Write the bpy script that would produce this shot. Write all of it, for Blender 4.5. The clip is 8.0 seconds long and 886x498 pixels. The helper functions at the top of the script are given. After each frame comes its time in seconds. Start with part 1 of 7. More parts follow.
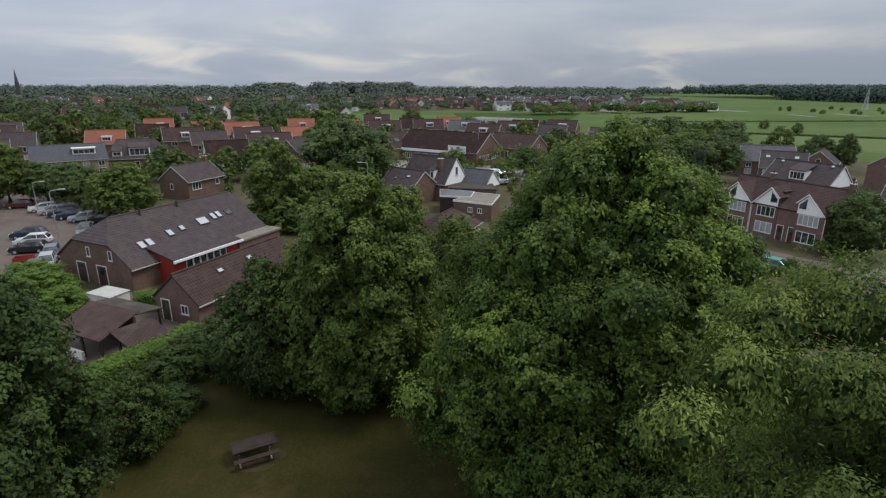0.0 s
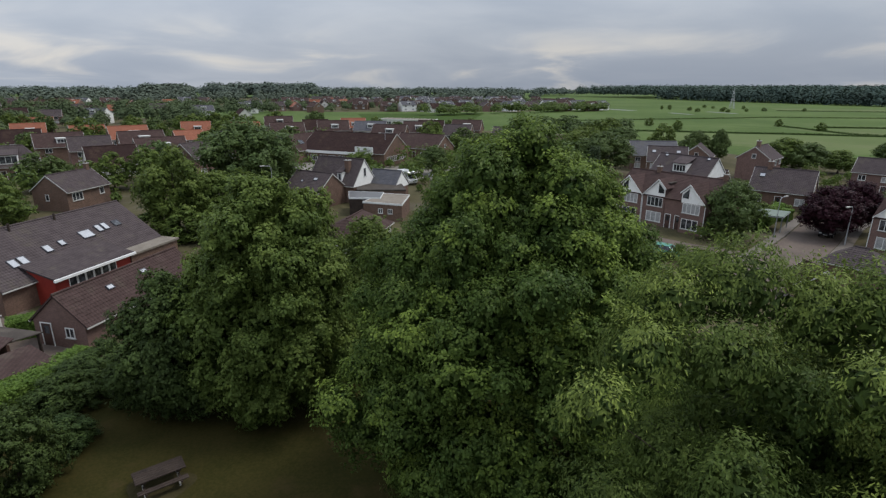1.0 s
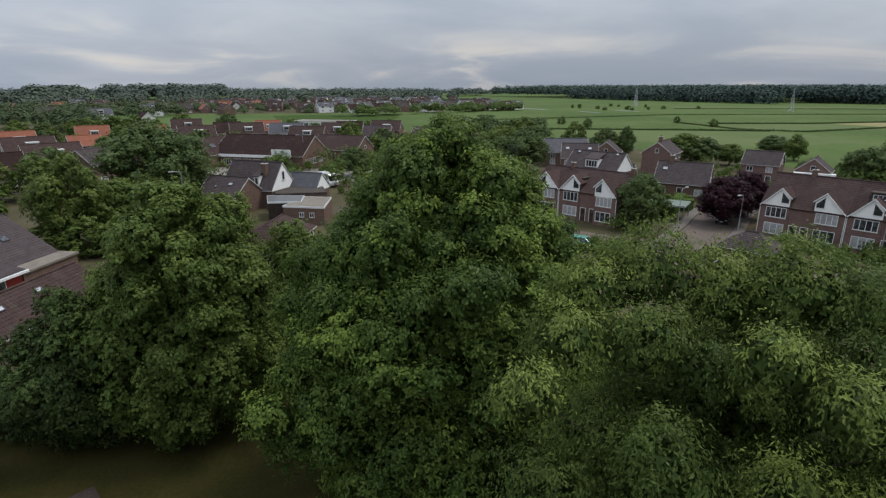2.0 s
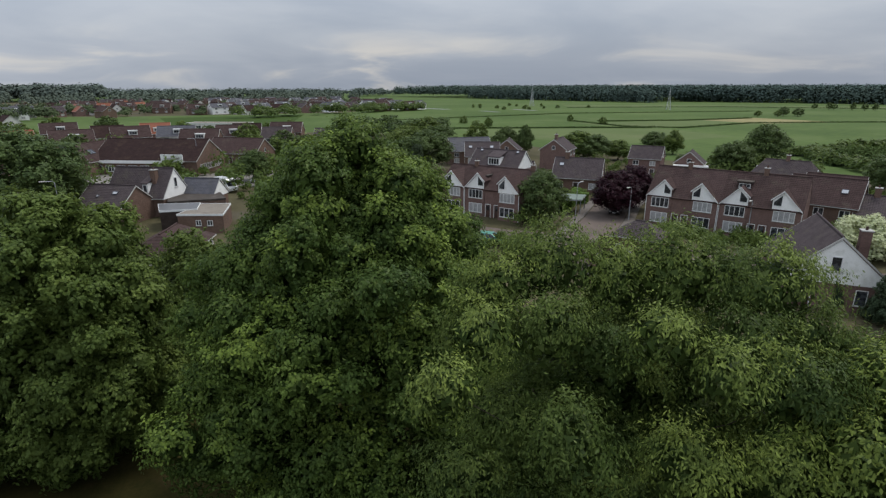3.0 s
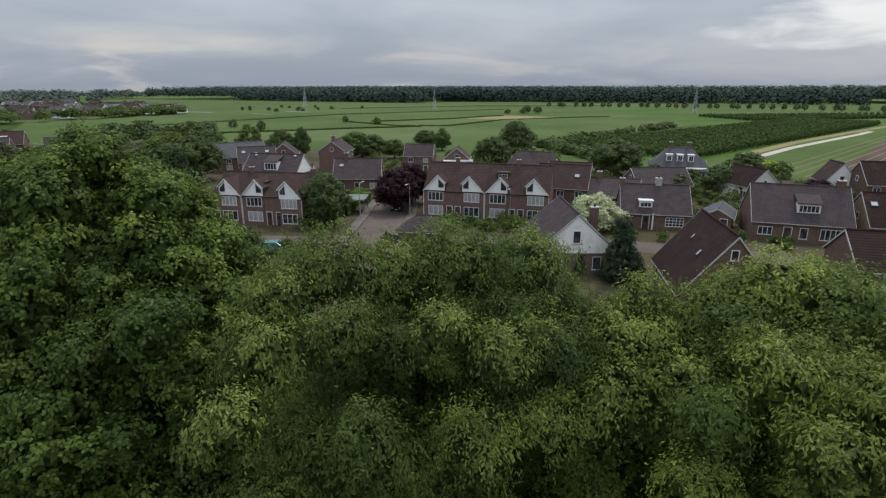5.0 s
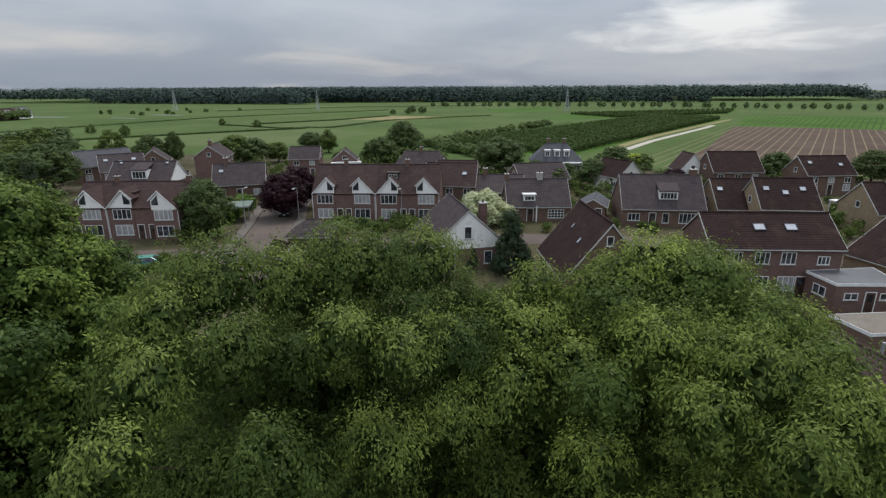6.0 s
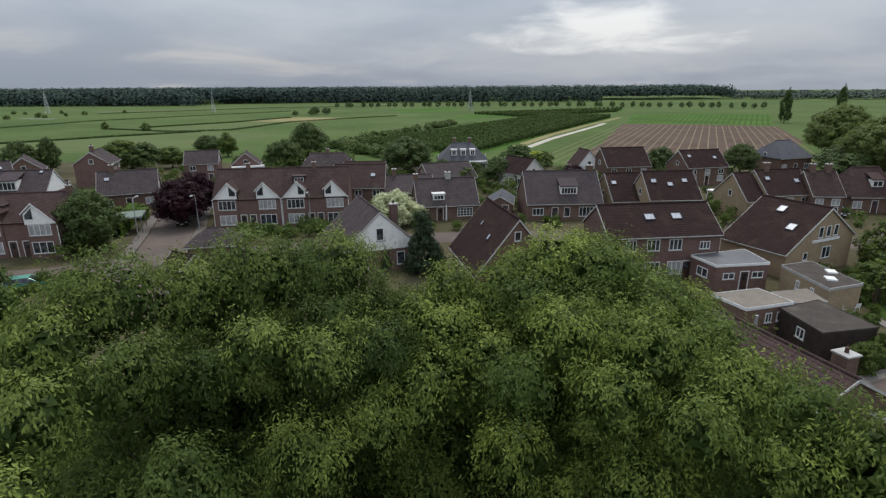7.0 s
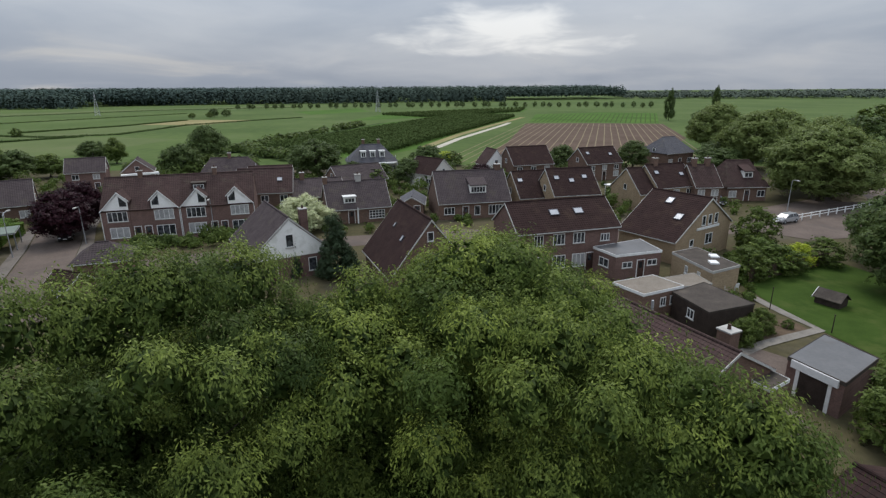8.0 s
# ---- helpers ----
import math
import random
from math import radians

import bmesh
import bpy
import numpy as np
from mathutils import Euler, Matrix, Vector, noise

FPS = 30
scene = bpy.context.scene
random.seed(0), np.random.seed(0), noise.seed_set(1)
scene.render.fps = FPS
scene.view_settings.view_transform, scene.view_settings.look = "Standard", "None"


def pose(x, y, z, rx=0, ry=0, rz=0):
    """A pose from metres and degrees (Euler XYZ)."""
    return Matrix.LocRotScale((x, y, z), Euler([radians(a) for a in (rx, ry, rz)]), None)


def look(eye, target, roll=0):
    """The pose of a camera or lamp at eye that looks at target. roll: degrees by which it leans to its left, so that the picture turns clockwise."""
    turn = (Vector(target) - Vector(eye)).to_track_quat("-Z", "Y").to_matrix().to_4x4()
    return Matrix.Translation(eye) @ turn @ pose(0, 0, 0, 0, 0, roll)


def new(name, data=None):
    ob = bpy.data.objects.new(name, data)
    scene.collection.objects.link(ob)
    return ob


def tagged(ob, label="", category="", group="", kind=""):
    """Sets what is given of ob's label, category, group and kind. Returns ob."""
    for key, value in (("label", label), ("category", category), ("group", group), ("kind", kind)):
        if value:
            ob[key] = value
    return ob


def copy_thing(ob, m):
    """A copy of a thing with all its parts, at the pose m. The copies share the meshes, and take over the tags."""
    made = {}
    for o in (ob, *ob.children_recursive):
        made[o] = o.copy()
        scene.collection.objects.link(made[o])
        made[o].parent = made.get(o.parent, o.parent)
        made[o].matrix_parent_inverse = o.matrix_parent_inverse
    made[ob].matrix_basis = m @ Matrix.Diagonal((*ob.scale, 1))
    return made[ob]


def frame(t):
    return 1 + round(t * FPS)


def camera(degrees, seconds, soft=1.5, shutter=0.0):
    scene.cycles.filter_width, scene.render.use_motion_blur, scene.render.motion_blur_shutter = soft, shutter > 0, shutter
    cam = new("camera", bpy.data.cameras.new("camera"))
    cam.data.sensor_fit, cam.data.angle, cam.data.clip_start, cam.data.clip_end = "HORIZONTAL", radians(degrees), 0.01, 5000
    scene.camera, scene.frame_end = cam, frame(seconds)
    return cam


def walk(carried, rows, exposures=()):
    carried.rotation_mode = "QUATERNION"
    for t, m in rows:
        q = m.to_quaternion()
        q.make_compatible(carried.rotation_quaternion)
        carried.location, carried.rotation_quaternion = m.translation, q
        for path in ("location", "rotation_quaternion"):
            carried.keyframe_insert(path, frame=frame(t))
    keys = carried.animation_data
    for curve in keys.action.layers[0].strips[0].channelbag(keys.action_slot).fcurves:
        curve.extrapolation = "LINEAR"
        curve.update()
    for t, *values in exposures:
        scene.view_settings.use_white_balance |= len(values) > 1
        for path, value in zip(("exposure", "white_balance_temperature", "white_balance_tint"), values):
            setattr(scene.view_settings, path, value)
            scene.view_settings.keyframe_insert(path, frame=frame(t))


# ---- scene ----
cam = camera(79.11, 8.0, soft=1.3)
PATH = [
    (0, (-0.000, 0.000, 21.000), (-0.001, 47.810, 6.364), 0.229),
    (0.5, (0.008, 0.022, 20.976), (4.154, 47.665, 6.382), 0.212),
    (1, (-0.030, 0.111, 20.909), (8.093, 47.258, 6.376), 0.199),
    (2.5, (-0.134, 0.053, 20.867), (18.404, 44.174, 6.387), -0.073),
    (3, (-0.120, 0.012, 20.887), (22.452, 42.216, 6.419), -0.055),
    (3.5, (-0.023, -0.020, 20.930), (26.013, 40.150, 6.491), -0.113),
    (4, (0.104, -0.042, 21.004), (29.704, 37.583, 6.574), -0.115),
    (4.5, (0.206, -0.052, 21.053), (33.825, 34.032, 6.628), -0.009),
    (6, (0.234, -0.002, 20.991), (42.870, 21.802, 6.612), -0.307),
    (6.5, (0.190, 0.023, 20.998), (44.551, 18.051, 6.608), -0.313),
    (7, (0.158, 0.005, 21.059), (45.868, 14.263, 6.660), -0.370),
    (7.5, (0.177, -0.049, 21.117), (46.911, 10.371, 6.719), -0.431),
    (8, (0.232, -0.108, 21.149), (47.668, 6.423, 6.756), -0.422),
]
walk(cam, [(t, look(e, g, r)) for t, e, g, r in PATH])

# ---- world, sun, exposure ----
SUN_AZ, SUN_EL = radians(84), radians(60)          # clockwise from +y, and up
SUN_DIR = Vector((math.sin(SUN_AZ) * math.cos(SUN_EL), math.cos(SUN_AZ) * math.cos(SUN_EL), math.sin(SUN_EL)))
scene.view_settings.exposure = 0.0


def link(nt, a, ao, b, bi):
    nt.links.new(a.outputs[ao], b.inputs[bi])


def math_node(nt, op, a, b=None, c=None, clamp=False):
    n = nt.nodes.new("ShaderNodeMath")
    n.operation, n.use_clamp = op, clamp
    for i, v in enumerate((a, b, c)):
        if v is None:
            continue
        if isinstance(v, (int, float)):
            n.inputs[i].default_value = v
        else:
            nt.links.new(v, n.inputs[i])
    return n.outputs[0]


def mix_rgb(nt, fac, a, b, mode="MIX"):
    n = nt.nodes.new("ShaderNodeMix")
    n.data_type, n.blend_type = "RGBA", mode
    for sock, v in ((n.inputs[0], fac), (n.inputs[6], a), (n.inputs[7], b)):
        if isinstance(v, (int, float)):
            sock.default_value = v
        elif isinstance(v, (tuple, list)):
            sock.default_value = (*v, 1)
        else:
            nt.links.new(v, sock)
    return n.outputs[2]


def noise_node(nt, vec, scale, detail=4, rough=0.55, distort=0.0):
    n = nt.nodes.new("ShaderNodeTexNoise")
    n.inputs["Scale"].default_value, n.inputs["Detail"].default_value = scale, detail
    n.inputs["Roughness"].default_value, n.inputs["Distortion"].default_value = rough, distort
    if vec is not None:
        nt.links.new(vec, n.inputs["Vector"])
    return n.outputs["Fac"]


def ramp(nt, fac, lo, hi):
    """A smooth step from 0 at lo to 1 at hi."""
    n = nt.nodes.new("ShaderNodeMapRange")
    n.interpolation_type = "SMOOTHSTEP"
    n.inputs[1].default_value, n.inputs[2].default_value = lo, hi
    nt.links.new(fac, n.inputs[0])
    return n.outputs[0]


def build_world():
    w = bpy.data.worlds.new("overcast_sky")
    scene.world = w
    w.use_nodes = True
    nt = w.node_tree
    nt.nodes.clear()
    out, bg = nt.nodes.new("ShaderNodeOutputWorld"), nt.nodes.new("ShaderNodeBackground")
    sky = nt.nodes.new("ShaderNodeTexSky")
    sky.sky_type, sky.sun_disc = "NISHITA", False
    sky.sun_elevation, sky.sun_rotation = SUN_EL, SUN_AZ
    sky.air_density, sky.dust_density = 1.5, 3.0
    co = nt.nodes.new("ShaderNodeTexCoord")
    sep = nt.nodes.new("ShaderNodeSeparateXYZ")
    link(nt, co, "Generated", sep, 0)
    up = math_node(nt, "MAXIMUM", sep.outputs[2], 0.0)
    # cloud deck: direction projected on a plane overhead
    den = math_node(nt, "ADD", up, 0.16)
    px, py = math_node(nt, "DIVIDE", sep.outputs[0], den), math_node(nt, "DIVIDE", sep.outputs[1], den)
    comb = nt.nodes.new("ShaderNodeCombineXYZ")
    nt.links.new(px, comb.inputs[0]), nt.links.new(py, comb.inputs[1])
    n1 = noise_node(nt, comb.outputs[0], 0.33, 6, 0.52, 0.6)
    n2 = noise_node(nt, comb.outputs[0], 0.80, 5, 0.5, 0.6)
    # brightness grows to the zenith, as under an even overcast
    grad = math_node(nt, "MULTIPLY_ADD", up, 2.1, 1.0)
    cloud = math_node(nt, "MULTIPLY_ADD", n1, 0.65, math_node(nt, "MULTIPLY", n2, 0.35))
    bright = ramp(nt, cloud, 0.36, 0.66)
    # brighter cloud round the hidden sun
    dot = nt.nodes.new("ShaderNodeVectorMath")
    dot.operation = "DOT_PRODUCT"
    link(nt, co, "Generated", dot, 0)
    dot.inputs[1].default_value = SUN_DIR
    glow = math_node(nt, "MULTIPLY", math_node(nt, "POWER", math_node(nt, "MAXIMUM", dot.outputs["Value"], 0.0), 6.0), 0.25)
    col = mix_rgb(nt, bright, (0.315, 0.362, 0.445), (0.465, 0.500, 0.560))
    # a bright break in the cloud low in front of the sun
    gap = nt.nodes.new("ShaderNodeVectorMath")
    gap.operation = "DOT_PRODUCT"
    link(nt, co, "Generated", gap, 0)
    gap.inputs[1].default_value = (-0.0257, 0.9997, 0.0)
    n3 = noise_node(nt, comb.outputs[0], 1.7, 4, 0.55, 0.4)
    wide = math_node(nt, "DIVIDE", gap.outputs["Value"], 0.135)
    high = math_node(nt, "DIVIDE", math_node(nt, "SUBTRACT", sep.outputs[2], 0.095), 0.038)
    away = math_node(nt, "SQRT", math_node(nt, "ADD", math_node(nt, "POWER", wide, 2.0), math_node(nt, "POWER", high, 2.0)))
    hole = math_node(nt, "MULTIPLY", ramp(nt, math_node(nt, "ADD", away, math_node(nt, "MULTIPLY", math_node(nt, "SUBTRACT", n3, 0.5), 3.2)), 1.5, 0.2), ramp(nt, sep.outputs[0], 0.0, 0.5))
    bank = math_node(nt, "MULTIPLY", ramp(nt, n2, 0.50, 0.72), ramp(nt, up, 0.13, 0.02))
    col = mix_rgb(nt, math_node(nt, "MULTIPLY", bank, math_node(nt, "MULTIPLY_ADD", ramp(nt, sep.outputs[1], 0.2, 0.95), 0.7, 0.15)), col, (0.70, 0.66, 0.60))
    col = mix_rgb(nt, math_node(nt, "MULTIPLY", math_node(nt, "MULTIPLY", glow, bright), 1.0), col, (0.95, 0.95, 0.95))
    col = mix_rgb(nt, math_node(nt, "MULTIPLY", hole, 0.9, None, True), col, (0.80, 0.81, 0.82))
    sc = nt.nodes.new("ShaderNodeVectorMath")
    sc.operation = "SCALE"
    nt.links.new(col, sc.inputs[0])
    west_fill = math_node(nt, "MULTIPLY", math_node(nt, "MAXIMUM", math_node(nt, "MULTIPLY_ADD", sep.outputs[0], -1.0, 0.2), 0.0), 0.30)      # fill added to the unseen western sky, to lift west-facing walls and trees
    nt.links.new(math_node(nt, "ADD", math_node(nt, "ADD", grad, glow), west_fill), sc.inputs["Scale"])
    skys = nt.nodes.new("ShaderNodeVectorMath")
    skys.operation = "SCALE"
    link(nt, sky, 0, skys, 0)
    skys.inputs["Scale"].default_value = 0.10
    tot = mix_rgb(nt, 0.90, skys.outputs[0], sc.outputs[0])
    nt.links.new(tot, bg.inputs[0])
    bg.inputs[1].default_value = 0.95
    link(nt, bg, 0, out, 0)
    sun = bpy.data.lights.new("sun", "SUN")
    sun.energy, sun.angle, sun.color = 2.0, radians(20), (1.0, 0.96, 0.9)
    ob = new("sun", sun)
    ob.matrix_world = look(SUN_DIR * 100, (0, 0, 0))


build_world()

# ---- materials ----


def surface(name, dark, light, scale=2.0, fine=25.0, rough=0.8, bump=0.3, spec=0.3, metal=0.0, stain=None, stain_scale=0.4, pattern=None, island=0.0, obj_random=0.0):
    """A two-scale procedural surface in the object's own metres."""
    m = bpy.data.materials.new(name)
    m.use_nodes = True
    nt = m.node_tree
    b = nt.nodes["Principled BSDF"]
    co = nt.nodes.new("ShaderNodeTexCoord").outputs["Object"]
    a = noise_node(nt, co, scale, 5, 0.6)
    f = noise_node(nt, co, fine, 3, 0.6)
    fac = ramp(nt, math_node(nt, "MULTIPLY_ADD", f, 0.45, math_node(nt, "MULTIPLY", a, 0.55)), 0.3, 0.7)
    if island:
        g = nt.nodes.new("ShaderNodeNewGeometry").outputs["Random Per Island"]
        fac = math_node(nt, "ADD", math_node(nt, "MULTIPLY", fac, 1 - island), math_node(nt, "MULTIPLY", g, island))
    if obj_random:
        g = nt.nodes.new("ShaderNodeObjectInfo").outputs["Random"]
        fac = math_node(nt, "ADD", math_node(nt, "MULTIPLY", fac, 1 - obj_random), math_node(nt, "MULTIPLY", g, obj_random))
    col = mix_rgb(nt, fac, dark, light)
    height = f
    if stain:
        s = ramp(nt, noise_node(nt, co, stain_scale, 6, 0.65), 0.52, 0.68)
        col = mix_rgb(nt, math_node(nt, "MULTIPLY", s, 0.7), col, stain)
    if pattern in ("brick", "tile"):
        sep = nt.nodes.new("ShaderNodeSeparateXYZ")
        nt.links.new(co, sep.inputs[0])
        comb = nt.nodes.new("ShaderNodeCombineXYZ")
        if pattern == "brick":
            nt.links.new(math_node(nt, "ADD", sep.outputs[0], sep.outputs[1]), comb.inputs[0])
            nt.links.new(sep.outputs[2], comb.inputs[1])
            bt = nt.nodes.new("ShaderNodeTexBrick")
            bt.inputs["Scale"].default_value = 1.0
            bt.inputs["Brick Width"].default_value, bt.inputs["Row Height"].default_value = 0.22, 0.0625
            bt.inputs["Mortar Size"].default_value = 0.008
            bt.inputs["Color1"].default_value, bt.inputs["Color2"].default_value = (0.75, 0.75, 0.75, 1), (1.15, 1.12, 1.1, 1)
            bt.inputs["Mortar"].default_value = (1.25, 1.25, 1.2, 1)
            link(nt, comb, 0, bt, 0)
            col = mix_rgb(nt, 0.8, col, bt.outputs[0], "MULTIPLY")
            height = bt.outputs[0]
        else:
            wv = math_node(nt, "SINE", math_node(nt, "MULTIPLY", sep.outputs[0], 21.0))
            height = math_node(nt, "ADD", math_node(nt, "MULTIPLY", wv, 0.6), f)
            col = mix_rgb(nt, math_node(nt, "MULTIPLY_ADD", wv, 0.12, 0.12), col, (0.02, 0.02, 0.02))
    nt.links.new(col, b.inputs["Base Color"])
    b.inputs["Metallic"].default_value = metal
    b.inputs["Specular IOR Level"].default_value = spec
    nt.links.new(math_node(nt, "MULTIPLY_ADD", f, 0.2, rough - 0.1), b.inputs["Roughness"])
    if bump:
        bp = nt.nodes.new("ShaderNodeBump")
        bp.inputs["Strength"].default_value, bp.inputs["Distance"].default_value = bump, 0.03
        nt.links.new(height, bp.inputs["Height"])
        nt.links.new(bp.outputs[0], b.inputs["Normal"])
    return m


def leafy(name, dark, light, tip=None, translucent=0.3, rough=0.5, drift_to=(0.10, 0.11, 0.03), spec=0.1, pale=0.0):
    """Foliage: each leaf has its own tone, with broad drifts over the crown."""
    m = bpy.data.materials.new(name)
    m.use_nodes = True
    nt = m.node_tree
    b, out = nt.nodes["Principled BSDF"], nt.nodes["Material Output"]
    co = nt.nodes.new("ShaderNodeTexCoord").outputs["Object"]
    drift = ramp(nt, noise_node(nt, co, 0.35, 3, 0.6), 0.35, 0.65)
    isl = nt.nodes.new("ShaderNodeNewGeometry").outputs["Random Per Island"]
    tuft = ramp(nt, noise_node(nt, co, 1.6, 2, 0.5), 0.35, 0.65)
    col = mix_rgb(nt, math_node(nt, "MULTIPLY_ADD", isl, 0.3, math_node(nt, "MULTIPLY_ADD", drift, 0.35, math_node(nt, "MULTIPLY", tuft, 0.35))), dark, light)
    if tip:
        # tip tone for young leaves and the top light painted on upward sprays
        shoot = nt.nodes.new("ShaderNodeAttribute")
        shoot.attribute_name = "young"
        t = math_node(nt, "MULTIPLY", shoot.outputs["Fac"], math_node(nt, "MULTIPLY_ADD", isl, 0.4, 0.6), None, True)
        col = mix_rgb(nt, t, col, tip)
    if pale:
        glint = ramp(nt, math_node(nt, "FRACT", math_node(nt, "MULTIPLY", isl, 7.13)), 0.84, 0.95)       # random leaves take a pale tone, a glint painted into the colour
        col = mix_rgb(nt, math_node(nt, "MULTIPLY", glint, pale), col, (0.34, 0.40, 0.12))
    rnd = nt.nodes.new("ShaderNodeObjectInfo").outputs["Random"]
    col = mix_rgb(nt, math_node(nt, "MULTIPLY", rnd, 0.35), col, mix_rgb(nt, 0.5, col, drift_to))
    nt.links.new(col, b.inputs["Base Color"])
    b.inputs["Roughness"].default_value, b.inputs["Specular IOR Level"].default_value = rough - 0.05, spec
    tr, mx = nt.nodes.new("ShaderNodeBsdfTranslucent"), nt.nodes.new("ShaderNodeMixShader")
    nt.links.new(mix_rgb(nt, 0.35, col, drift_to), tr.inputs[0])
    mx.inputs[0].default_value = translucent
    link(nt, b, 0, mx, 1), link(nt, tr, 0, mx, 2), link(nt, mx, 0, out, 0)
    return m


def glassy(name, tint, rough=0.06):
    m = bpy.data.materials.new(name)
    m.use_nodes = True
    b = m.node_tree.nodes["Principled BSDF"]
    nt = m.node_tree
    co = nt.nodes.new("ShaderNodeTexCoord").outputs["Object"]
    nt.links.new(mix_rgb(nt, ramp(nt, noise_node(nt, co, 1.4, 2), 0.45, 0.6), tint, tuple(c * 2.5 + 0.02 for c in tint)), b.inputs["Base Color"])
    b.inputs["Roughness"].default_value, b.inputs["Specular IOR Level"].default_value = rough, 0.6
    return m


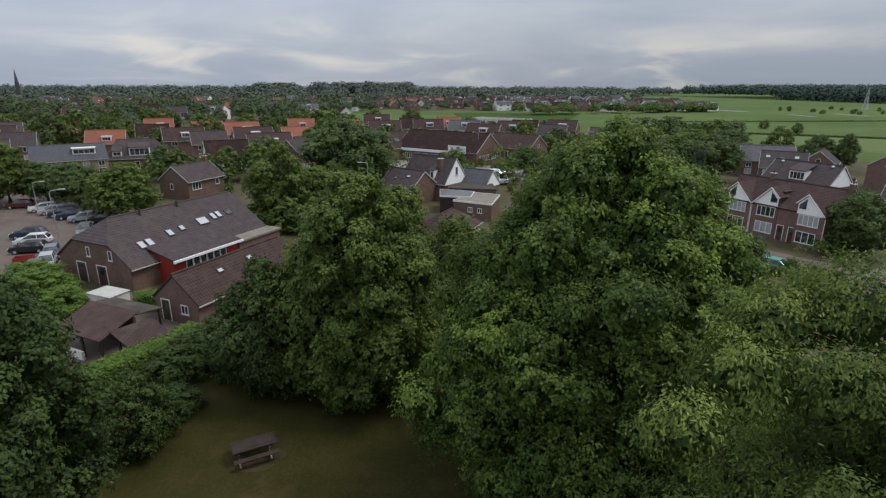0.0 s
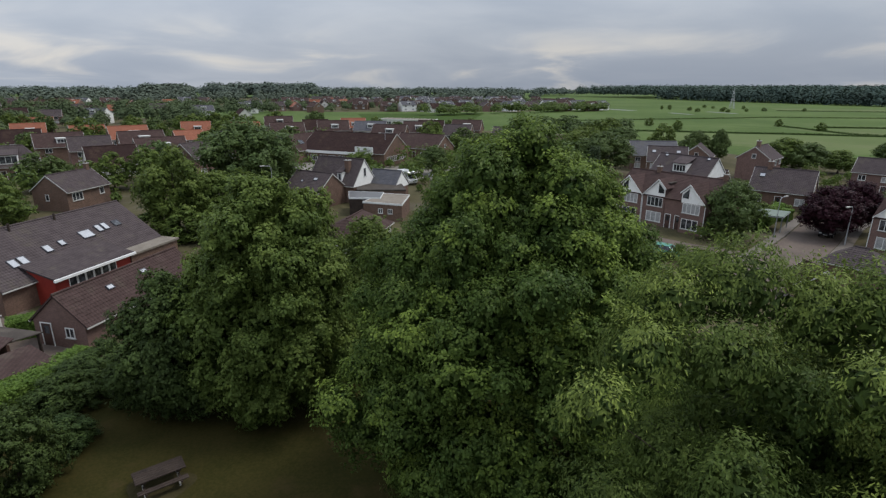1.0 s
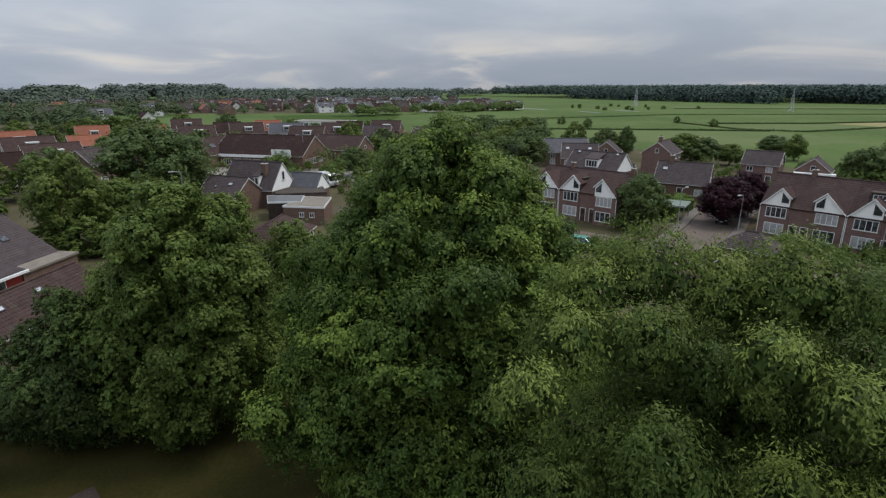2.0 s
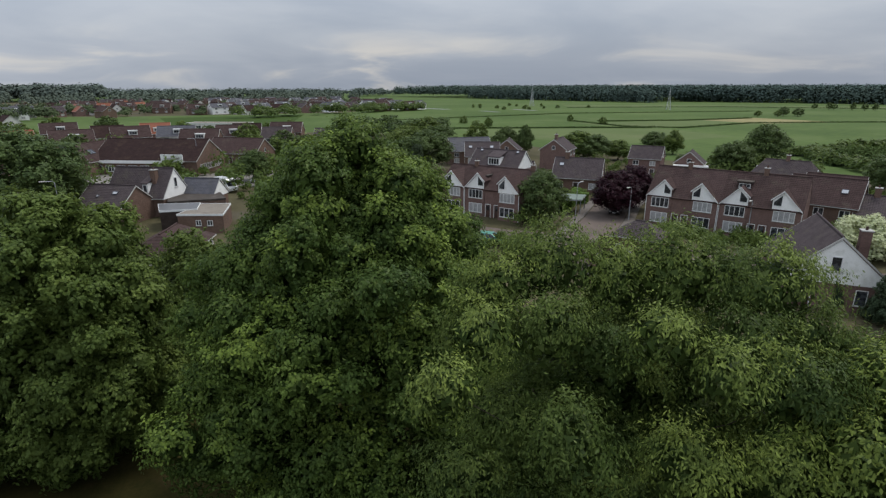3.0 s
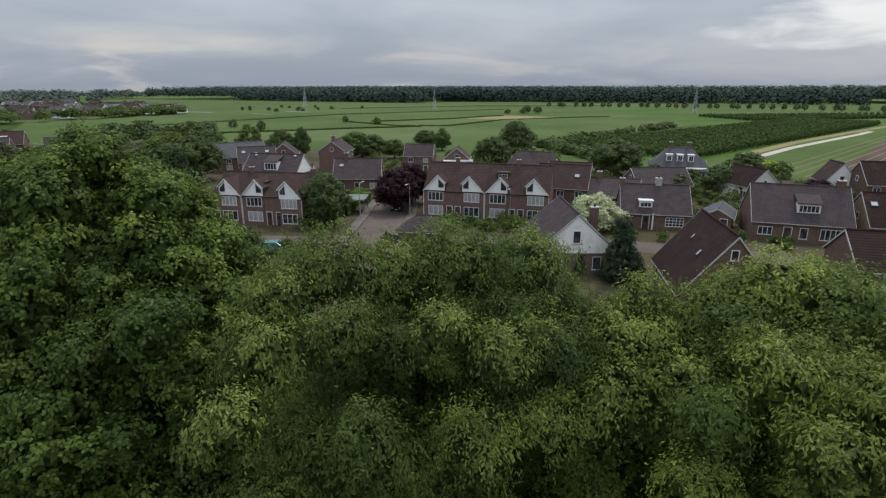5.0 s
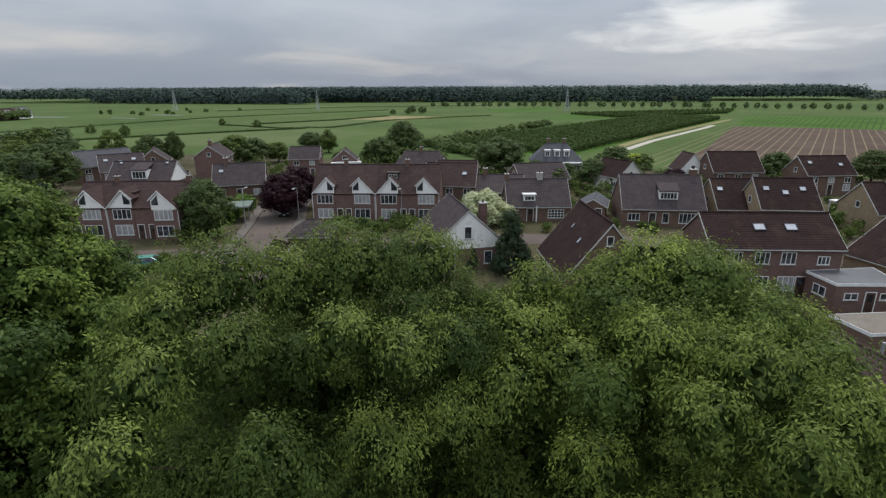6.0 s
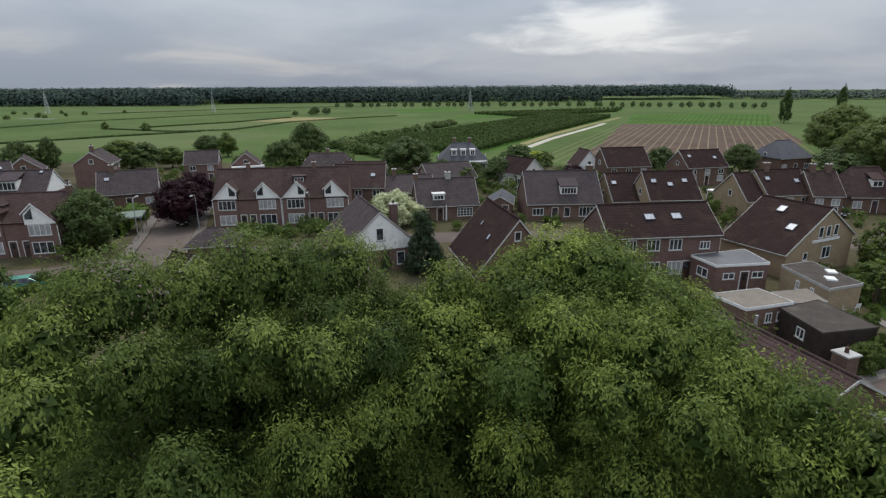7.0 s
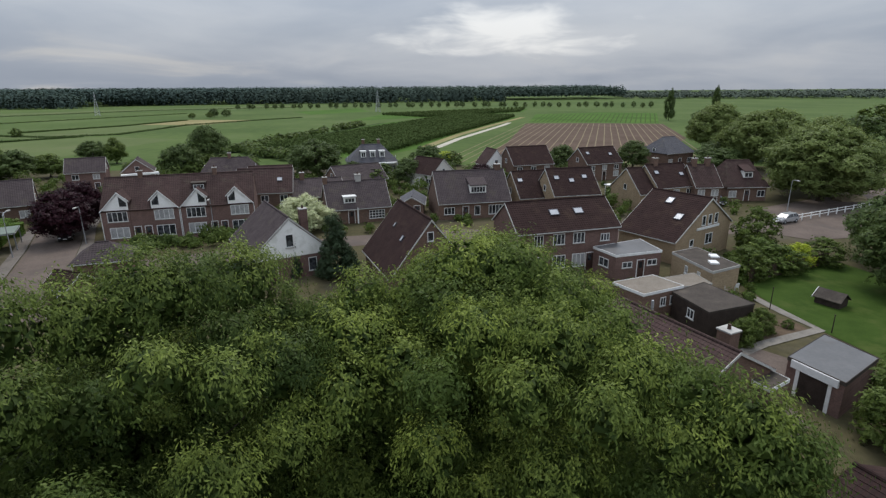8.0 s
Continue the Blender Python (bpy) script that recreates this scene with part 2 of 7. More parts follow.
M = {
    "meadow": surface("meadow_grass", (0.046, 0.078, 0.019), (0.089, 0.127, 0.037), 0.010, 0.22, 0.95, 0.0, 0.1, stain=(0.090, 0.119, 0.042), stain_scale=0.02),
    "meadow_pale": surface("pale_meadow_grass", (0.073, 0.101, 0.033), (0.103, 0.132, 0.048), 0.02, 0.4, 0.95, 0.0, 0.1, stain=(0.112, 0.128, 0.056), stain_scale=0.03),
    "ditch": surface("ditch_growth", (0.020, 0.036, 0.014), (0.045, 0.066, 0.025), 0.1, 1.0, 0.95, 0.0, 0.05),
    "town": surface("garden_ground", (0.047, 0.044, 0.021), (0.094, 0.081, 0.044), 0.10, 1.5, 0.95, 0.1, 0.1, stain=(0.095, 0.081, 0.065), stain_scale=0.06),
    # turf tones lowered so that the colour carries part of the trees' shade
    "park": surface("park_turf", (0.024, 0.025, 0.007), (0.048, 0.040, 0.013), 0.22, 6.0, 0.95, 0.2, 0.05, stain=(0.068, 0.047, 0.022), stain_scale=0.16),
    "lawn": surface("mown_lawn", (0.026, 0.050, 0.007), (0.042, 0.074, 0.012), 0.5, 12.0, 0.95, 0.2, 0.1, stain=(0.061, 0.078, 0.019), stain_scale=0.25),
    "earth": surface("bare_earth", (0.070, 0.050, 0.035), (0.130, 0.095, 0.065), 0.8, 9.0, 0.95, 0.4, 0.05),
    "worn": surface("worn_turf", (0.034, 0.032, 0.014), (0.063, 0.051, 0.025), 0.5, 7.0, 0.95, 0.3, 0.05),
    "plough": surface("ploughed_soil", (0.075, 0.052, 0.040), (0.125, 0.090, 0.070), 0.05, 1.2, 0.95, 0.3, 0.05),
    "straw": surface("dry_strip", (0.18, 0.16, 0.075), (0.27, 0.24, 0.12), 0.06, 1.2, 0.95, 0.0, 0.05),
    "crop": surface("crop_rows", (0.040, 0.085, 0.016), (0.080, 0.145, 0.030), 0.03, 1.0, 0.95, 0.0, 0.05),
    "furrow": surface("dry_furrow_soil", (0.16, 0.13, 0.085), (0.23, 0.19, 0.12), 0.06, 1.2, 0.95, 0.0, 0.05),
    "gravel": surface("pale_gravel", (0.34, 0.31, 0.25), (0.50, 0.47, 0.40), 0.3, 3.0, 0.95, 0.2, 0.1),
    "paving": surface("clinker_paving", (0.090, 0.070, 0.059), (0.143, 0.113, 0.095), 0.3, 5.0, 0.9, 0.2, 0.15, stain=(0.090, 0.075, 0.066), stain_scale=0.2),
    "slab": surface("concrete_slabs", (0.144, 0.133, 0.116), (0.230, 0.210, 0.184), 0.6, 6.0, 0.9, 0.2, 0.15, stain=(0.094, 0.084, 0.068), stain_scale=0.7),
    "kerbside": surface("footway_paving", (0.117, 0.101, 0.090), (0.172, 0.152, 0.133), 0.4, 6.0, 0.9, 0.2, 0.15, stain=(0.086, 0.078, 0.066), stain_scale=0.5),
    "kerb": surface("kerb_concrete", (0.26, 0.25, 0.23), (0.36, 0.35, 0.33), 1.0, 9.0, 0.9, 0.2),
    "asphalt": surface("asphalt", (0.042, 0.041, 0.042), (0.075, 0.072, 0.072), 0.4, 7.0, 0.9, 0.2, 0.2),
    "brick_red": surface("red_brown_brick", (0.121, 0.077, 0.066), (0.197, 0.128, 0.111), 0.7, 8.0, 0.9, 0.3, 0.15, stain=(0.108, 0.066, 0.055), stain_scale=0.35, pattern="brick", obj_random=0.2),
    "brick_brown": surface("brown_brick", (0.106, 0.068, 0.052), (0.186, 0.123, 0.095), 0.7, 8.0, 0.9, 0.3, 0.15, stain=(0.092, 0.066, 0.055), stain_scale=0.35, pattern="brick", obj_random=0.2),
    "brick_yellow": surface("buff_brick", (0.247, 0.186, 0.120), (0.339, 0.261, 0.172), 0.7, 8.0, 0.9, 0.3, 0.15, stain=(0.230, 0.173, 0.110), stain_scale=0.35, pattern="brick"),
    "white": surface("white_boards", (0.739, 0.733, 0.702), (0.896, 0.888, 0.853), 0.8, 12.0, 0.6, 0.1, 0.3, stain=(0.627, 0.622, 0.572), stain_scale=0.8),
    "render": surface("pale_render", (0.50, 0.48, 0.44), (0.64, 0.62, 0.57), 0.8, 12.0, 0.8, 0.15, 0.2, stain=(0.42, 0.40, 0.36), stain_scale=0.6),
    "roof_brown": surface("brown_concrete_tiles", (0.043, 0.028, 0.025), (0.091, 0.059, 0.055), 1.2, 9.0, 0.9, 0.5, 0.06, stain=(0.091, 0.071, 0.058), stain_scale=0.5, pattern="tile", obj_random=0.25),
    "roof_grey": surface("grey_brown_concrete_tiles", (0.050, 0.040, 0.041), (0.099, 0.080, 0.081), 1.2, 9.0, 0.9, 0.5, 0.06, stain=(0.097, 0.082, 0.070), stain_scale=0.5, pattern="tile", obj_random=0.25),
    "roof_slate": surface("blue_slate", (0.055, 0.055, 0.064), (0.102, 0.101, 0.115), 1.2, 9.0, 0.7, 0.4, 0.25, stain=(0.096, 0.092, 0.087), stain_scale=0.5, pattern="tile"),
    "roof_dark": surface("dark_red_brown_tiles", (0.027, 0.016, 0.015), (0.052, 0.031, 0.028), 1.2, 9.0, 0.92, 0.5, 0.06, stain=(0.070, 0.046, 0.034), stain_scale=0.5, pattern="tile", obj_random=0.2),
    "roof_orange": surface("orange_pantiles", (0.20, 0.066, 0.034), (0.30, 0.105, 0.058), 1.2, 9.0, 0.75, 0.5, 0.3, stain=(0.20, 0.08, 0.05), stain_scale=0.5, pattern="tile", obj_random=0.3),
    "felt": surface("roofing_felt", (0.038, 0.031, 0.026), (0.074, 0.062, 0.052), 0.7, 8.0, 0.85, 0.2, 0.2, stain=(0.117, 0.099, 0.077), stain_scale=0.3),
    "felt_pale": surface("weathered_felt_with_gravel", (0.145, 0.125, 0.102), (0.225, 0.198, 0.165), 0.7, 8.0, 0.9, 0.2, 0.15, stain=(0.13, 0.11, 0.09), stain_scale=0.3),
    "felt_wet": surface("wet_roofing", (0.068, 0.069, 0.070), (0.120, 0.120, 0.122), 0.6, 5.0, 0.45, 0.1, 0.5, stain=(0.068, 0.062, 0.056), stain_scale=0.35),
    "frame": surface("white_window_paint", (0.62, 0.62, 0.60), (0.78, 0.78, 0.76), 2.0, 20.0, 0.5, 0.05),
    "trim": surface("weathered_white_trim", (0.38, 0.37, 0.34), (0.52, 0.51, 0.48), 1.2, 14.0, 0.6, 0.05),
    "dark_wood": surface("dark_stained_wood", (0.022, 0.016, 0.013), (0.055, 0.040, 0.032), 1.5, 14.0, 0.75, 0.3, 0.2),
    "fence_wood": surface("weathered_fence_boards", (0.060, 0.045, 0.034), (0.120, 0.092, 0.070), 1.2, 12.0, 0.9, 0.3, 0.1, obj_random=0.4),
    "door_wood": surface("brown_door_paint", (0.045, 0.024, 0.018), (0.085, 0.045, 0.034), 1.5, 14.0, 0.6, 0.1),
    "red_panel": surface("red_wall_panels", (0.20, 0.020, 0.014), (0.28, 0.036, 0.025), 0.9, 8.0, 0.6, 0.1),
    "metal": surface("galvanised_steel", (0.30, 0.31, 0.32), (0.44, 0.45, 0.46), 1.5, 15.0, 0.5, 0.05, 0.4, metal=0.5),
    "concrete": surface("pale_concrete", (0.30, 0.29, 0.27), (0.44, 0.43, 0.40), 1.0, 12.0, 0.9, 0.2),
    "bark": surface("bark", (0.035, 0.028, 0.021), (0.085, 0.070, 0.054), 1.5, 14.0, 0.9, 0.8, 0.1),
    "rubber": surface("tyre_rubber", (0.012, 0.012, 0.012), (0.028, 0.028, 0.028), 3.0, 20.0, 0.85, 0.1),
    "glass": glassy("window_glass", (0.022, 0.024, 0.027)),
    # pale base colour paints the sky's reflection on the roof window glass
    "skylight": surface("roof_window_painted_sky_reflection", (0.34, 0.35, 0.37), (0.48, 0.49, 0.51), 0.7, 6.0, 0.2, 0.0, 0.6),
    "net": surface("net_curtain_behind_glass", (0.22, 0.22, 0.22), (0.42, 0.42, 0.41), 1.3, 9.0, 0.3, 0.0, 0.6),
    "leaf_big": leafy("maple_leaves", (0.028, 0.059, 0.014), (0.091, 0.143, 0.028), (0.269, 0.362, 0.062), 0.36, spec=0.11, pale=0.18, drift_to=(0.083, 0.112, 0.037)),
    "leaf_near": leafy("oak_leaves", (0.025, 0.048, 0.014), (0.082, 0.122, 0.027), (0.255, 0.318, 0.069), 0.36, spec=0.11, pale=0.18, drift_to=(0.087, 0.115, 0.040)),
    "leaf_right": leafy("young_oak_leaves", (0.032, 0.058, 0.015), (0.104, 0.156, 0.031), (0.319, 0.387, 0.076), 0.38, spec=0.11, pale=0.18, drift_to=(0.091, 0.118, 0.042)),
    # darker leaf tones: the shade at the park's edge is put into the colour
    "leaf_hornbeam_shade": leafy("shade_toned_hornbeam_leaves", (0.020, 0.038, 0.014), (0.062, 0.098, 0.030), (0.10, 0.15, 0.045), 0.30, spec=0.08),
    "leaf_mid": leafy("broadleaf_leaves", (0.047, 0.079, 0.019), (0.140, 0.198, 0.048), (0.182, 0.239, 0.056), 0.38),
    "leaf_dark": leafy("dark_leaves", (0.057, 0.089, 0.031), (0.122, 0.175, 0.057), None, 0.32),
    "leaf_purple": leafy("copper_beech_leaves", (0.018, 0.006, 0.009), (0.043, 0.013, 0.020), None, 0.15, drift_to=(0.041, 0.014, 0.018)),
    "leaf_pale": leafy("variegated_pale_leaves", (0.30, 0.36, 0.17), (0.70, 0.72, 0.46), None, 0.3, drift_to=(0.6, 0.6, 0.4)),
    "leaf_lime": leafy("lime_yellow_leaves", (0.22, 0.30, 0.03), (0.50, 0.56, 0.06), None, 0.3, drift_to=(0.5, 0.5, 0.06)),
    "leaf_hedge": leafy("hedge_leaves", (0.075, 0.140, 0.026), (0.165, 0.262, 0.052), None, 0.3),
    # far and hill leaves: distance haze painted into their paler, bluer tones
    "leaf_far_haze": leafy("hazed_far_wood_leaves", (0.058, 0.085, 0.079), (0.082, 0.115, 0.103), None, 0.05, 0.95, spec=0.0),
    "leaf_hill_haze": leafy("hazed_hill_wood_leaves", (0.090, 0.112, 0.096), (0.118, 0.144, 0.120), None, 0.05, 0.95, spec=0.0),
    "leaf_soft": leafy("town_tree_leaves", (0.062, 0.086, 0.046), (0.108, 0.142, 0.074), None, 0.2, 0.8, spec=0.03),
    "leaf_orchard": leafy("orchard_leaves", (0.046, 0.076, 0.026), (0.078, 0.116, 0.040), None, 0.2, 0.9, spec=0.02),
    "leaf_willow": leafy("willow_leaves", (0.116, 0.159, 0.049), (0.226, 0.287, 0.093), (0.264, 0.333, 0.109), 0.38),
    "conifer": leafy("conifer_needles", (0.024, 0.044, 0.024), (0.060, 0.090, 0.046), None, 0.15),
}


def paint(name, colour):
    m = bpy.data.materials.new(name)
    m.use_nodes = True
    nt = m.node_tree
    b = nt.nodes["Principled BSDF"]
    co = nt.nodes.new("ShaderNodeTexCoord").outputs["Object"]
    nt.links.new(mix_rgb(nt, ramp(nt, noise_node(nt, co, 3.0, 4), 0.4, 0.75), colour, tuple(c * 0.8 + 0.01 for c in colour)), b.inputs["Base Color"])
    b.inputs["Metallic"].default_value, b.inputs["Roughness"].default_value = 0.2, 0.3
    b.inputs["Coat Weight"].default_value = 0.5
    return m


CAR_PAINT = {"silver": paint("silver_car_paint", (0.38, 0.39, 0.40)), "white": paint("white_car_paint", (0.70, 0.70, 0.70)), "blue": paint("dark_blue_car_paint", (0.02, 0.03, 0.06)),
             "black": paint("black_car_paint", (0.015, 0.015, 0.017)), "grey": paint("grey_car_paint", (0.12, 0.125, 0.13)), "red": paint("dark_red_car_paint", (0.10, 0.015, 0.012)),
             "green": paint("mint_green_car_paint", (0.10, 0.32, 0.24))}

# ---- mesh helpers ----


def fast_mesh(name, V, F, mat, smooth=False):
    """A mesh from arrays: V (n, 3), F (m, 3 or 4)."""
    me = bpy.data.meshes.new(name)
    V, F = np.asarray(V, np.float32), np.asarray(F, np.int32)
    me.vertices.add(len(V))
    me.vertices.foreach_set("co", V.ravel())
    k = F.shape[1]
    me.loops.add(F.size)
    me.loops.foreach_set("vertex_index", F.ravel())
    me.polygons.add(len(F))
    me.polygons.foreach_set("loop_start", np.arange(0, F.size, k, dtype=np.int32))
    me.polygons.foreach_set("use_smooth", np.full(len(F), smooth))
    me.update(calc_edges=True)
    me.validate()
    me.materials.append(mat)
    return me


def part(name, bm, mat, parent=None, label="", m=None):
    """Link a bmesh, or a ready mesh, as one object under its thing."""
    if isinstance(bm, bmesh.types.BMesh):
        me = bpy.data.meshes.new(name)
        bmesh.ops.recalc_face_normals(bm, faces=bm.faces)
        bm.to_mesh(me)
        bm.free()
        me.materials.append(mat)
    else:
        me = bm
    ob = new(name, me)
    if parent:
        ob.parent = parent
    if m is not None:
        ob.matrix_basis = m
    if label:
        tagged(ob, label)
    return ob


def thing(name, m, label, category, group="", kind=""):
    ob = new(name)
    ob.empty_display_size = 0.2
    ob.matrix_basis = m
    return tagged(ob, label, category, group, kind)


def add_box(bm, x0, y0, z0, x1, y1, z1, m=None):
    v = [bm.verts.new(Vector(p) if m is None else m @ Vector(p)) for p in
         ((x0, y0, z0), (x1, y0, z0), (x1, y1, z0), (x0, y1, z0), (x0, y0, z1), (x1, y0, z1), (x1, y1, z1), (x0, y1, z1))]
    for q in ((0, 3, 2, 1), (4, 5, 6, 7), (0, 1, 5, 4), (1, 2, 6, 5), (2, 3, 7, 6), (3, 0, 4, 7)):
        bm.faces.new([v[i] for i in q])
    return v


def box(x0, y0, z0, x1, y1, z1, m=None, bevel=0.0):
    bm = bmesh.new()
    add_box(bm, x0, y0, z0, x1, y1, z1, m)
    if bevel:
        bmesh.ops.bevel(bm, geom=bm.edges[:], offset=bevel, segments=1, affect="EDGES")
    return bm


def prism(outline, axis, a, b):
    """A closed outline of (u, v) pushed along an axis from a to b: 'x' takes (y, z), 'y' takes (x, z), 'z' takes (x, y)."""
    bm = bmesh.new()
    put = {"x": lambda u, v, w: (w, u, v), "y": lambda u, v, w: (u, w, v), "z": lambda u, v, w: (u, v, w)}[axis]
    A, B = [bm.verts.new(put(u, v, a)) for u, v in outline], [bm.verts.new(put(u, v, b)) for u, v in outline]
    n = len(outline)
    bm.faces.new(A), bm.faces.new(B[::-1])
    for i in range(n):
        bm.faces.new((A[i], A[(i + 1) % n], B[(i + 1) % n], B[i]))
    return bm


def tube(bm, pts, radii, sides=7):
    rings = []
    for i, p in enumerate(pts):
        d = (Vector(pts[min(i + 1, len(pts) - 1)]) - Vector(pts[max(i - 1, 0)])).normalized()
        q = d.to_track_quat("Z", "Y")
        rings.append([bm.verts.new(Vector(p) + q @ Vector((math.cos(a) * radii[i], math.sin(a) * radii[i], 0))) for a in (2 * math.pi * k / sides for k in range(sides))])
    for a, b in zip(rings, rings[1:]):
        for k in range(sides):
            bm.faces.new((a[k], a[(k + 1) % sides], b[(k + 1) % sides], b[k]))
    bm.faces.new(rings[0][::-1]), bm.faces.new(rings[-1])
    return bm


def sheet(name, pts, z, mat, label, category="ground", kind="structure", thick=0.0):
    """A flat piece of ground with an outline; thick gives it an edge that stands on the ground."""
    bm = bmesh.new()
    top = [bm.verts.new((x, y, z)) for x, y in pts]
    bm.faces.new(top)
    if thick:
        low = [bm.verts.new((x, y, z - thick)) for x, y in pts]
        for i in range(len(pts)):
            bm.faces.new((top[i], low[i], low[(i + 1) % len(pts)], top[(i + 1) % len(pts)]))
    ob = part(name, bm, mat)
    if ob.data.polygons[0].normal.z < 0:
        ob.data.flip_normals()
    return tagged(ob, label, category, kind=kind)


def strip(name, line, width, z, mat, label, category="road", thick=0.0):
    """A band of ground along a line."""
    P = [Vector((*p, 0)) for p in line]
    L, R = [], []
    for i, p in enumerate(P):
        d = (P[min(i + 1, len(P) - 1)] - P[max(i - 1, 0)]).normalized()
        n = Vector((-d.y, d.x, 0)) * width / 2
        L.append(p + n), R.append(p - n)
    return sheet(name, [(q.x, q.y) for q in L + R[::-1]], z, mat, label, category, "structure", thick)

# ---- ground, fields, roads ----
tagged(part("ground", prism([(-3200, -3200), (3200, -3200), (3200, 3200), (-3200, 3200)], "z", -1.0, 0.0), M["meadow"]), "wide green meadow land reaching the horizon", "ground", kind="structure")
sheet("town_ground", [(-900, -260), (70, -260), (130, -130), (160, -60), (157, -14), (150, 30), (142, 66), (136, 100), (122, 160), (104, 232), (70, 262), (-20, 268), (-180, 440), (-900, 520)], 0.02, M["town"], "gardens and rough green ground between the houses")
sheet("far_town_ground", [(-900, 600), (-240, 600), (-20, 470), (150, 455), (240, 560), (330, 900), (-900, 1200)], 0.02, M["town"], "green and grey ground of the far town")
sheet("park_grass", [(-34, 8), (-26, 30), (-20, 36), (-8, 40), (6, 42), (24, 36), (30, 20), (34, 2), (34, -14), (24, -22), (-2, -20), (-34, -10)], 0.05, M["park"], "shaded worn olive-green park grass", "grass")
sheet("orchard_ground", [(177, 96), (240, 93), (344, 83), (427, 47), (410, -2), (317, 18), (208, 31), (165, 46)], 0.03, M["crop"], "dark green orchard ground", "field")
sheet("nursery_ground", [(361, 114), (468, 113), (576, -10), (500, -4), (404, 68)], 0.03, M["crop"], "green nursery ground", "field")
sheet("hedged_plot", [(505, 213), (596, 176), (510, 139), (451, 174)], 0.03, M["crop"], "dark green plot in the meadow", "field")
sheet("ploughed_field", [(165, 12), (217, 4), (338, -5), (341, -46), (335, -84), (243, -71), (165, -40)], 0.03, M["plough"], "ploughed brown field with pale furrows", "field")
sheet("crop_field", [(349, -7), (453, -14), (487, -69), (473, -113), (344, -84)], 0.03, M["crop"], "green field of low crops", "field")
sheet("straw_strip", [(318, 244), (372, 239), (372, 182), (318, 196)], 0.035, M["straw"], "pale dry hay strip in the meadow", "field")
sheet("pale_meadow", [(226, 256), (220, 212), (311, 193), (372, 180), (372, 239), (309, 239)], 0.03, M["meadow_pale"], "pale mown meadow between ditches", "field")
sheet("far_pale_meadow", [(389, 445), (548, 376), (638, 252), (700, 300), (560, 440), (440, 520)], 0.03, M["meadow_pale"], "pale meadow before the forest", "field")
sheet("near_pale_meadow", [(140, 246), (171, 231), (197, 220), (234, 200), (226, 150), (160, 150), (130, 200)], 0.03, M["meadow_pale"], "pale meadow behind the village", "field")
for q in ([(264, 426), (269, 426), (270, 397), (265, 397)], [(310, 442), (316, 442), (317, 407), (311, 407)], [(240, 520), (250, 520), (262, 470), (252, 470)]):
    sheet("pond_strip", q, 0.04, M["felt_wet"], "pale strip of shallow water in the meadow", "water")
sheet("sports_field", [(13, 287), (60, 289), (110, 440), (7, 434)], 0.04, M["lawn"], "bright green sports field", "field")
sheet("left_meadow", [(-192, 465), (-118, 472), (-143, 560), (-233, 560)], 0.04, M["meadow"], "green meadow strip behind the houses", "field")
for line, w in (([(237, 268), (229, 219), (246, 195), (314, 202), (372, 180), (403, 163)], 2.6), ([(110, 268), (138, 251), (171, 235), (197, 224), (234, 204)], 2.6), ([(249, 259), (303, 239), (365, 234)], 3.0), ([(389, 451), (548, 382), (638, 258)], 9.0), ([(130, 330), (300, 350), (470, 300)], 3.0), ([(175, 98), (240, 95), (344, 85)], 2.2)):
    strip("ditch", line, w, 0.045, M["ditch"], "dark overgrown ditch in the meadow", "ditch")
strip("farm_track", [(190, 31), (200, 29), (233, 25), (324, 8), (345, 5)], 3.0, 0.06, M["gravel"], "pale gravel farm track", "track")
strip("track_verge", [(200, 34), (256, 27), (325, 14), (411, -4)], 4.0, 0.05, M["straw"], "pale dry grass verge beside the track", "verge")


def field_rows(name, a, b, c, d, rows, width, z, mat, label):
    """Low ridges between the sides a-b and d-c of a field, in one mesh."""
    bm = bmesh.new()
    rnd = random.Random(5)
    a, b, c, d = (Vector((*p, 0)) for p in (a, b, c, d))
    for i in range(rows):
        t = (i + 0.5) / rows
        p, q = a.lerp(d, t), b.lerp(c, t)
        n = Vector((-(q - p).y, (q - p).x, 0)).normalized() * width / 2
        mid = [p.lerp(q, s) + n * rnd.uniform(-0.5, 0.5) for s in (0, 0.25, 0.5, 0.75, 1)]
        for m0, m1 in zip(mid, mid[1:]):
            bm.faces.new([bm.verts.new(v + Vector((0, 0, z))) for v in (m0 - n, m1 - n, m1 + n, m0 + n)])
    ob = part(name, bm, mat)
    return tagged(ob, label, "field rows", kind="stuff")


field_rows("furrow_rows", (157, 24), (338, -3), (336, -84), (155, -57), 26, 0.42, 0.07, M["furrow"], "pale rows running across the ploughed field")
field_rows("crop_row_lines", (351, -8), (452, -20), (470, -112), (346, -84), 26, 0.7, 0.07, M["lawn"], "rows of green crops")

# streets
STREET = [(40, 47), (52, 55), (64, 63.5), (73, 70.5), (88, 80), (112, 92)]
strip("street", STREET, 6.2, 0.06, M["paving"], "grey-brown clinker-paved street", "road")
for side in (-1, 1):
    off = [(x - side * 0.61 * 4.0, y + side * 0.79 * 4.0) for x, y in STREET]
    strip("pavement", off, 1.5, 0.14, M["kerbside"], "grey-brown paved footway with a kerb", "pavement", 0.12)
strip("street_by_terrace", [(52, 55), (44, 63), (38, 72), (30, 84)], 5.5, 0.055, M["paving"], "clinker-paved street before the terrace", "road")
strip("cross_street", [(96, -62), (90, -46), (86, -34), (80, -20), (78, -6), (78, 8), (72, 24), (62, 40), (52, 55)], 5.5, 0.05, M["paving"], "clinker-paved residential street", "road")
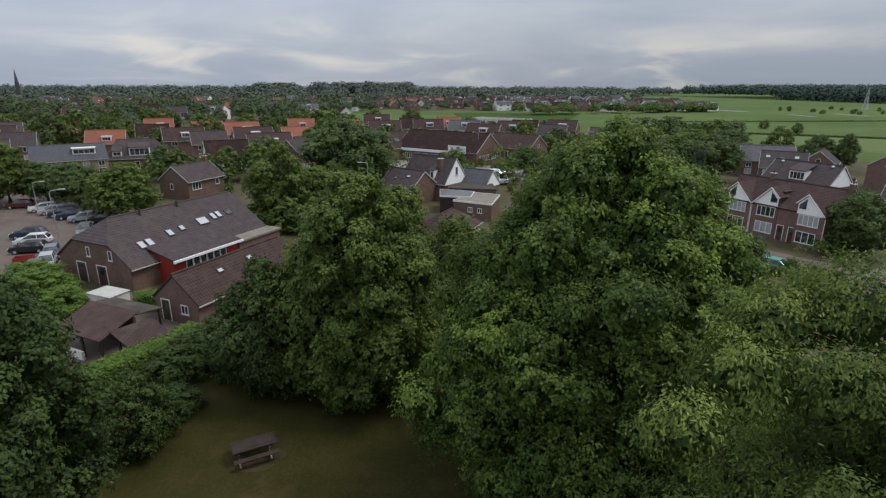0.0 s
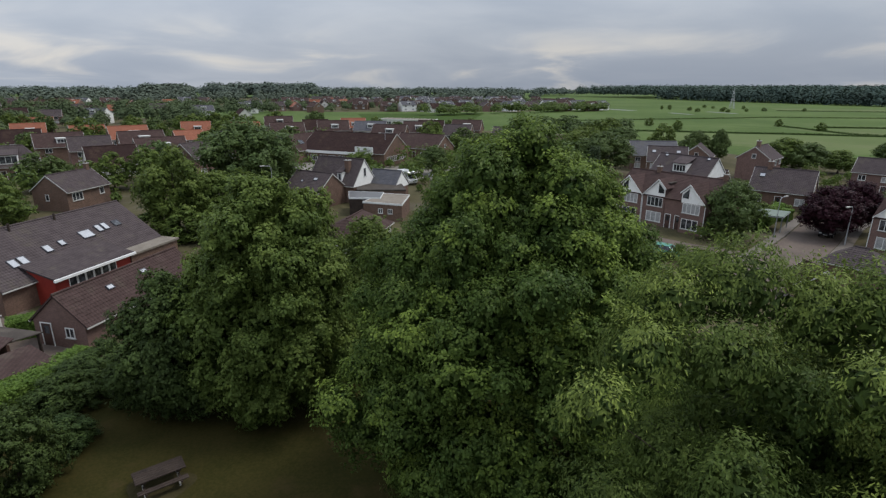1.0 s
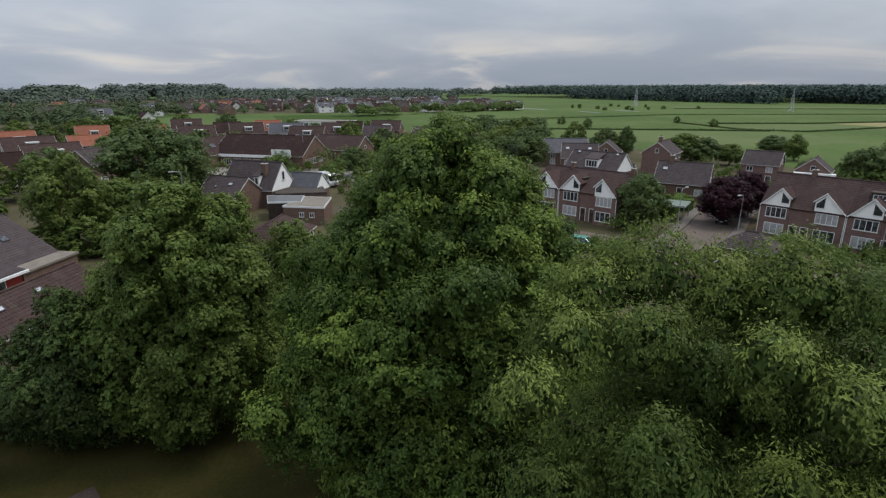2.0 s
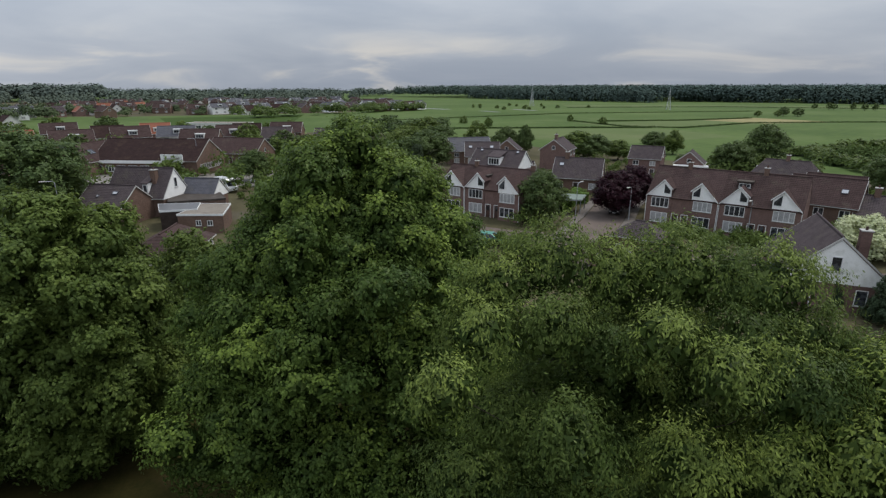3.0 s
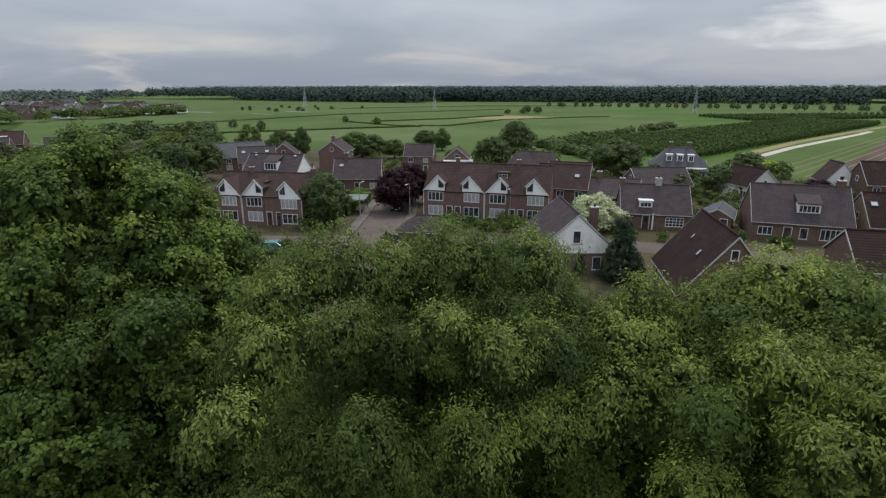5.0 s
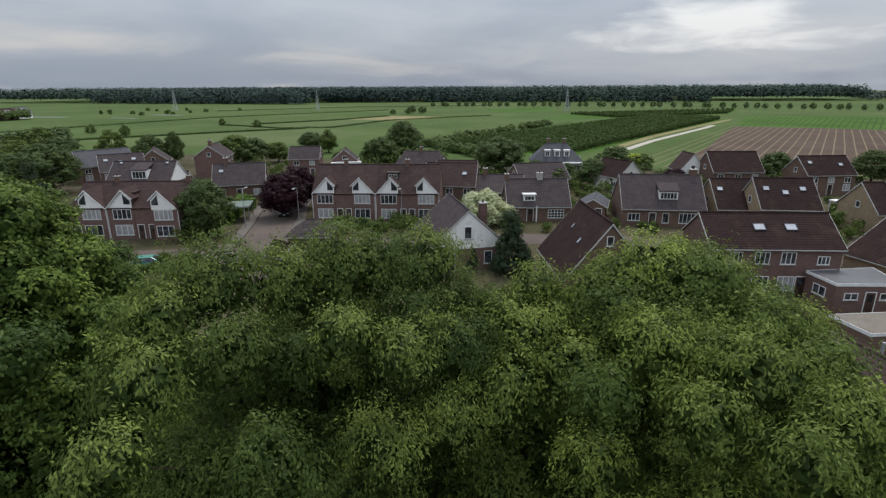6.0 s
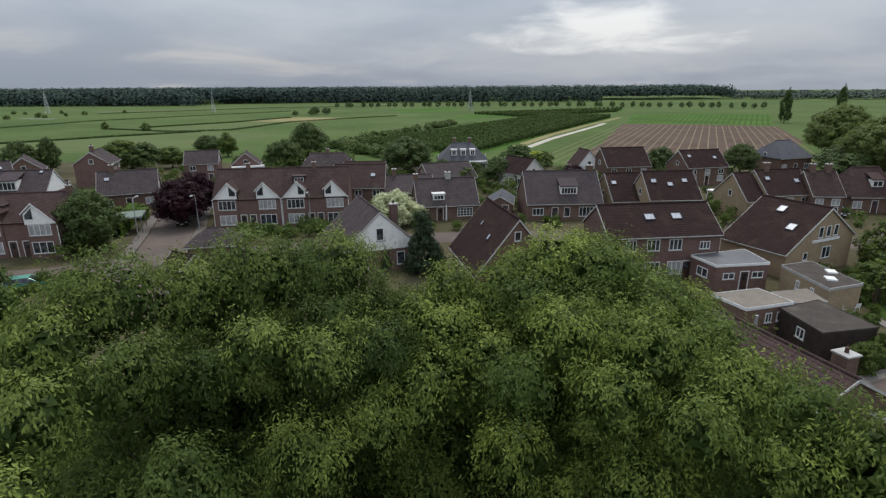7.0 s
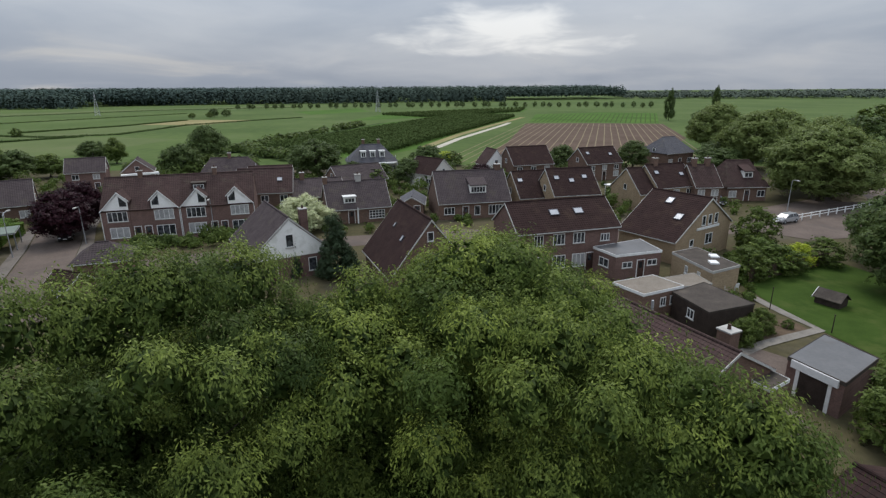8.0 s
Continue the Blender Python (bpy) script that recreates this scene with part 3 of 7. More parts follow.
sheet("square", [(86, -34), (101, -43), (113, -60), (124, -76), (132, -96), (112, -100), (96, -78), (84, -56), (80, -42)], 0.07, M["paving"], "wide paved junction beside the trees", "road")
sheet("car_park", [(-84, 104), (-60, 96), (-44, 82), (-40, 66), (-45, 57), (-60, 54), (-100, 70), (-120, 90)], 0.06, M["paving"], "paved car park beside the farmhouse", "car park")
sheet("farm_yard", [(-40, 66), (-36, 54), (-33, 44), (-30, 38), (-24, 36), (-22, 44), (-30, 52)], 0.06, M["paving"], "brick-paved yard beside the farmhouse", "yard")
sheet("hall_square", [(-20, 118), (10, 125), (30, 118), (34, 140), (26, 152), (12, 146), (-14, 160), (-30, 150)], 0.06, M["slab"], "pale paved forecourt of the hall", "square")
sheet("garden_lawn", [(61, -25), (66, -32), (70, -40), (60, -44), (48, -40), (40, -31), (49, -27.4), (53, -26.2)], 0.06, M["lawn"], "bright green mown garden lawn", "lawn")
strip("garden_path", [(57, -24.6), (52.1, -26.2), (48.5, -27.6), (44.9, -21.4), (43, -19)], 1.0, 0.08, M["slab"], "pale slab garden path", "path")
sheet("flower_bed", [(50, -23.5), (50.6, -26.0), (47.9, -26.8), (45.3, -21.8), (47, -21.5)], 0.07, M["earth"], "bare brown flower bed with a few plants", "flower bed")
sheet("garage_drive", [(40, -14.5), (44.5, -20), (41.5, -23.5), (37.2, -19.2), (33, -19.5), (30, -16)], 0.065, M["paving"], "brown brick-paved drive beside the garage", "drive")
sheet("bench_earth", [(-11.0 + 1.7 * math.cos(a) * (1 + 0.15 * math.sin(3 * a)), 26.4 + 1.3 * math.sin(a) * (1 + 0.12 * math.cos(2 * a))) for a in (k * math.pi / 12 for k in range(24))], 0.056, M["worn"], "bare worn earth round the picnic table", "earth patch")

# ---- houses ----


def face_matrix(kind, L, wm, wp):
    """A wall's own plane: x along it to the right as seen from outside, z up, y pointing outwards."""
    if kind == "f":
        return pose(0, -wm, 0, 0, 0, 180) @ Matrix.Scale(-1, 4, (1, 0, 0))
    if kind == "k":
        return pose(0, wp, 0)
    if kind == "a":
        return pose(-L / 2, 0, 0, 0, 0, 90)
    return pose(L / 2, 0, 0, 0, 0, -90)


def window(parent, face, u, z, w, h, cols=2, rows=1, net=False, name="window", sill=True):
    """A framed window: one frame with its glazing bars, a pane set back in it, a sill."""
    t, d0, d1 = 0.07, -0.05, 0.06

    def bars(lo, size, n):
        q = [lo]
        for k in range(1, n):
            q += [lo + size * k / n - t / 2, lo + size * k / n + t / 2]
        q += [lo + size]
        return [q[0], q[0] + t] + q[1:-1] + [q[-1] - t, q[-1]]
    xs, zs = bars(u - w / 2, w, cols), bars(z, h, rows)
    nx, nz = len(xs) - 1, len(zs) - 1
    bm, V = bmesh.new(), {}

    def v(i, j, d):
        if (i, j, d) not in V:
            V[i, j, d] = bm.verts.new((xs[i], d, zs[j]))
        return V[i, j, d]

    def solid(i, j):
        return 0 <= i < nx and 0 <= j < nz and (i % 2 == 0 or j % 2 == 0)
    for i in range(nx):
        for j in range(nz):
            if not solid(i, j):
                continue
            for d in (d0, d1):
                bm.faces.new((v(i, j, d), v(i + 1, j, d), v(i + 1, j + 1, d), v(i, j + 1, d)))
            for (p, q), (r, o) in zip(((-1, 0), (1, 0), (0, -1), (0, 1)), (((i, j), (i, j + 1)), ((i + 1, j), (i + 1, j + 1)), ((i, j), (i + 1, j)), ((i, j + 1), (i + 1, j + 1)))):
                if not solid(i + p, j + q):
                    bm.faces.new((v(*r, d0), v(*o, d0), v(*o, d1), v(*r, d1)))
    bm.transform(face)
    ob = part(name, bm, M["frame"], parent, "white-framed window")
    part("pane", box(u - w / 2 + 0.03, d0 + 0.01, z + 0.03, u + w / 2 - 0.03, 0.02, z + h - 0.03, face), M["net"] if net else M["glass"], ob)
    if sill:
        part("sill", box(u - w / 2 - 0.08, 0.0, z - 0.07, u + w / 2 + 0.08, 0.12, z - 0.002, face), M["concrete"], ob)
    return ob


def door(parent, face, u, w=0.95, h=2.1, mat="door_wood", z=0.05):
    bm = bmesh.new()
    add_box(bm, u - w / 2 - 0.08, -0.05, z, u - w / 2, 0.06, z + h + 0.08), add_box(bm, u + w / 2, -0.05, z, u + w / 2 + 0.08, 0.06, z + h + 0.08)
    add_box(bm, u - w / 2, -0.05, z + h, u + w / 2, 0.06, z + h + 0.08)
    bm.transform(face)
    ob = part("door", bm, M["frame"], parent, "door in a white frame")
    part("door_leaf", box(u - w / 2, -0.05, z, u + w / 2, 0.025, z + h, face), M[mat], ob, "dark brown door leaf")
    part("door_glass", box(u - w / 4, -0.02, z + h * 0.55, u + w / 4, 0.032, z + h * 0.9, face), M["glass"], ob)
    return ob


def slope(parent, x0, x1, y0, z0, y1, z1, mat, hip0=0.0, hip1=0.0, name="roof"):
    """One roof slope from the ridge (y0, z0) to the eave (y1, z1): overlapping courses of tiles on a thick deck."""
    run = math.hypot(y1 - y0, z1 - z0)
    n = max(3, round(run / 0.34))
    nrm = Vector((0, (z0 - z1) * (1 if y1 > y0 else -1), abs(y1 - y0))).normalized()
    bm = bmesh.new()
    base, rim = Vector((0, y0, z0)), Vector((0, y1, z1))

    def row(s, lift):
        p = base.lerp(rim, s) + nrm * lift
        return [bm.verts.new((x0 + hip0 * (1 - s), p.y, p.z)), bm.verts.new((x1 - hip1 * (1 - s), p.y, p.z))]
    rows = [row(0, -0.14), row(0, 0.0)]
    for k in range(n):
        rows += [row((k + 1) / n, 0.028)]
        if k < n - 1:
            rows += [row((k + 1) / n, 0.0)]
    rows += [row(1, -0.14)]
    for p, q in zip(rows, rows[1:] + rows[:1]):
        bm.faces.new((p[0], p[1], q[1], q[0]))
    bm.faces.new([r[0] for r in rows]), bm.faces.new([r[1] for r in rows][::-1])
    return part(name, bm, M[mat], parent)


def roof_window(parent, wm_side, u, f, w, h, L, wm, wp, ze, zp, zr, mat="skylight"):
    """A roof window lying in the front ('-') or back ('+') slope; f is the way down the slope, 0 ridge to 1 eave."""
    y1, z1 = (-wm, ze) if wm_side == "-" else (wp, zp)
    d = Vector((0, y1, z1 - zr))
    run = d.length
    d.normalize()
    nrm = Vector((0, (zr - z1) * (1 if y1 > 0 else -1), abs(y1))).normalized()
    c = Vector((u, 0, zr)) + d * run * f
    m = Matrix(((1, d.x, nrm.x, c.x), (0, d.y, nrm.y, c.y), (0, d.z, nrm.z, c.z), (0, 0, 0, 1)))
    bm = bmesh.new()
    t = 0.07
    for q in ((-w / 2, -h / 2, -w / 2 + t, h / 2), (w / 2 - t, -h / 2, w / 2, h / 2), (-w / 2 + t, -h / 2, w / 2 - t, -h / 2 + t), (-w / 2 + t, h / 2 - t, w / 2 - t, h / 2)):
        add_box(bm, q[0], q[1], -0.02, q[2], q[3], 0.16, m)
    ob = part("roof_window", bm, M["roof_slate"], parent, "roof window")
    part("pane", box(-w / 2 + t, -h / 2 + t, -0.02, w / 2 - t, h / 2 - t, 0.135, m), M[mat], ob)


def chimney(parent, x, y, z0, z1, w=0.7, mat="brick_brown"):
    ob = part("chimney", box(x - w / 2, y - w / 2, z0, x + w / 2, y + w / 2, z1, bevel=0.02), M[mat], parent)
    part("chimney_cap", box(x - w / 2 - 0.07, y - w / 2 - 0.07, z1, x + w / 2 + 0.07, y + w / 2 + 0.07, z1 + 0.1), M["concrete"], ob)
    bm = bmesh.new()
    tube(bm, [(x, y, z1 + 0.1), (x, y, z1 + 0.45)], [0.13, 0.11], 8)
    part("flue", bm, M["door_wood"], ob)


def dormer(parent, u, zb, w, h, wm, ze, zr, mat, cols=3, flat=False, cheek="white", top="frame", sill=True):
    """A dormer standing in the front slope: box, window and a roof of its own."""
    k = (zr - ze) / wm
    yf = -(zr - zb) / k                                   # where its foot meets the slope
    yb = -(zr - (zb + h)) / k
    bm = prism([(yf, zb), (yf, zb + h), (yb, zb + h)], "x", u - w / 2, u + w / 2)
    ob = part("dormer", bm, M[cheek], parent, "dormer window")
    face = pose(u, yf, zb, 0, 0, 180) @ Matrix.Scale(-1, 4, (1, 0, 0))
    window(ob, face, 0, 0.12, w - 0.3, h - 0.3, cols, name="dormer_window", sill=sill)
    if flat:
        part("dormer_roof", box(u - w / 2 - 0.15, yf - 0.25, zb + h, u + w / 2 + 0.15, yb + 0.3, zb + h + 0.16), M[top], ob)
    else:
        yr = -(zr - (zb + h + 0.9)) / k
        part("dormer_roof", prism([(yf - 0.25, zb + h), (yf - 0.25, zb + h + 0.14), (yr, zb + h + 1.04), (yr, zb + h + 0.9)], "x", u - w / 2 - 0.15, u + w / 2 + 0.15), M[mat], ob)
    return ob


FOOTPRINTS = []


def house(c, ang, L, wm, wp, ze, zr, wall, roof, label, name="house", gable=None, hip=0.0, trim=True, group=""):
    """A house with its ridge along its own x; '-' is its front side. Returns the thing and what its fittings need."""
    ob = thing(name, pose(c[0], c[1], 0, 0, 0, ang), label, "house", group)
    FOOTPRINTS.append((c[0], c[1], ang, L, wm, wp))
    zp = zr - (zr - ze) / wm * wp
    oh = 0.35
    im, ip, il = wm - oh, wp - oh, L / 2 - 0.12
    k = (zr - ze) / wm
    hh = il - hip if hip else il
    if hip:
        bm = prism([(-im, 0), (ip, 0), (ip, zp + 0.1), (-im, ze + 0.1)], "x", -L / 2 + oh, L / 2 - oh)
        il = L / 2 - oh
    else:
        bm = prism([(-im, 0), (ip, 0), (ip, zp + k * oh - 0.16), (0, zr - 0.16), (-im, ze + k * oh - 0.16)], "x", -il, il)
    part("wall", bm, M[wall], ob)
    slope(ob, -L / 2, L / 2, 0, zr, -wm, ze, roof, hip, hip)
    slope(ob, -L / 2, L / 2, 0, zr, wp, zp, roof, hip, hip)
    if hip:
        for s in (-1, 1):
            bm = bmesh.new()
            a, b, r = (s * L / 2, -wm, ze), (s * L / 2, wp, zp), (s * (L / 2 - hip), 0, zr)
            v = [bm.verts.new(p) for p in (a, b, r)] + [bm.verts.new((p[0], p[1], p[2] - 0.14)) for p in (a, b, r)]
            bm.faces.new(v[:3]), bm.faces.new(v[3:][::-1])
            for i in range(3):
                bm.faces.new((v[i], v[(i + 1) % 3], v[(i + 1) % 3 + 3], v[i + 3]))
            part("roof", bm, M[roof], ob)
    bm = bmesh.new()
    tube(bm, [(-L / 2 + hip, 0, zr + 0.02), (L / 2 - hip, 0, zr + 0.02)], [0.12, 0.12], 7)
    part("ridge_cap", bm, M[roof], ob)
    for y, z in ((-wm, ze), (wp, zp)):
        part("gutter", box(-L / 2, y - 0.06, z - 0.16, L / 2, y + 0.06, z - 0.05), M["trim"], ob)
    if not hip:
        for s in (-1, 1):
            x = s * L / 2
            if trim:
                bm = prism([(-wm, ze - 0.17), (-wm, ze), (0, zr + 0.02), (wp, zp), (wp, zp - 0.17), (0, zr - 0.2)], "x", x, x + s * 0.05)
                part("bargeboard", bm, M["trim"], ob)
            if gable:
                xg = s * il
                g = zp + k * oh - 0.3
                f = max(0.0, g - 0.3)
                bm = prism([(-(zr - 0.3 - f) / k, f), ((zr - 0.3 - f) / k, f), (0, zr - 0.3)], "x", xg, xg + s * 0.06)
                part("gable_panel", bm, M[gable], ob, "white-painted gable boards")
    F = {q: face_matrix(q, 2 * il, im, ip) for q in "fkab"}
    F["A"], F["B"] = face_matrix("a", 2 * il + 0.12, im, ip), face_matrix("b", 2 * il + 0.12, im, ip)     # on the gable boards
    return ob, F, dict(L=L, wm=wm, wp=wp, ze=ze, zp=zp, zr=zr)


def half_hip(ob, g, run, drop, roof):
    """Cut the ridge back at the end -x and close the cut with a sloping hip, as on old farmhouses."""
    x0, zr, k = -g["L"] / 2, g["zr"], (g["zr"] - g["ze"]) / g["wm"]
    cut = Vector((-drop, 0, run)).normalized()
    for c in ob.children:
        if c.name.split(".")[0] not in ("wall", "roof", "ridge_cap"):
            continue
        bm = bmesh.new()
        bm.from_mesh(c.data)
        bmesh.ops.bisect_plane(bm, geom=bm.verts[:] + bm.edges[:] + bm.faces[:], plane_co=(x0 + run, 0, zr), plane_no=cut, clear_outer=True)
        bmesh.ops.holes_fill(bm, edges=[e for e in bm.edges if e.is_boundary])
        bm.to_mesh(c.data)
        bm.free()
    y = drop / k
    p = [Vector((x0 + run, 0, zr)), Vector((x0 - 0.1, -y - 0.08, zr - drop - 0.08)), Vector((x0 - 0.1, y + 0.08, zr - drop - 0.08))]
    bm = bmesh.new()
    lo, hi = [bm.verts.new(q - cut * 0.06) for q in p], [bm.verts.new(q + cut * 0.06) for q in p]
    bm.faces.new(lo), bm.faces.new(hi[::-1])
    for i in range(3):
        bm.faces.new((lo[i], lo[(i + 1) % 3], hi[(i + 1) % 3], hi[i]))
    part("hip", bm, M[roof], ob)


def plain_windows(ob, F, g, rnd, upper=None, back=True):
    """Rows of windows and a door for a house of no special front."""
    L, ze = g["L"], g["ze"]
    n = max(2, int(L / 2.8))
    for f in ("f", "k") if back else ("f",):
        for i in range(n):
            u = -L / 2 + L * (i + 0.5) / n
            if f == "f" and i == n // 2:
                door(ob, F[f], u)
            else:
                window(ob, F[f], u, 0.85, 1.5, 1.25, 2, net=rnd.random() < 0.5, sill=f == "f")
            if ze > 3.8:
                window(ob, F[f], u, ze - 1.55, 1.3, 1.1, 2, net=rnd.random() < 0.5, sill=f == "f")
    for f in "ab":
        window(ob, F[f], 0, max(ze, 3.0) + 0.15, 0.9, 1.0, 1)


rn = random.Random(11)

# long farmhouse with a half-hipped look, skylights and a red extension
ob, F, g = house((-33.6, 63.8), 65, 19.8, 6.3, 6.3, 2.6, 6.9, "brick_brown", "roof_grey", "long brown brick farmhouse with grey tiled roof and skylights", "farmhouse", trim=False)
half_hip(ob, g, 2.4, 2.0, "roof_grey")
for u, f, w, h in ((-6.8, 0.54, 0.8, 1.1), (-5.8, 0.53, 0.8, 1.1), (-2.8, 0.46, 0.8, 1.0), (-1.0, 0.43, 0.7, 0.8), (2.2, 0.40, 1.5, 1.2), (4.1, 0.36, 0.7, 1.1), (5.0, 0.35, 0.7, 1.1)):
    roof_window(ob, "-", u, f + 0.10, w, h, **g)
roof_window(ob, "-", 6.6, 0.45, 0.9, 0.9, mat="glass", **g)
for u in (-3.0, 3.0):
    window(ob, F["a"], u - 0.0 if u < 0 else 0.6, 3.1, 0.6, 1.1, 1)
door(ob, F["a"], -1.2, 1.5, 2.2, "door_wood"), door(ob, F["a"], 2.2, 1.5, 2.2, "door_wood")
for u in (-4.0, 1.0):
    bm = bmesh.new()
    tube(bm, [(u, -0.5, 6.4), (u, -0.5, 7.3)], [0.12, 0.12], 8)
    part("vent_pipe", bm, M["dark_wood"], ob)
part("extension_wall", prism([(-8.4, 0.0), (-5.0, 0.0), (-5.0, 3.6), (-8.4, 2.9)], "x", -6.5, 2.5), M["red_panel"], ob, "red-panelled extension wall")
part("extension_roof", prism([(-8.8, 2.9), (-8.8, 3.05), (-4.3, 4.05), (-4.3, 3.9)], "x", -6.8, 2.8), M["roof_grey"], ob)
ext = pose(0, -8.4, 0, 0, 0, 180) @ Matrix.Scale(-1, 4, (1, 0, 0))
for k in range(6):
    window(ob, ext, -4.6 + k * 0.95, 1.5, 0.9, 1.2, 1)
part("extension_fascia", box(-6.9, -9.0, 2.75, 2.9, -8.8, 3.0), M["frame"], ob)
part("flat_roof", box(2.6, -8.6, 2.5, 10.0, -5.6, 2.72), M["felt_pale"], ob)
part("flat_roof_wall", box(2.7, -8.4, 0, 9.8, -5.6, 2.5), M["brick_brown"], ob)

ob, F, g = house((-21.4, 51.4), 66, 14.0, 3.0, 3.0, 2.2, 4.7, "brick_red", "roof_brown", "low brick barn with a brown tiled roof", "barn", trim=False)
for u, f in ((-2.5, 0.35), (1.5, 0.3)):
    roof_window(ob, "-", u, f, 0.7, 0.5, **g)
door(ob, F["a"], 1.4, 1.0, 2.0), window(ob, F["a"], -1.0, 1.0, 0.9, 0.9, 2)

ob, F, g = house((-49.4, 105.0), 70, 9.7, 3.8, 3.8, 3.4, 6.2, "brick_brown", "roof_grey", "brown brick house with a grey tiled roof", trim=True)
window(ob, F["f"], -2.6, 1.7, 2.2, 1.4, 3), window(ob, F["f"], 2.8, 1.9, 1.0, 1.2, 1), window(ob, F["a"], 0.5, 1.8, 0.7, 1.1, 1)
chimney(ob, 3.9, 0, 5.5, 7.1)

# long hall
ob, F, g = house((1.4, 158.1), -32, 27.1, 7.7, 7.7, 3.5, 8.2, "brick_brown", "roof_dark", "long hall with a dark brown roof and white eaves", "hall")
part("eaves_board", box(-13.6, -7.9, 2.9, 10.0, -7.72, 3.6), M["frame"], ob)
part("sign_board", box(5.0, -8.3, 3.3, 10.5, -8.1, 5.2), M["frame"], ob, "white sign board")
part("sign_bar", box(5.8, -8.36, 4.0, 9.6, -8.31, 4.4), M["concrete"], ob)
for u in range(-5, 6):
    window(ob, F["b"], u * 1.1, 1.0, 0.7, 1.5, 1)
for u in range(-12, 12, 3):
    window(ob, F["f"], u, 0.8, 2.2, 1.6, 3)
ob, F, g = house((-14.2, 163.0), 58, 14.0, 4.8, 4.8, 3.5, 7.6, "brick_brown", "roof_brown", "brick side wing of the hall with brown roof", "hall_wing")
roof_window(ob, "-", -3, 0.5, 2.2, 1.4, mat="glass", **g)
ob, F, g = house((22.0, 165.0), -40, 16.0, 5.5, 5.5, 3.2, 7.0, "brick_brown", "roof_brown", "brick building with brown roof beside the hall")
plain_windows(ob, F, g, rn)

# white-gabled house with a wing, between the trees
ob, F, g = house((-1.8, 105.0), -37, 10.9, 3.8, 3.8, 3.2, 7.8, "brick_brown", "roof_grey", "brick house with grey roof and white gable", gable="white")
window(ob, F["B"], 0.0, 4.6, 0.8, 1.6, 1), chimney(ob, 2.8, -1.6, 4.5, 7.6, 0.9)
dormer(ob, 2.0, 3.9, 1.0, 1.6, 3.8, 3.2, 7.8, "roof_grey", 1)
ob, F, g = house((-6.6, 100.4), -40, 8.6, 4.0, 4.0, 2.8, 5.9, "brick_brown", "roof_grey", "lower brick wing with grey roof and skylights", "house_wing")
roof_window(ob, "-", 1.6, 0.35, 0.9, 0.6, **g), roof_window(ob, "-", -1.2, 0.5, 0.4, 0.5, **g)
window(ob, F["f"], 2.4, 1.3, 1.6, 1.0, 1), window(ob, F["f"], -2.0, 1.2, 0.7, 1.2, 1)
ob, F, g = house((0.2, 71.0), 67, 9.5, 3.9, 3.9, 2.5, 4.5, "render", "roof_brown", "small outbuilding with brown hipped roof", "outbuilding", hip=2.0)


def flat_building(pts, z, wall, top, label, name="outbuilding", fascia="frame", lip=0.22, openings=()):
    """A flat-roofed building on a convex outline, with a fascia round its roof."""
    cx, cy = sum(p[0] for p in pts) / len(pts), sum(p[1] for p in pts) / len(pts)
    ob = thing(name, pose(cx, cy, 0), label, "outbuilding")
    size = max(math.hypot(x - cx, y - cy) for x, y in pts)
    FOOTPRINTS.append((cx, cy, 0, size * 1.5, size * 0.75, size * 0.75))
    q = [(x - cx, y - cy) for x, y in pts]
    ins = [(x * 0.98, y * 0.98) for x, y in q]
    part("wall", prism(ins, "z", 0, z - 0.02), M[wall], ob)
    bm = bmesh.new()
    n = len(q)
    o0, o1 = [bm.verts.new((x, y, z - lip)) for x, y in q], [bm.verts.new((x, y, z + 0.06)) for x, y in q]
    i1, i0 = [bm.verts.new((x, y, z + 0.06)) for x, y in ins], [bm.verts.new((x, y, z - lip)) for x, y in ins]
    for k in range(n):
        j = (k + 1) % n
        for r, s in ((o0, o1), (o1, i1), (i1, i0), (i0, o0)):
            bm.faces.new((r[k], r[j], s[j], s[k]))
    part("fascia", bm, M[fascia], ob)
    part("roof", prism([(x * 0.975, y * 0.975) for x, y in q], "z", z - 0.015, z + 0.03), M[top], ob)
    for kind, k, f, zz, w, h in openings:
        a, b = Vector((*ins[k], 0)), Vector((*ins[(k + 1) % n], 0))
        d = (b - a).normalized()
        p = a.lerp(b, f)
        out = Vector((d.y, -d.x, 0))
        if out.dot(p) < 0:
            out = -out
        m = Matrix(((d.x, out.x, 0, p.x), (d.y, out.y, 0, p.y), (0, 0, 1, 0), (0, 0, 0, 1)))
        if kind == "w":
            window(ob, m, 0, zz, w, h, 2)
        elif kind == "d":
            door(ob, m, 0, w, h)
        else:
            # the doorway is a dark panel on the wall; its inner shade is only colour
            part("opening", box(-w / 2, -0.3, 0.02, w / 2, 0.01, h, m), M["dark_wood"], ob, "dark panel standing for the shade inside the open garage doorway")
            for s in (-1, 1):
                part("door_post", box(s * w / 2 - 0.12, -0.2, 0.02, s * w / 2 + 0.12, 0.06, h, m), M["frame"], ob)
            part("lintel", box(-w / 2 - 0.5, -0.1, h, w / 2 + 0.5, 0.16, h + 0.55, m), M["frame"], ob)
    return ob


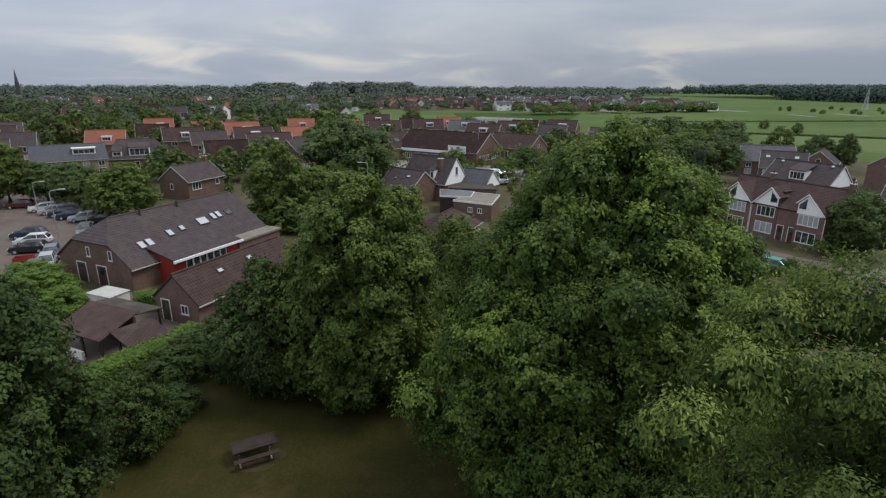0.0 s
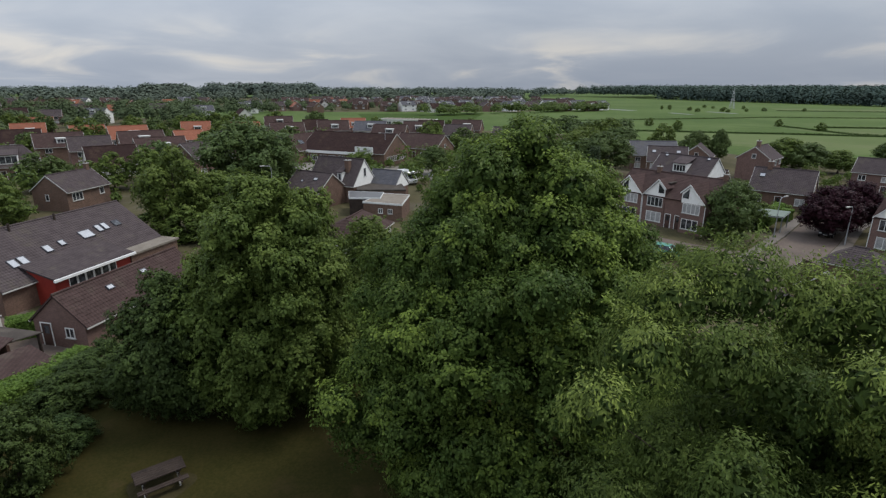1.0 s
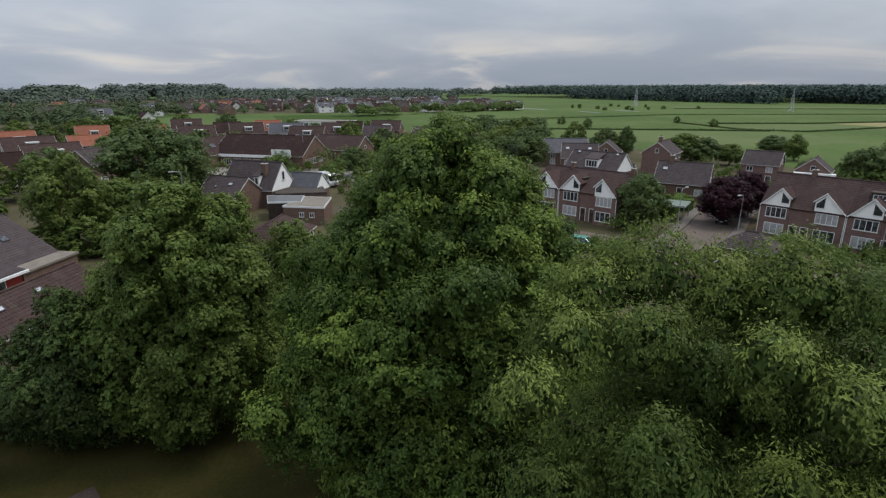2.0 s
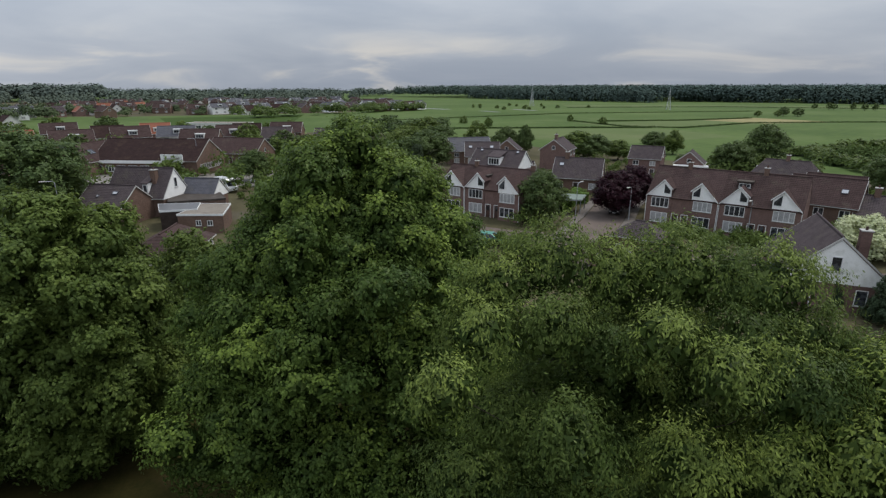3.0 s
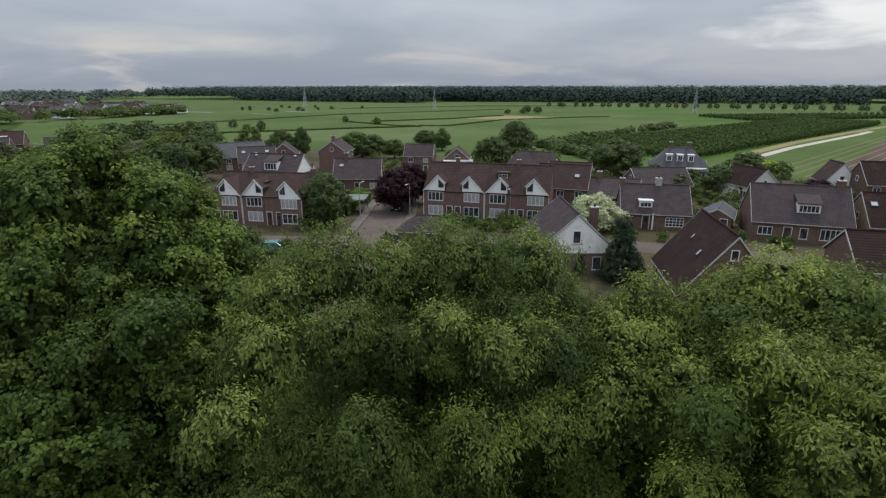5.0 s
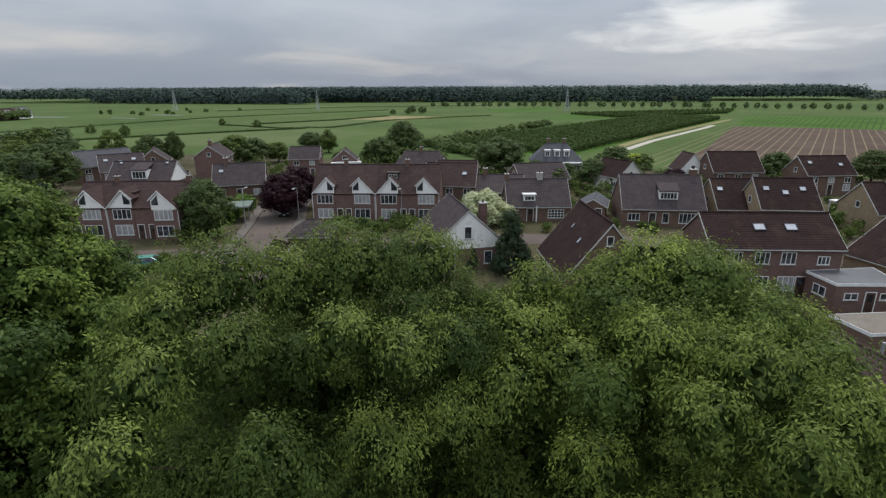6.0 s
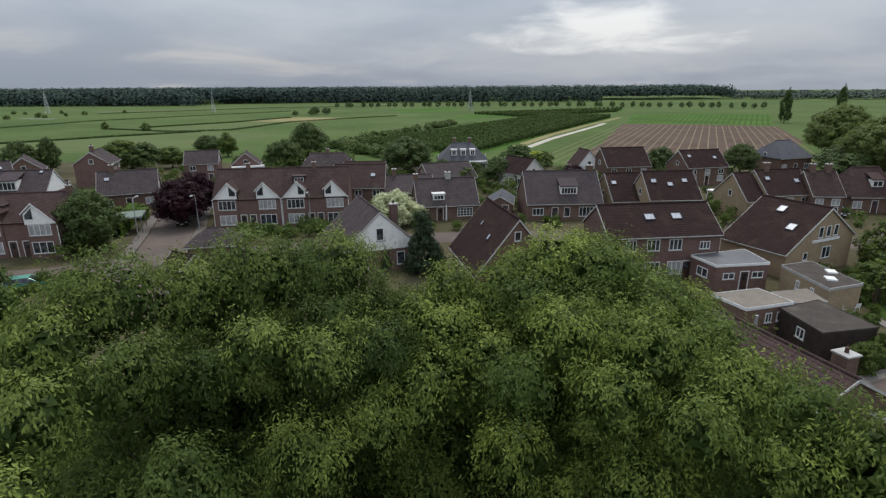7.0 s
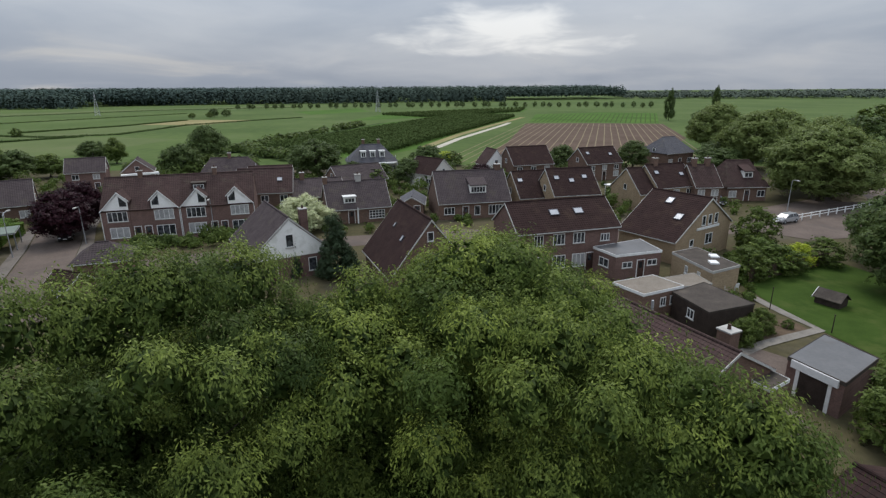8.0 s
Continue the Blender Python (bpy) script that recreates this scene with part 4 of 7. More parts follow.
flat_building([(5.7, 93.2), (9.8, 91.2), (7.7, 83.4), (1.6, 86.6)], 2.9, "brick_brown", "felt_pale", "flat-roofed brick outbuilding with pale roof", openings=(("w", 2, 0.3, 1.2, 0.8, 0.8), ("w", 2, 0.55, 1.2, 0.8, 0.8)))
flat_building([(-0.6, 95.4), (5.5, 93.3), (4.6, 88.4), (-0.6, 89.6)], 3.05, "dark_wood", "felt_wet", "open carport with a pale flat roof", "carport")
flat_building([(1.0, 103.5), (9.4, 101.5), (9.6, 95.4), (0.8, 96.6)], 3.0, "brick_brown", "felt", "flat-roofed dark garage block", "garage", "felt")
ob, F, g = house((6.9, 104.0), -33, 6.4, 3.0, 3.0, 2.6, 5.4, "brick_brown", "roof_slate", "small house with slate roof and white gable", gable="white")

# terraces of gabled houses


def terraced_house(origin, ang, w, side, flip, projecting, zr, group):
    """One unit: brick front with a lopsided white boarded gable, the main roof behind it. x along the front, y to the back."""
    ob = thing("terraced_house", pose(origin[0], origin[1], 0, 0, 0, ang), "brown brick terraced house with white boarded gable", "house", group)
    d, ze, zg, za, zc = 9.6, 4.9, 4.7, 7.35, 6.2
    m0 = pose(origin[0], origin[1], 0, 0, 0, ang) @ Vector((w / 2, d / 2, 0))
    FOOTPRINTS.append((m0.x, m0.y, ang, w, d / 2 + 0.5, d / 2))
    y0 = -projecting
    fx = (lambda x: w - x) if flip else (lambda x: x)
    part("wall", prism([(0, 0), (d, 0), (d, ze - 0.3), (4.8, zr - 0.2), (0, ze - 0.3)], "x", 0.0, w - 0.004), M["brick_red"], ob)
    slope(ob, 0.0, w, 4.8, zr, -0.3, ze - 0.25, "roof_brown"), slope(ob, 0.0, w, 4.8, zr, d + 0.3, ze - 0.25, "roof_brown")
    bm = bmesh.new()
    tube(bm, [(0, 4.8, zr + 0.02), (w, 4.8, zr + 0.02)], [0.12, 0.12], 7)
    part("ridge_cap", bm, M["roof_brown"], ob)
    # the gabled bay: a long slope to the party wall, a short one to the recess
    e0, c, e1, back = 0.06, 2.55, 3.75, 4.0
    part("bay_wall", prism([(fx(e0), 0), (fx(e1), 0), (fx(e1), zc - 0.2), (fx(c), za - 0.25), (fx(e0), zg - 0.2)], "y", y0 - 0.12, back), M["brick_red"], ob)
    part("gable_panel", prism([(fx(e0 + 0.04), zg - 0.14), (fx(e1 - 0.04), zg - 0.14), (fx(e1 - 0.04), zc - 0.24), (fx(c), za - 0.28), (fx(e0 + 0.04), zg - 0.08)], "y", y0 - 0.2, y0 - 0.12), M["white"], ob, "white-painted gable boarding")
    for xe, ze_ in ((e0 - 0.02, zg - 0.02), (e1 + 0.2, zc - 0.18)):
        part("bay_roof", prism([(fx(c), za), (fx(xe), ze_), (fx(xe), ze_ - 0.14), (fx(c), za - 0.16)], "y", y0 - 0.35, back + 0.8), M["roof_brown"], ob)
        part("bargeboard", prism([(fx(c), za + 0.01), (fx(xe), ze_ + 0.01), (fx(xe), ze_ - 0.17), (fx(c), za - 0.2)], "y", y0 - 0.40, y0 - 0.35), M["frame"], ob)
    part("cheek", box(min(fx(e1), fx(e1 + 0.06)), y0 - 0.1, ze - 0.2, max(fx(e1), fx(e1 + 0.06)), 3.4, zc - 0.2), M["roof_brown"], ob)
    f = pose(0, y0 - 0.12, 0, 0, 0, 180) @ Matrix.Scale(-1, 4, (1, 0, 0))
    # leaning attic light under the short slope
    part("attic_window", prism([(fx(c + 0.1), 5.25), (fx(e1 - 0.2), 5.25), (fx(e1 - 0.2), zc - 0.45), (fx(c + 0.1), za - 0.65)], "y", y0 - 0.25, y0 - 0.2), M["glass"], ob, "dark attic window in the gable")
    part("attic_sill", box(min(fx(c), fx(e1 - 0.1)), y0 - 0.28, 5.16, max(fx(c), fx(e1 - 0.1)), y0 - 0.2, 5.25), M["frame"], ob)
    m = fx((e0 + e1) / 2 + 0.25)
    window(ob, f, m, 3.05, 2.6, 1.45, 4, net=flip)
    window(ob, f, m, 0.65, 2.5, 1.55, 3, net=not flip)
    fd = pose(0, 0, 0, 0, 0, 180) @ Matrix.Scale(-1, 4, (1, 0, 0))
    door(ob, fd, fx(4.5), 0.85)
    if side:
        x = 0.0 if side < 0 else w
        part("bargeboard", prism([(-0.3, ze - 0.3), (4.8, zr), (d + 0.3, ze - 0.3), (d + 0.3, ze - 0.5), (4.8, zr - 0.22), (-0.3, ze - 0.5)], "x", x - 0.03, x + 0.03), M["roof_brown"], ob)
    bm = bmesh.new()
    tube(bm, [(fx(0.08), y0 - 0.2, 0.1), (fx(0.08), y0 - 0.2, zg - 0.3)], [0.05, 0.05], 6)
    part("downpipe", bm, M["frame"], ob)
    return ob


def terrace(start, ang, w, units, zr, group):
    u = Vector((math.cos(radians(ang)), math.sin(radians(ang))))
    for i, (flip, proj) in enumerate(units):
        p = Vector(start) + u * w * i
        h = terraced_house((p.x, p.y), ang, w, -1 if i == 0 else (1 if i == len(units) - 1 else 0), flip, proj, zr, group)
        if i in (0, 2):
            chimney(h, w - 0.4, 4.8, zr - 0.4, zr + 0.8, 0.6)
        if i == len(units) - 2:
            dormer(h, w / 2, zr - 2.0, 1.8, 0.9, 5.1, 4.65, zr, "roof_brown", 3, True, "roof_brown", "felt").location = (0, 4.8, 0)


terrace((67.3, 58.2), -66, 5.2, [(False, 0), (True, 0), (False, 0), (True, 0)], 8.75, "terrace by the street")
terrace((43.0, 82.2), -61, 5.3, [(True, 0), (False, 0), (True, 0.9)], 7.7, "terrace behind the big tree")

# the single houses: centre, turn, length, half widths, eaves, ridge, wall, roof, label
ob, F, g = house((61.1, 90.0), -62, 11.1, 3.6, 3.6, 5.8, 8.9, "brick_red", "roof_grey", "brick house with grey roof and wide dormer", gable="white")
dormer(ob, 0.2, 6.2, 2.6, 1.5, 3.6, 5.8, 8.9, "roof_grey", 4), window(ob, F["f"], 0.0, 3.9, 1.6, 1.2, 3)
roof_window(ob, "-", -4.0, 0.1, 0.6, 0.5, **g), roof_window(ob, "-", 4.0, 0.1, 0.6, 0.5, **g)

ob, F, g = house((60.2, 28.5), 39, 11.1, 4.8, 4.8, 3.0, 7.35, "brick_red", "roof_grey", "red brick house with large white gable", gable="white")
window(ob, F["A"], 0.1, 3.9, 0.9, 1.5, 1), window(ob, F["a"], -2.4, 0.7, 1.0, 1.6, 1), door(ob, F["a"], 2.2), chimney(ob, -1.2, -2.9, 3.6, 7.2, 0.9, "brick_red")

ob, F, g = house((57.7, 11.1), 29.6, 11.5, 3.6, 4.7, 3.8, 8.3, "brick_brown", "roof_dark", "house with a long dark red-brown roof and white bargeboards")
window(ob, F["a"], 0.1, 6.0, 0.7, 1.0, 1), roof_window(ob, "+", -2.4, 0.45, 0.5, 0.7, **g), roof_window(ob, "+", 1.6, 0.35, 0.4, 0.6, **g)

ob, F, g = house((65.5, -5.0), -66, 13.4, 4.0, 4.0, 5.2, 8.1, "brick_red", "roof_dark", "two-storey brick semi-detached house with dark tiled roof")
for u in (-3.9, -1.3, 1.3, 3.6):
    window(ob, F["f"], u if u < 3 else 4.8, 3.5, 1.5 if abs(u) < 3 else 1.2, 1.3 if u < 3 else 0.9, 3)
for u in (-4.4, -1.2, 1.4):
    window(ob, F["f"], u, 0.6, 1.7, 1.6, 3, net=u > 1)
door(ob, F["f"], 2.9)
for u in (-1.1, 2.1):
    roof_window(ob, "-", u, 0.42, 1.2, 0.9, **g)
flat_building([(62.9, -9.4), (59.6, -11.5), (62.2, -17.1), (67.0, -15.6)], 3.0, "brick_red", "felt_wet", "flat-roofed brick extension with white fascia", "extension", openings=(("w", 1, 0.25, 1.4, 1.3, 0.7), ("w", 1, 0.8, 1.4, 1.3, 0.7), ("d", 1, 0.55, 0, 0.9, 2.1), ("w", 0, 0.5, 1.2, 1.6, 1.0)))

ob, F, g = house((73.9, -21.9), 42, 8.6, 5.6, 7.1, 3.9, 7.6, "brick_yellow", "roof_dark", "buff brick house with a dark roof and tall gable")
for u in (-1.6, -0.2, 1.2):
    window(ob, F["a"], u, 4.2, 0.8, 1.3, 1)
part("lintel_band", box(-2.4, 0.0, 3.7, 2.6, 0.12, 4.0, F["a"]), M["frame"], ob)
window(ob, F["a"], -0.4, 1.6, 1.6, 1.4, 2), window(ob, F["a"], 3.4, 1.8, 0.8, 0.9, 1)
roof_window(ob, "+", 0.6, 0.2, 1.0, 1.1, **g), roof_window(ob, "+", -2.2, 0.5, 1.0, 1.1, **g)
ob = flat_building([(62.0, -18.1), (64.4, -21.5), (57.9, -24.0), (55.3, -20.4)], 2.9, "brick_yellow", "felt", "flat-roofed buff brick garage", "garage", "concrete", openings=(("w", 3, 0.6, 1.3, 0.5, 0.9), ("w", 3, 0.3, 1.3, 0.5, 0.9)))
for x, y in ((0.8, -1.2), (-1.6, -0.4)):
    part("roof_hatch", box(x - 0.55, y - 0.45, 2.9, x + 0.55, y + 0.45, 3.12, bevel=0.04), M["frame"], ob, "pale domed roof light")

ob, F, g = house((92.6, 8.1), -70, 12.6, 4.9, 4.9, 2.8, 7.5, "brick_brown", "roof_grey", "brick house with steep grey roof and wide dormer")
dormer(ob, 0.8, 4.1, 2.8, 1.3, 4.9, 2.8, 7.5, "roof_grey", 5), chimney(ob, 5.2, 0.3, 6.4, 8.3, 1.0)
window(ob, F["f"], -4.4, 0.9, 1.8, 1.2, 3), door(ob, F["f"], -1.6), window(ob, F["f"], 0.4, 0.6, 1.0, 1.6, 1), window(ob, F["f"], 3.6, 0.6, 2.4, 1.6, 4)

ob, F, g = house((86.7, 26.7), -63, 10.4, 4.3, 4.3, 2.5, 6.4, "brick_brown", "roof_grey", "brick house with grey roof and small dormer")
dormer(ob, -1.5, 3.3, 1.9, 1.0, 4.3, 2.5, 6.4, "roof_grey", 3, True), chimney(ob, 0.6, 0.2, 6.0, 7.3, 0.9, "concrete"), chimney(ob, -4.9, 0, 5.0, 7.2, 0.7)
window(ob, F["f"], 2.8, 0.6, 2.6, 1.4, 5, 3), door(ob, F["f"], -1.4), part("porch_post", box(-0.5, -4.3, 0, -0.3, -4.1, 2.6), M["frame"], ob)

ob, F, g = house((90.6, 17.6), 8, 7.0, 2.3, 2.3, 2.4, 3.7, "brick_brown", "roof_slate", "low brick garage with a slate roof", "garage")
window(ob, F["a"], 0.6, 1.0, 0.9, 0.9, 2), door(ob, F["a"], -0.9)

REST = [
    ((96.4, -2.2), -68, 6.6, 4.8, 4.8, 3.0, 7.0, "brick_yellow", "roof_dark", "terraced house with dark roof and skylights", 2, 0),
    ((94.0, -8.9), -70, 8.4, 4.4, 4.4, 4.0, 7.9, "brick_yellow", "roof_dark", "buff brick terraced house with dark roof and skylights", 3, 0),
    ((101.3, -22.0), -66, 5.0, 4.8, 4.8, 3.1, 7.1, "brick_yellow", "roof_dark", "buff brick house with a plain gable", 0, 0),
    ((102.8, -26.8), -64, 8.4, 4.2, 4.2, 4.0, 7.6, "brick_yellow", "roof_dark", "terraced house with dark roof, skylights and chimney", 2, 1),
    ((130.2, -2.3), -64, 10.5, 4.4, 4.4, 4.0, 7.8, "brick_brown", "roof_dark", "brick house with a dark brown roof", 0, 0),
    ((133.2, -18.7), -60, 10.2, 4.1, 4.1, 4.0, 7.4, "brick_brown", "roof_dark", "brick house with dark roof and two skylights", 2, 0),
    ((103.3, -33.2), -78, 5.0, 4.0, 4.0, 4.0, 7.5, "brick_brown", "roof_brown", "narrow brick terraced house with brown roof", 0, 2),
    ((90.2, 44.0), -72, 9.6, 4.1, 4.1, 4.0, 7.7, "brick_brown", "roof_brown", "brick house with brown roof and small skylights", 2, 0),
    ((93.2, 36.0), -67, 9.4, 4.5, 4.5, 3.0, 5.6, "brick_brown", "roof_grey", "low house with a grey roof", 0, 1),
    ((105.3, 92.2), -58, 7.6, 3.5, 3.5, 4.5, 7.2, "brick_red", "roof_grey", "red brick house with grey roof", 0, 0),
    ((112.5, 85.5), 32, 6.0, 3.4, 3.4, 3.6, 6.4, "brick_red", "roof_grey", "red brick side house with white trim", 0, 0),
    ((78.1, 85.8), -49, 10.0, 4.2, 4.2, 3.0, 6.7, "brick_brown", "roof_grey", "house with grey roof and white bargeboards", 1, 1),
    ((69.5, 95.0), -49, 6.5, 3.8, 3.8, 2.8, 5.6, "render", "roof_grey", "low pale house with a grey roof", 0, 0),
    ((95.8, 113.8), 35, 9.3, 3.9, 3.9, 5.0, 7.8, "brick_red", "roof_grey", "red brick house with white-trimmed gable", 0, 1),
    ((78.5, 131.7), -14, 12.0, 4.2, 4.2, 4.0, 7.3, "brick_brown", "roof_slate", "row house with a slate roof", 0, 0),
    ((75.0, 119.0), -30, 9.0, 4.0, 4.0, 4.0, 7.3, "brick_brown", "roof_grey", "row house with grey roof and bright skylights", 3, 0),
    ((88.0, 126.0), 50, 8.0, 3.8, 3.8, 4.0, 7.0, "brick_brown", "roof_grey", "brick house among garden trees", 0, 0),
    ((111.5, 34.0), -51, 11.0, 4.6, 4.6, 2.8, 5.6, "brick_brown", "roof_grey", "low brick house with grey roof", 0, 0),
    ((119.7, 19.1), 54, 8.5, 3.8, 3.8, 3.0, 6.2, "render", "roof_dark", "white house with a dark roof and broad window", 1, 0),
    ((132.0, 6.0), 28, 6.0, 3.0, 3.0, 3.4, 7.0, "white", "roof_brown", "small white gabled house", 0, 0),
    ((107.0, 51.0), -70, 9.0, 4.0, 4.0, 3.0, 5.8, "brick_brown", "roof_brown", "brick house with a low brown roof", 0, 0),
]
for c, ang, L, wm, wp, ze, zr, wall, roof, label, sky, chim in REST:
    ob, F, g = house(c, ang, L, wm, wp, ze, zr, wall, roof, label)
    plain_windows(ob, F, g, rn)
    for k in range(sky):
        roof_window(ob, "-", -L / 3 + L * 0.6 * k / max(1, sky - 1), 0.35 + 0.12 * (k % 2), 0.9, 0.8, **g)
    for k in range(chim):
        chimney(ob, -L / 4 + L / 2 * k, 0, zr - 0.5, zr + 1.1, 0.8)

ob, F, g = house((111.9, -42.7), -78, 8.4, 4.7, 4.7, 2.8, 7.3, "brick_brown", "roof_brown", "house with hipped brown roof and slanted dormer", hip=1.8)
dormer(ob, 0.6, 4.3, 1.8, 1.2, 4.7, 2.8, 7.3, "roof_brown", 2), plain_windows(ob, F, g, rn)
ob, F, g = house((138.0, 37.6), -68, 13.2, 4.3, 4.3, 3.0, 7.2, "render", "roof_slate", "villa with a blue slate hipped roof and three dormers", "villa", hip=4.0)
for u in (-2.4, 0.0, 2.4):
    dormer(ob, u, 4.2, 1.3, 1.5, 4.3, 3.0, 7.2, "roof_slate", 2, True)
plain_windows(ob, F, g, rn), chimney(ob, -2.0, 0.3, 6.7, 8.4, 0.7), chimney(ob, 2.0, 0.3, 6.7, 8.4, 0.7)
for u in (1.2, 6.0):
    part("column", box(u - 0.2, -5.2, 0, u + 0.2, -4.8, 2.7), M["frame"], ob)
part("canopy", box(0.8, -5.4, 2.7, 6.4, -3.9, 3.0), M["frame"], ob)
ob, F, g = house((119.5, 66.9), -71, 12.1, 4.0, 4.0, 3.0, 5.8, "render", "roof_grey", "bungalow with a grey hipped roof", "bungalow", hip=1.8)
plain_windows(ob, F, g, rn), chimney(ob, 0, 0, 5.4, 6.8)
ob, F, g = house((160.0, -42.0), -55, 11.0, 5.0, 5.0, 3.6, 7.6, "brick_brown", "roof_slate", "house with a blue slate hipped roof", hip=3.0)
plain_windows(ob, F, g, rn)
ob, F, g = house((-79.4, 140.4), 25, 14.6, 5.1, 5.1, 3.0, 7.4, "brick_brown", "roof_grey", "house with grey hipped roof and white-edged dormer", hip=3.0)
dormer(ob, 0.8, 3.6, 4.6, 2.0, 5.1, 3.0, 7.4, "roof_grey", 4), plain_windows(ob, F, g, rn), dormer(ob, -4.2, 3.6, 2.0, 1.2, 5.1, 3.0, 7.4, "roof_grey", 2)
ob, F, g = house((-87.6, 126.3), 35, 15.0, 4.9, 4.9, 4.2, 7.4, "brick_yellow", "roof_slate", "buff brick house with slate roof and white dormer", trim=False)
dormer(ob, 3.0, 5.3, 4.5, 1.3, 4.9, 4.2, 7.4, "roof_slate", 4, True), plain_windows(ob, F, g, rn)
ob, F, g = house((-70.4, 191.4), 29, 11.5, 4.2, 4.2, 4.5, 8.4, "brick_brown", "roof_orange", "house with a bright orange tiled roof")
dormer(ob, 1.5, 5.6, 3.0, 1.2, 4.2, 4.5, 8.4, "roof_orange", 4, True), plain_windows(ob, F, g, rn)
ob, F, g = house((-52.0, 190.5), 28, 9.0, 3.4, 3.4, 4.0, 6.9, "brick_brown", "roof_orange", "brick house with an orange tiled roof")
plain_windows(ob, F, g, rn)

# ---- trees ----


def unit(v):
    return v / np.maximum(np.linalg.norm(v, axis=-1, keepdims=True), 1e-9)


def profile_radius(prof, z):
    zs, rs = zip(*prof)
    return np.interp(z, zs, rs)


def surface_places(rng, prof, n, lobes=0.2):
    """Points spread evenly over a crown's outline, whose radius over height is prof, uneven in lobes; with the way outwards."""
    zs = np.linspace(prof[0][0], prof[-1][0], 400)
    rs = profile_radius(prof, zs)
    slope_ = np.gradient(rs, zs)
    w = (rs + 0.05) * np.sqrt(1 + slope_ ** 2)
    z = np.interp((np.arange(n) + rng.random(n)) / n, np.cumsum(w) / w.sum(), zs)
    a = (np.arange(n) * 2.39996 + rng.normal(size=n) * 0.25) % (2 * np.pi)
    ph = rng.random(6) * 6.28
    lob = 1 + lobes * (np.sin(3 * a + ph[0] + z * 0.5) * 0.5 + np.sin(5 * a + ph[1] - z * 0.8) * 0.35 + np.sin(2 * a + ph[2] + z * 1.3) * 0.4)
    r = profile_radius(prof, z) * lob
    k = np.interp(z, zs, slope_)
    out = unit(np.stack([np.cos(a), np.sin(a), np.clip(-k, -0.8, 3.0)], -1))
    return np.stack([np.cos(a) * r, np.sin(a) * r, z], -1), out


def facing_leaves(rng, base, axis, normal, length, width, tri=False):
    """Leaves that point along axis and turn their upper face to normal."""
    n = len(base)
    side = unit(np.cross(axis, normal))
    up = np.cross(side, axis)
    L, W = (length * rng.uniform(0.7, 1.25, n))[:, None], (width * rng.uniform(0.75, 1.2, n))[:, None]
    tip = base + axis * L - up * L * 0.15
    if tri:
        V = np.stack([base + side * W / 2, tip, base - side * W / 2], 1).reshape(-1, 3)
        return V, np.arange(n)[:, None] * 3 + [0, 1, 2]
    mid = base + axis * L * 0.5 - up * W * 0.2
    V = np.stack([base, mid + side * W / 2, tip, mid - side * W / 2], 1).reshape(-1, 3)
    k = np.arange(n)[:, None] * 4
    return V, np.concatenate([k + [0, 1, 2], k + [0, 2, 3]], 1).reshape(-1, 3)


def trunk_mesh(seed, height, girth, centres, limbs=14, lean=0.0):
    """A tapered trunk with limbs that reach for some of the clumps, and a second order of branches."""
    rng = random.Random(seed)
    bm = bmesh.new()
    top = height * 0.72
    pts, rad = [], []
    for i in range(8):
        s = i / 7
        pts.append((lean * s * s + rng.uniform(-0.06, 0.06) * height * 0.05, rng.uniform(-0.05, 0.05) * height * 0.05, top * s - 0.05 * (i == 0)))
        rad.append(girth * (1.35 if i == 0 else 1.0) * (1 - 0.86 * s) + 0.02)
    tube(bm, pts, rad, 9)
    for c in rng.sample(list(map(tuple, centres)), min(limbs, len(centres))):
        zb = max(height * 0.18, min(top * 0.92, c[2] - math.hypot(c[0], c[1]) * rng.uniform(0.5, 0.9)))
        f = zb / top
        a = Vector((lean * f * f, 0, zb))
        b = Vector(c)
        r = girth * (1 - 0.86 * f) * 0.5
        mid = a.lerp(b, 0.5) + Vector((0, 0, -0.06 * (b - a).length))
        tube(bm, [a, a.lerp(mid, 0.6), mid.lerp(b, 0.35), b], [r, r * 0.75, r * 0.45, r * 0.12], 6)
        q = mid + Vector((rng.uniform(-1, 1), rng.uniform(-1, 1), rng.uniform(0, 0.8))) * (b - a).length * 0.35
        tube(bm, [mid, q], [r * 0.45, r * 0.08], 5)
    return bm


def bough_places(rng, prof, count, size, lobes=0.12):
    """Boughs spread over a crown's outline: centres set in from it, radii uneven."""
    c, out = surface_places(rng, prof, count, lobes)
    r = size * rng.uniform(0.7, 1.4, count)
    return np.concatenate([c - out * (r * rng.uniform(0.55, 1.5, count))[:, None], r[:, None]], 1)


def bough_crown(name, seed, boughs, mat, sprays, leaves, spray, leaf_len, leaf_w, droop, fill, fill_size, tri=False, vigour=1.0):
    """A crown of rounded boughs; each bears sprays over its outer side, and each spray leaves that fan out and droop from its shoot."""
    rng = np.random.default_rng(seed)
    c, R = boughs[:, :3], boughs[:, 3]
    mid = np.array([0, 0, (c[:, 2].min() + c[:, 2].max()) / 2])
    out = unit((c - mid) * [1, 1, 0.8])
    k = np.repeat(np.arange(len(c)), np.maximum(6, (sprays * R ** 2).astype(int)))
    d = unit(rng.normal(size=(len(k), 3)) + out[k] * 0.5 + [0, 0, 0.7])
    ph = rng.uniform(0, 6.28, (len(c), 3))[k]
    lump = 0.10 * (np.sin(d[:, :1] * 6.5 + ph[:, :1]) + np.sin(d[:, 1:2] * 7.5 + ph[:, 1:2]) + np.sin(d[:, 2:] * 8.5 + ph[:, 2:]))
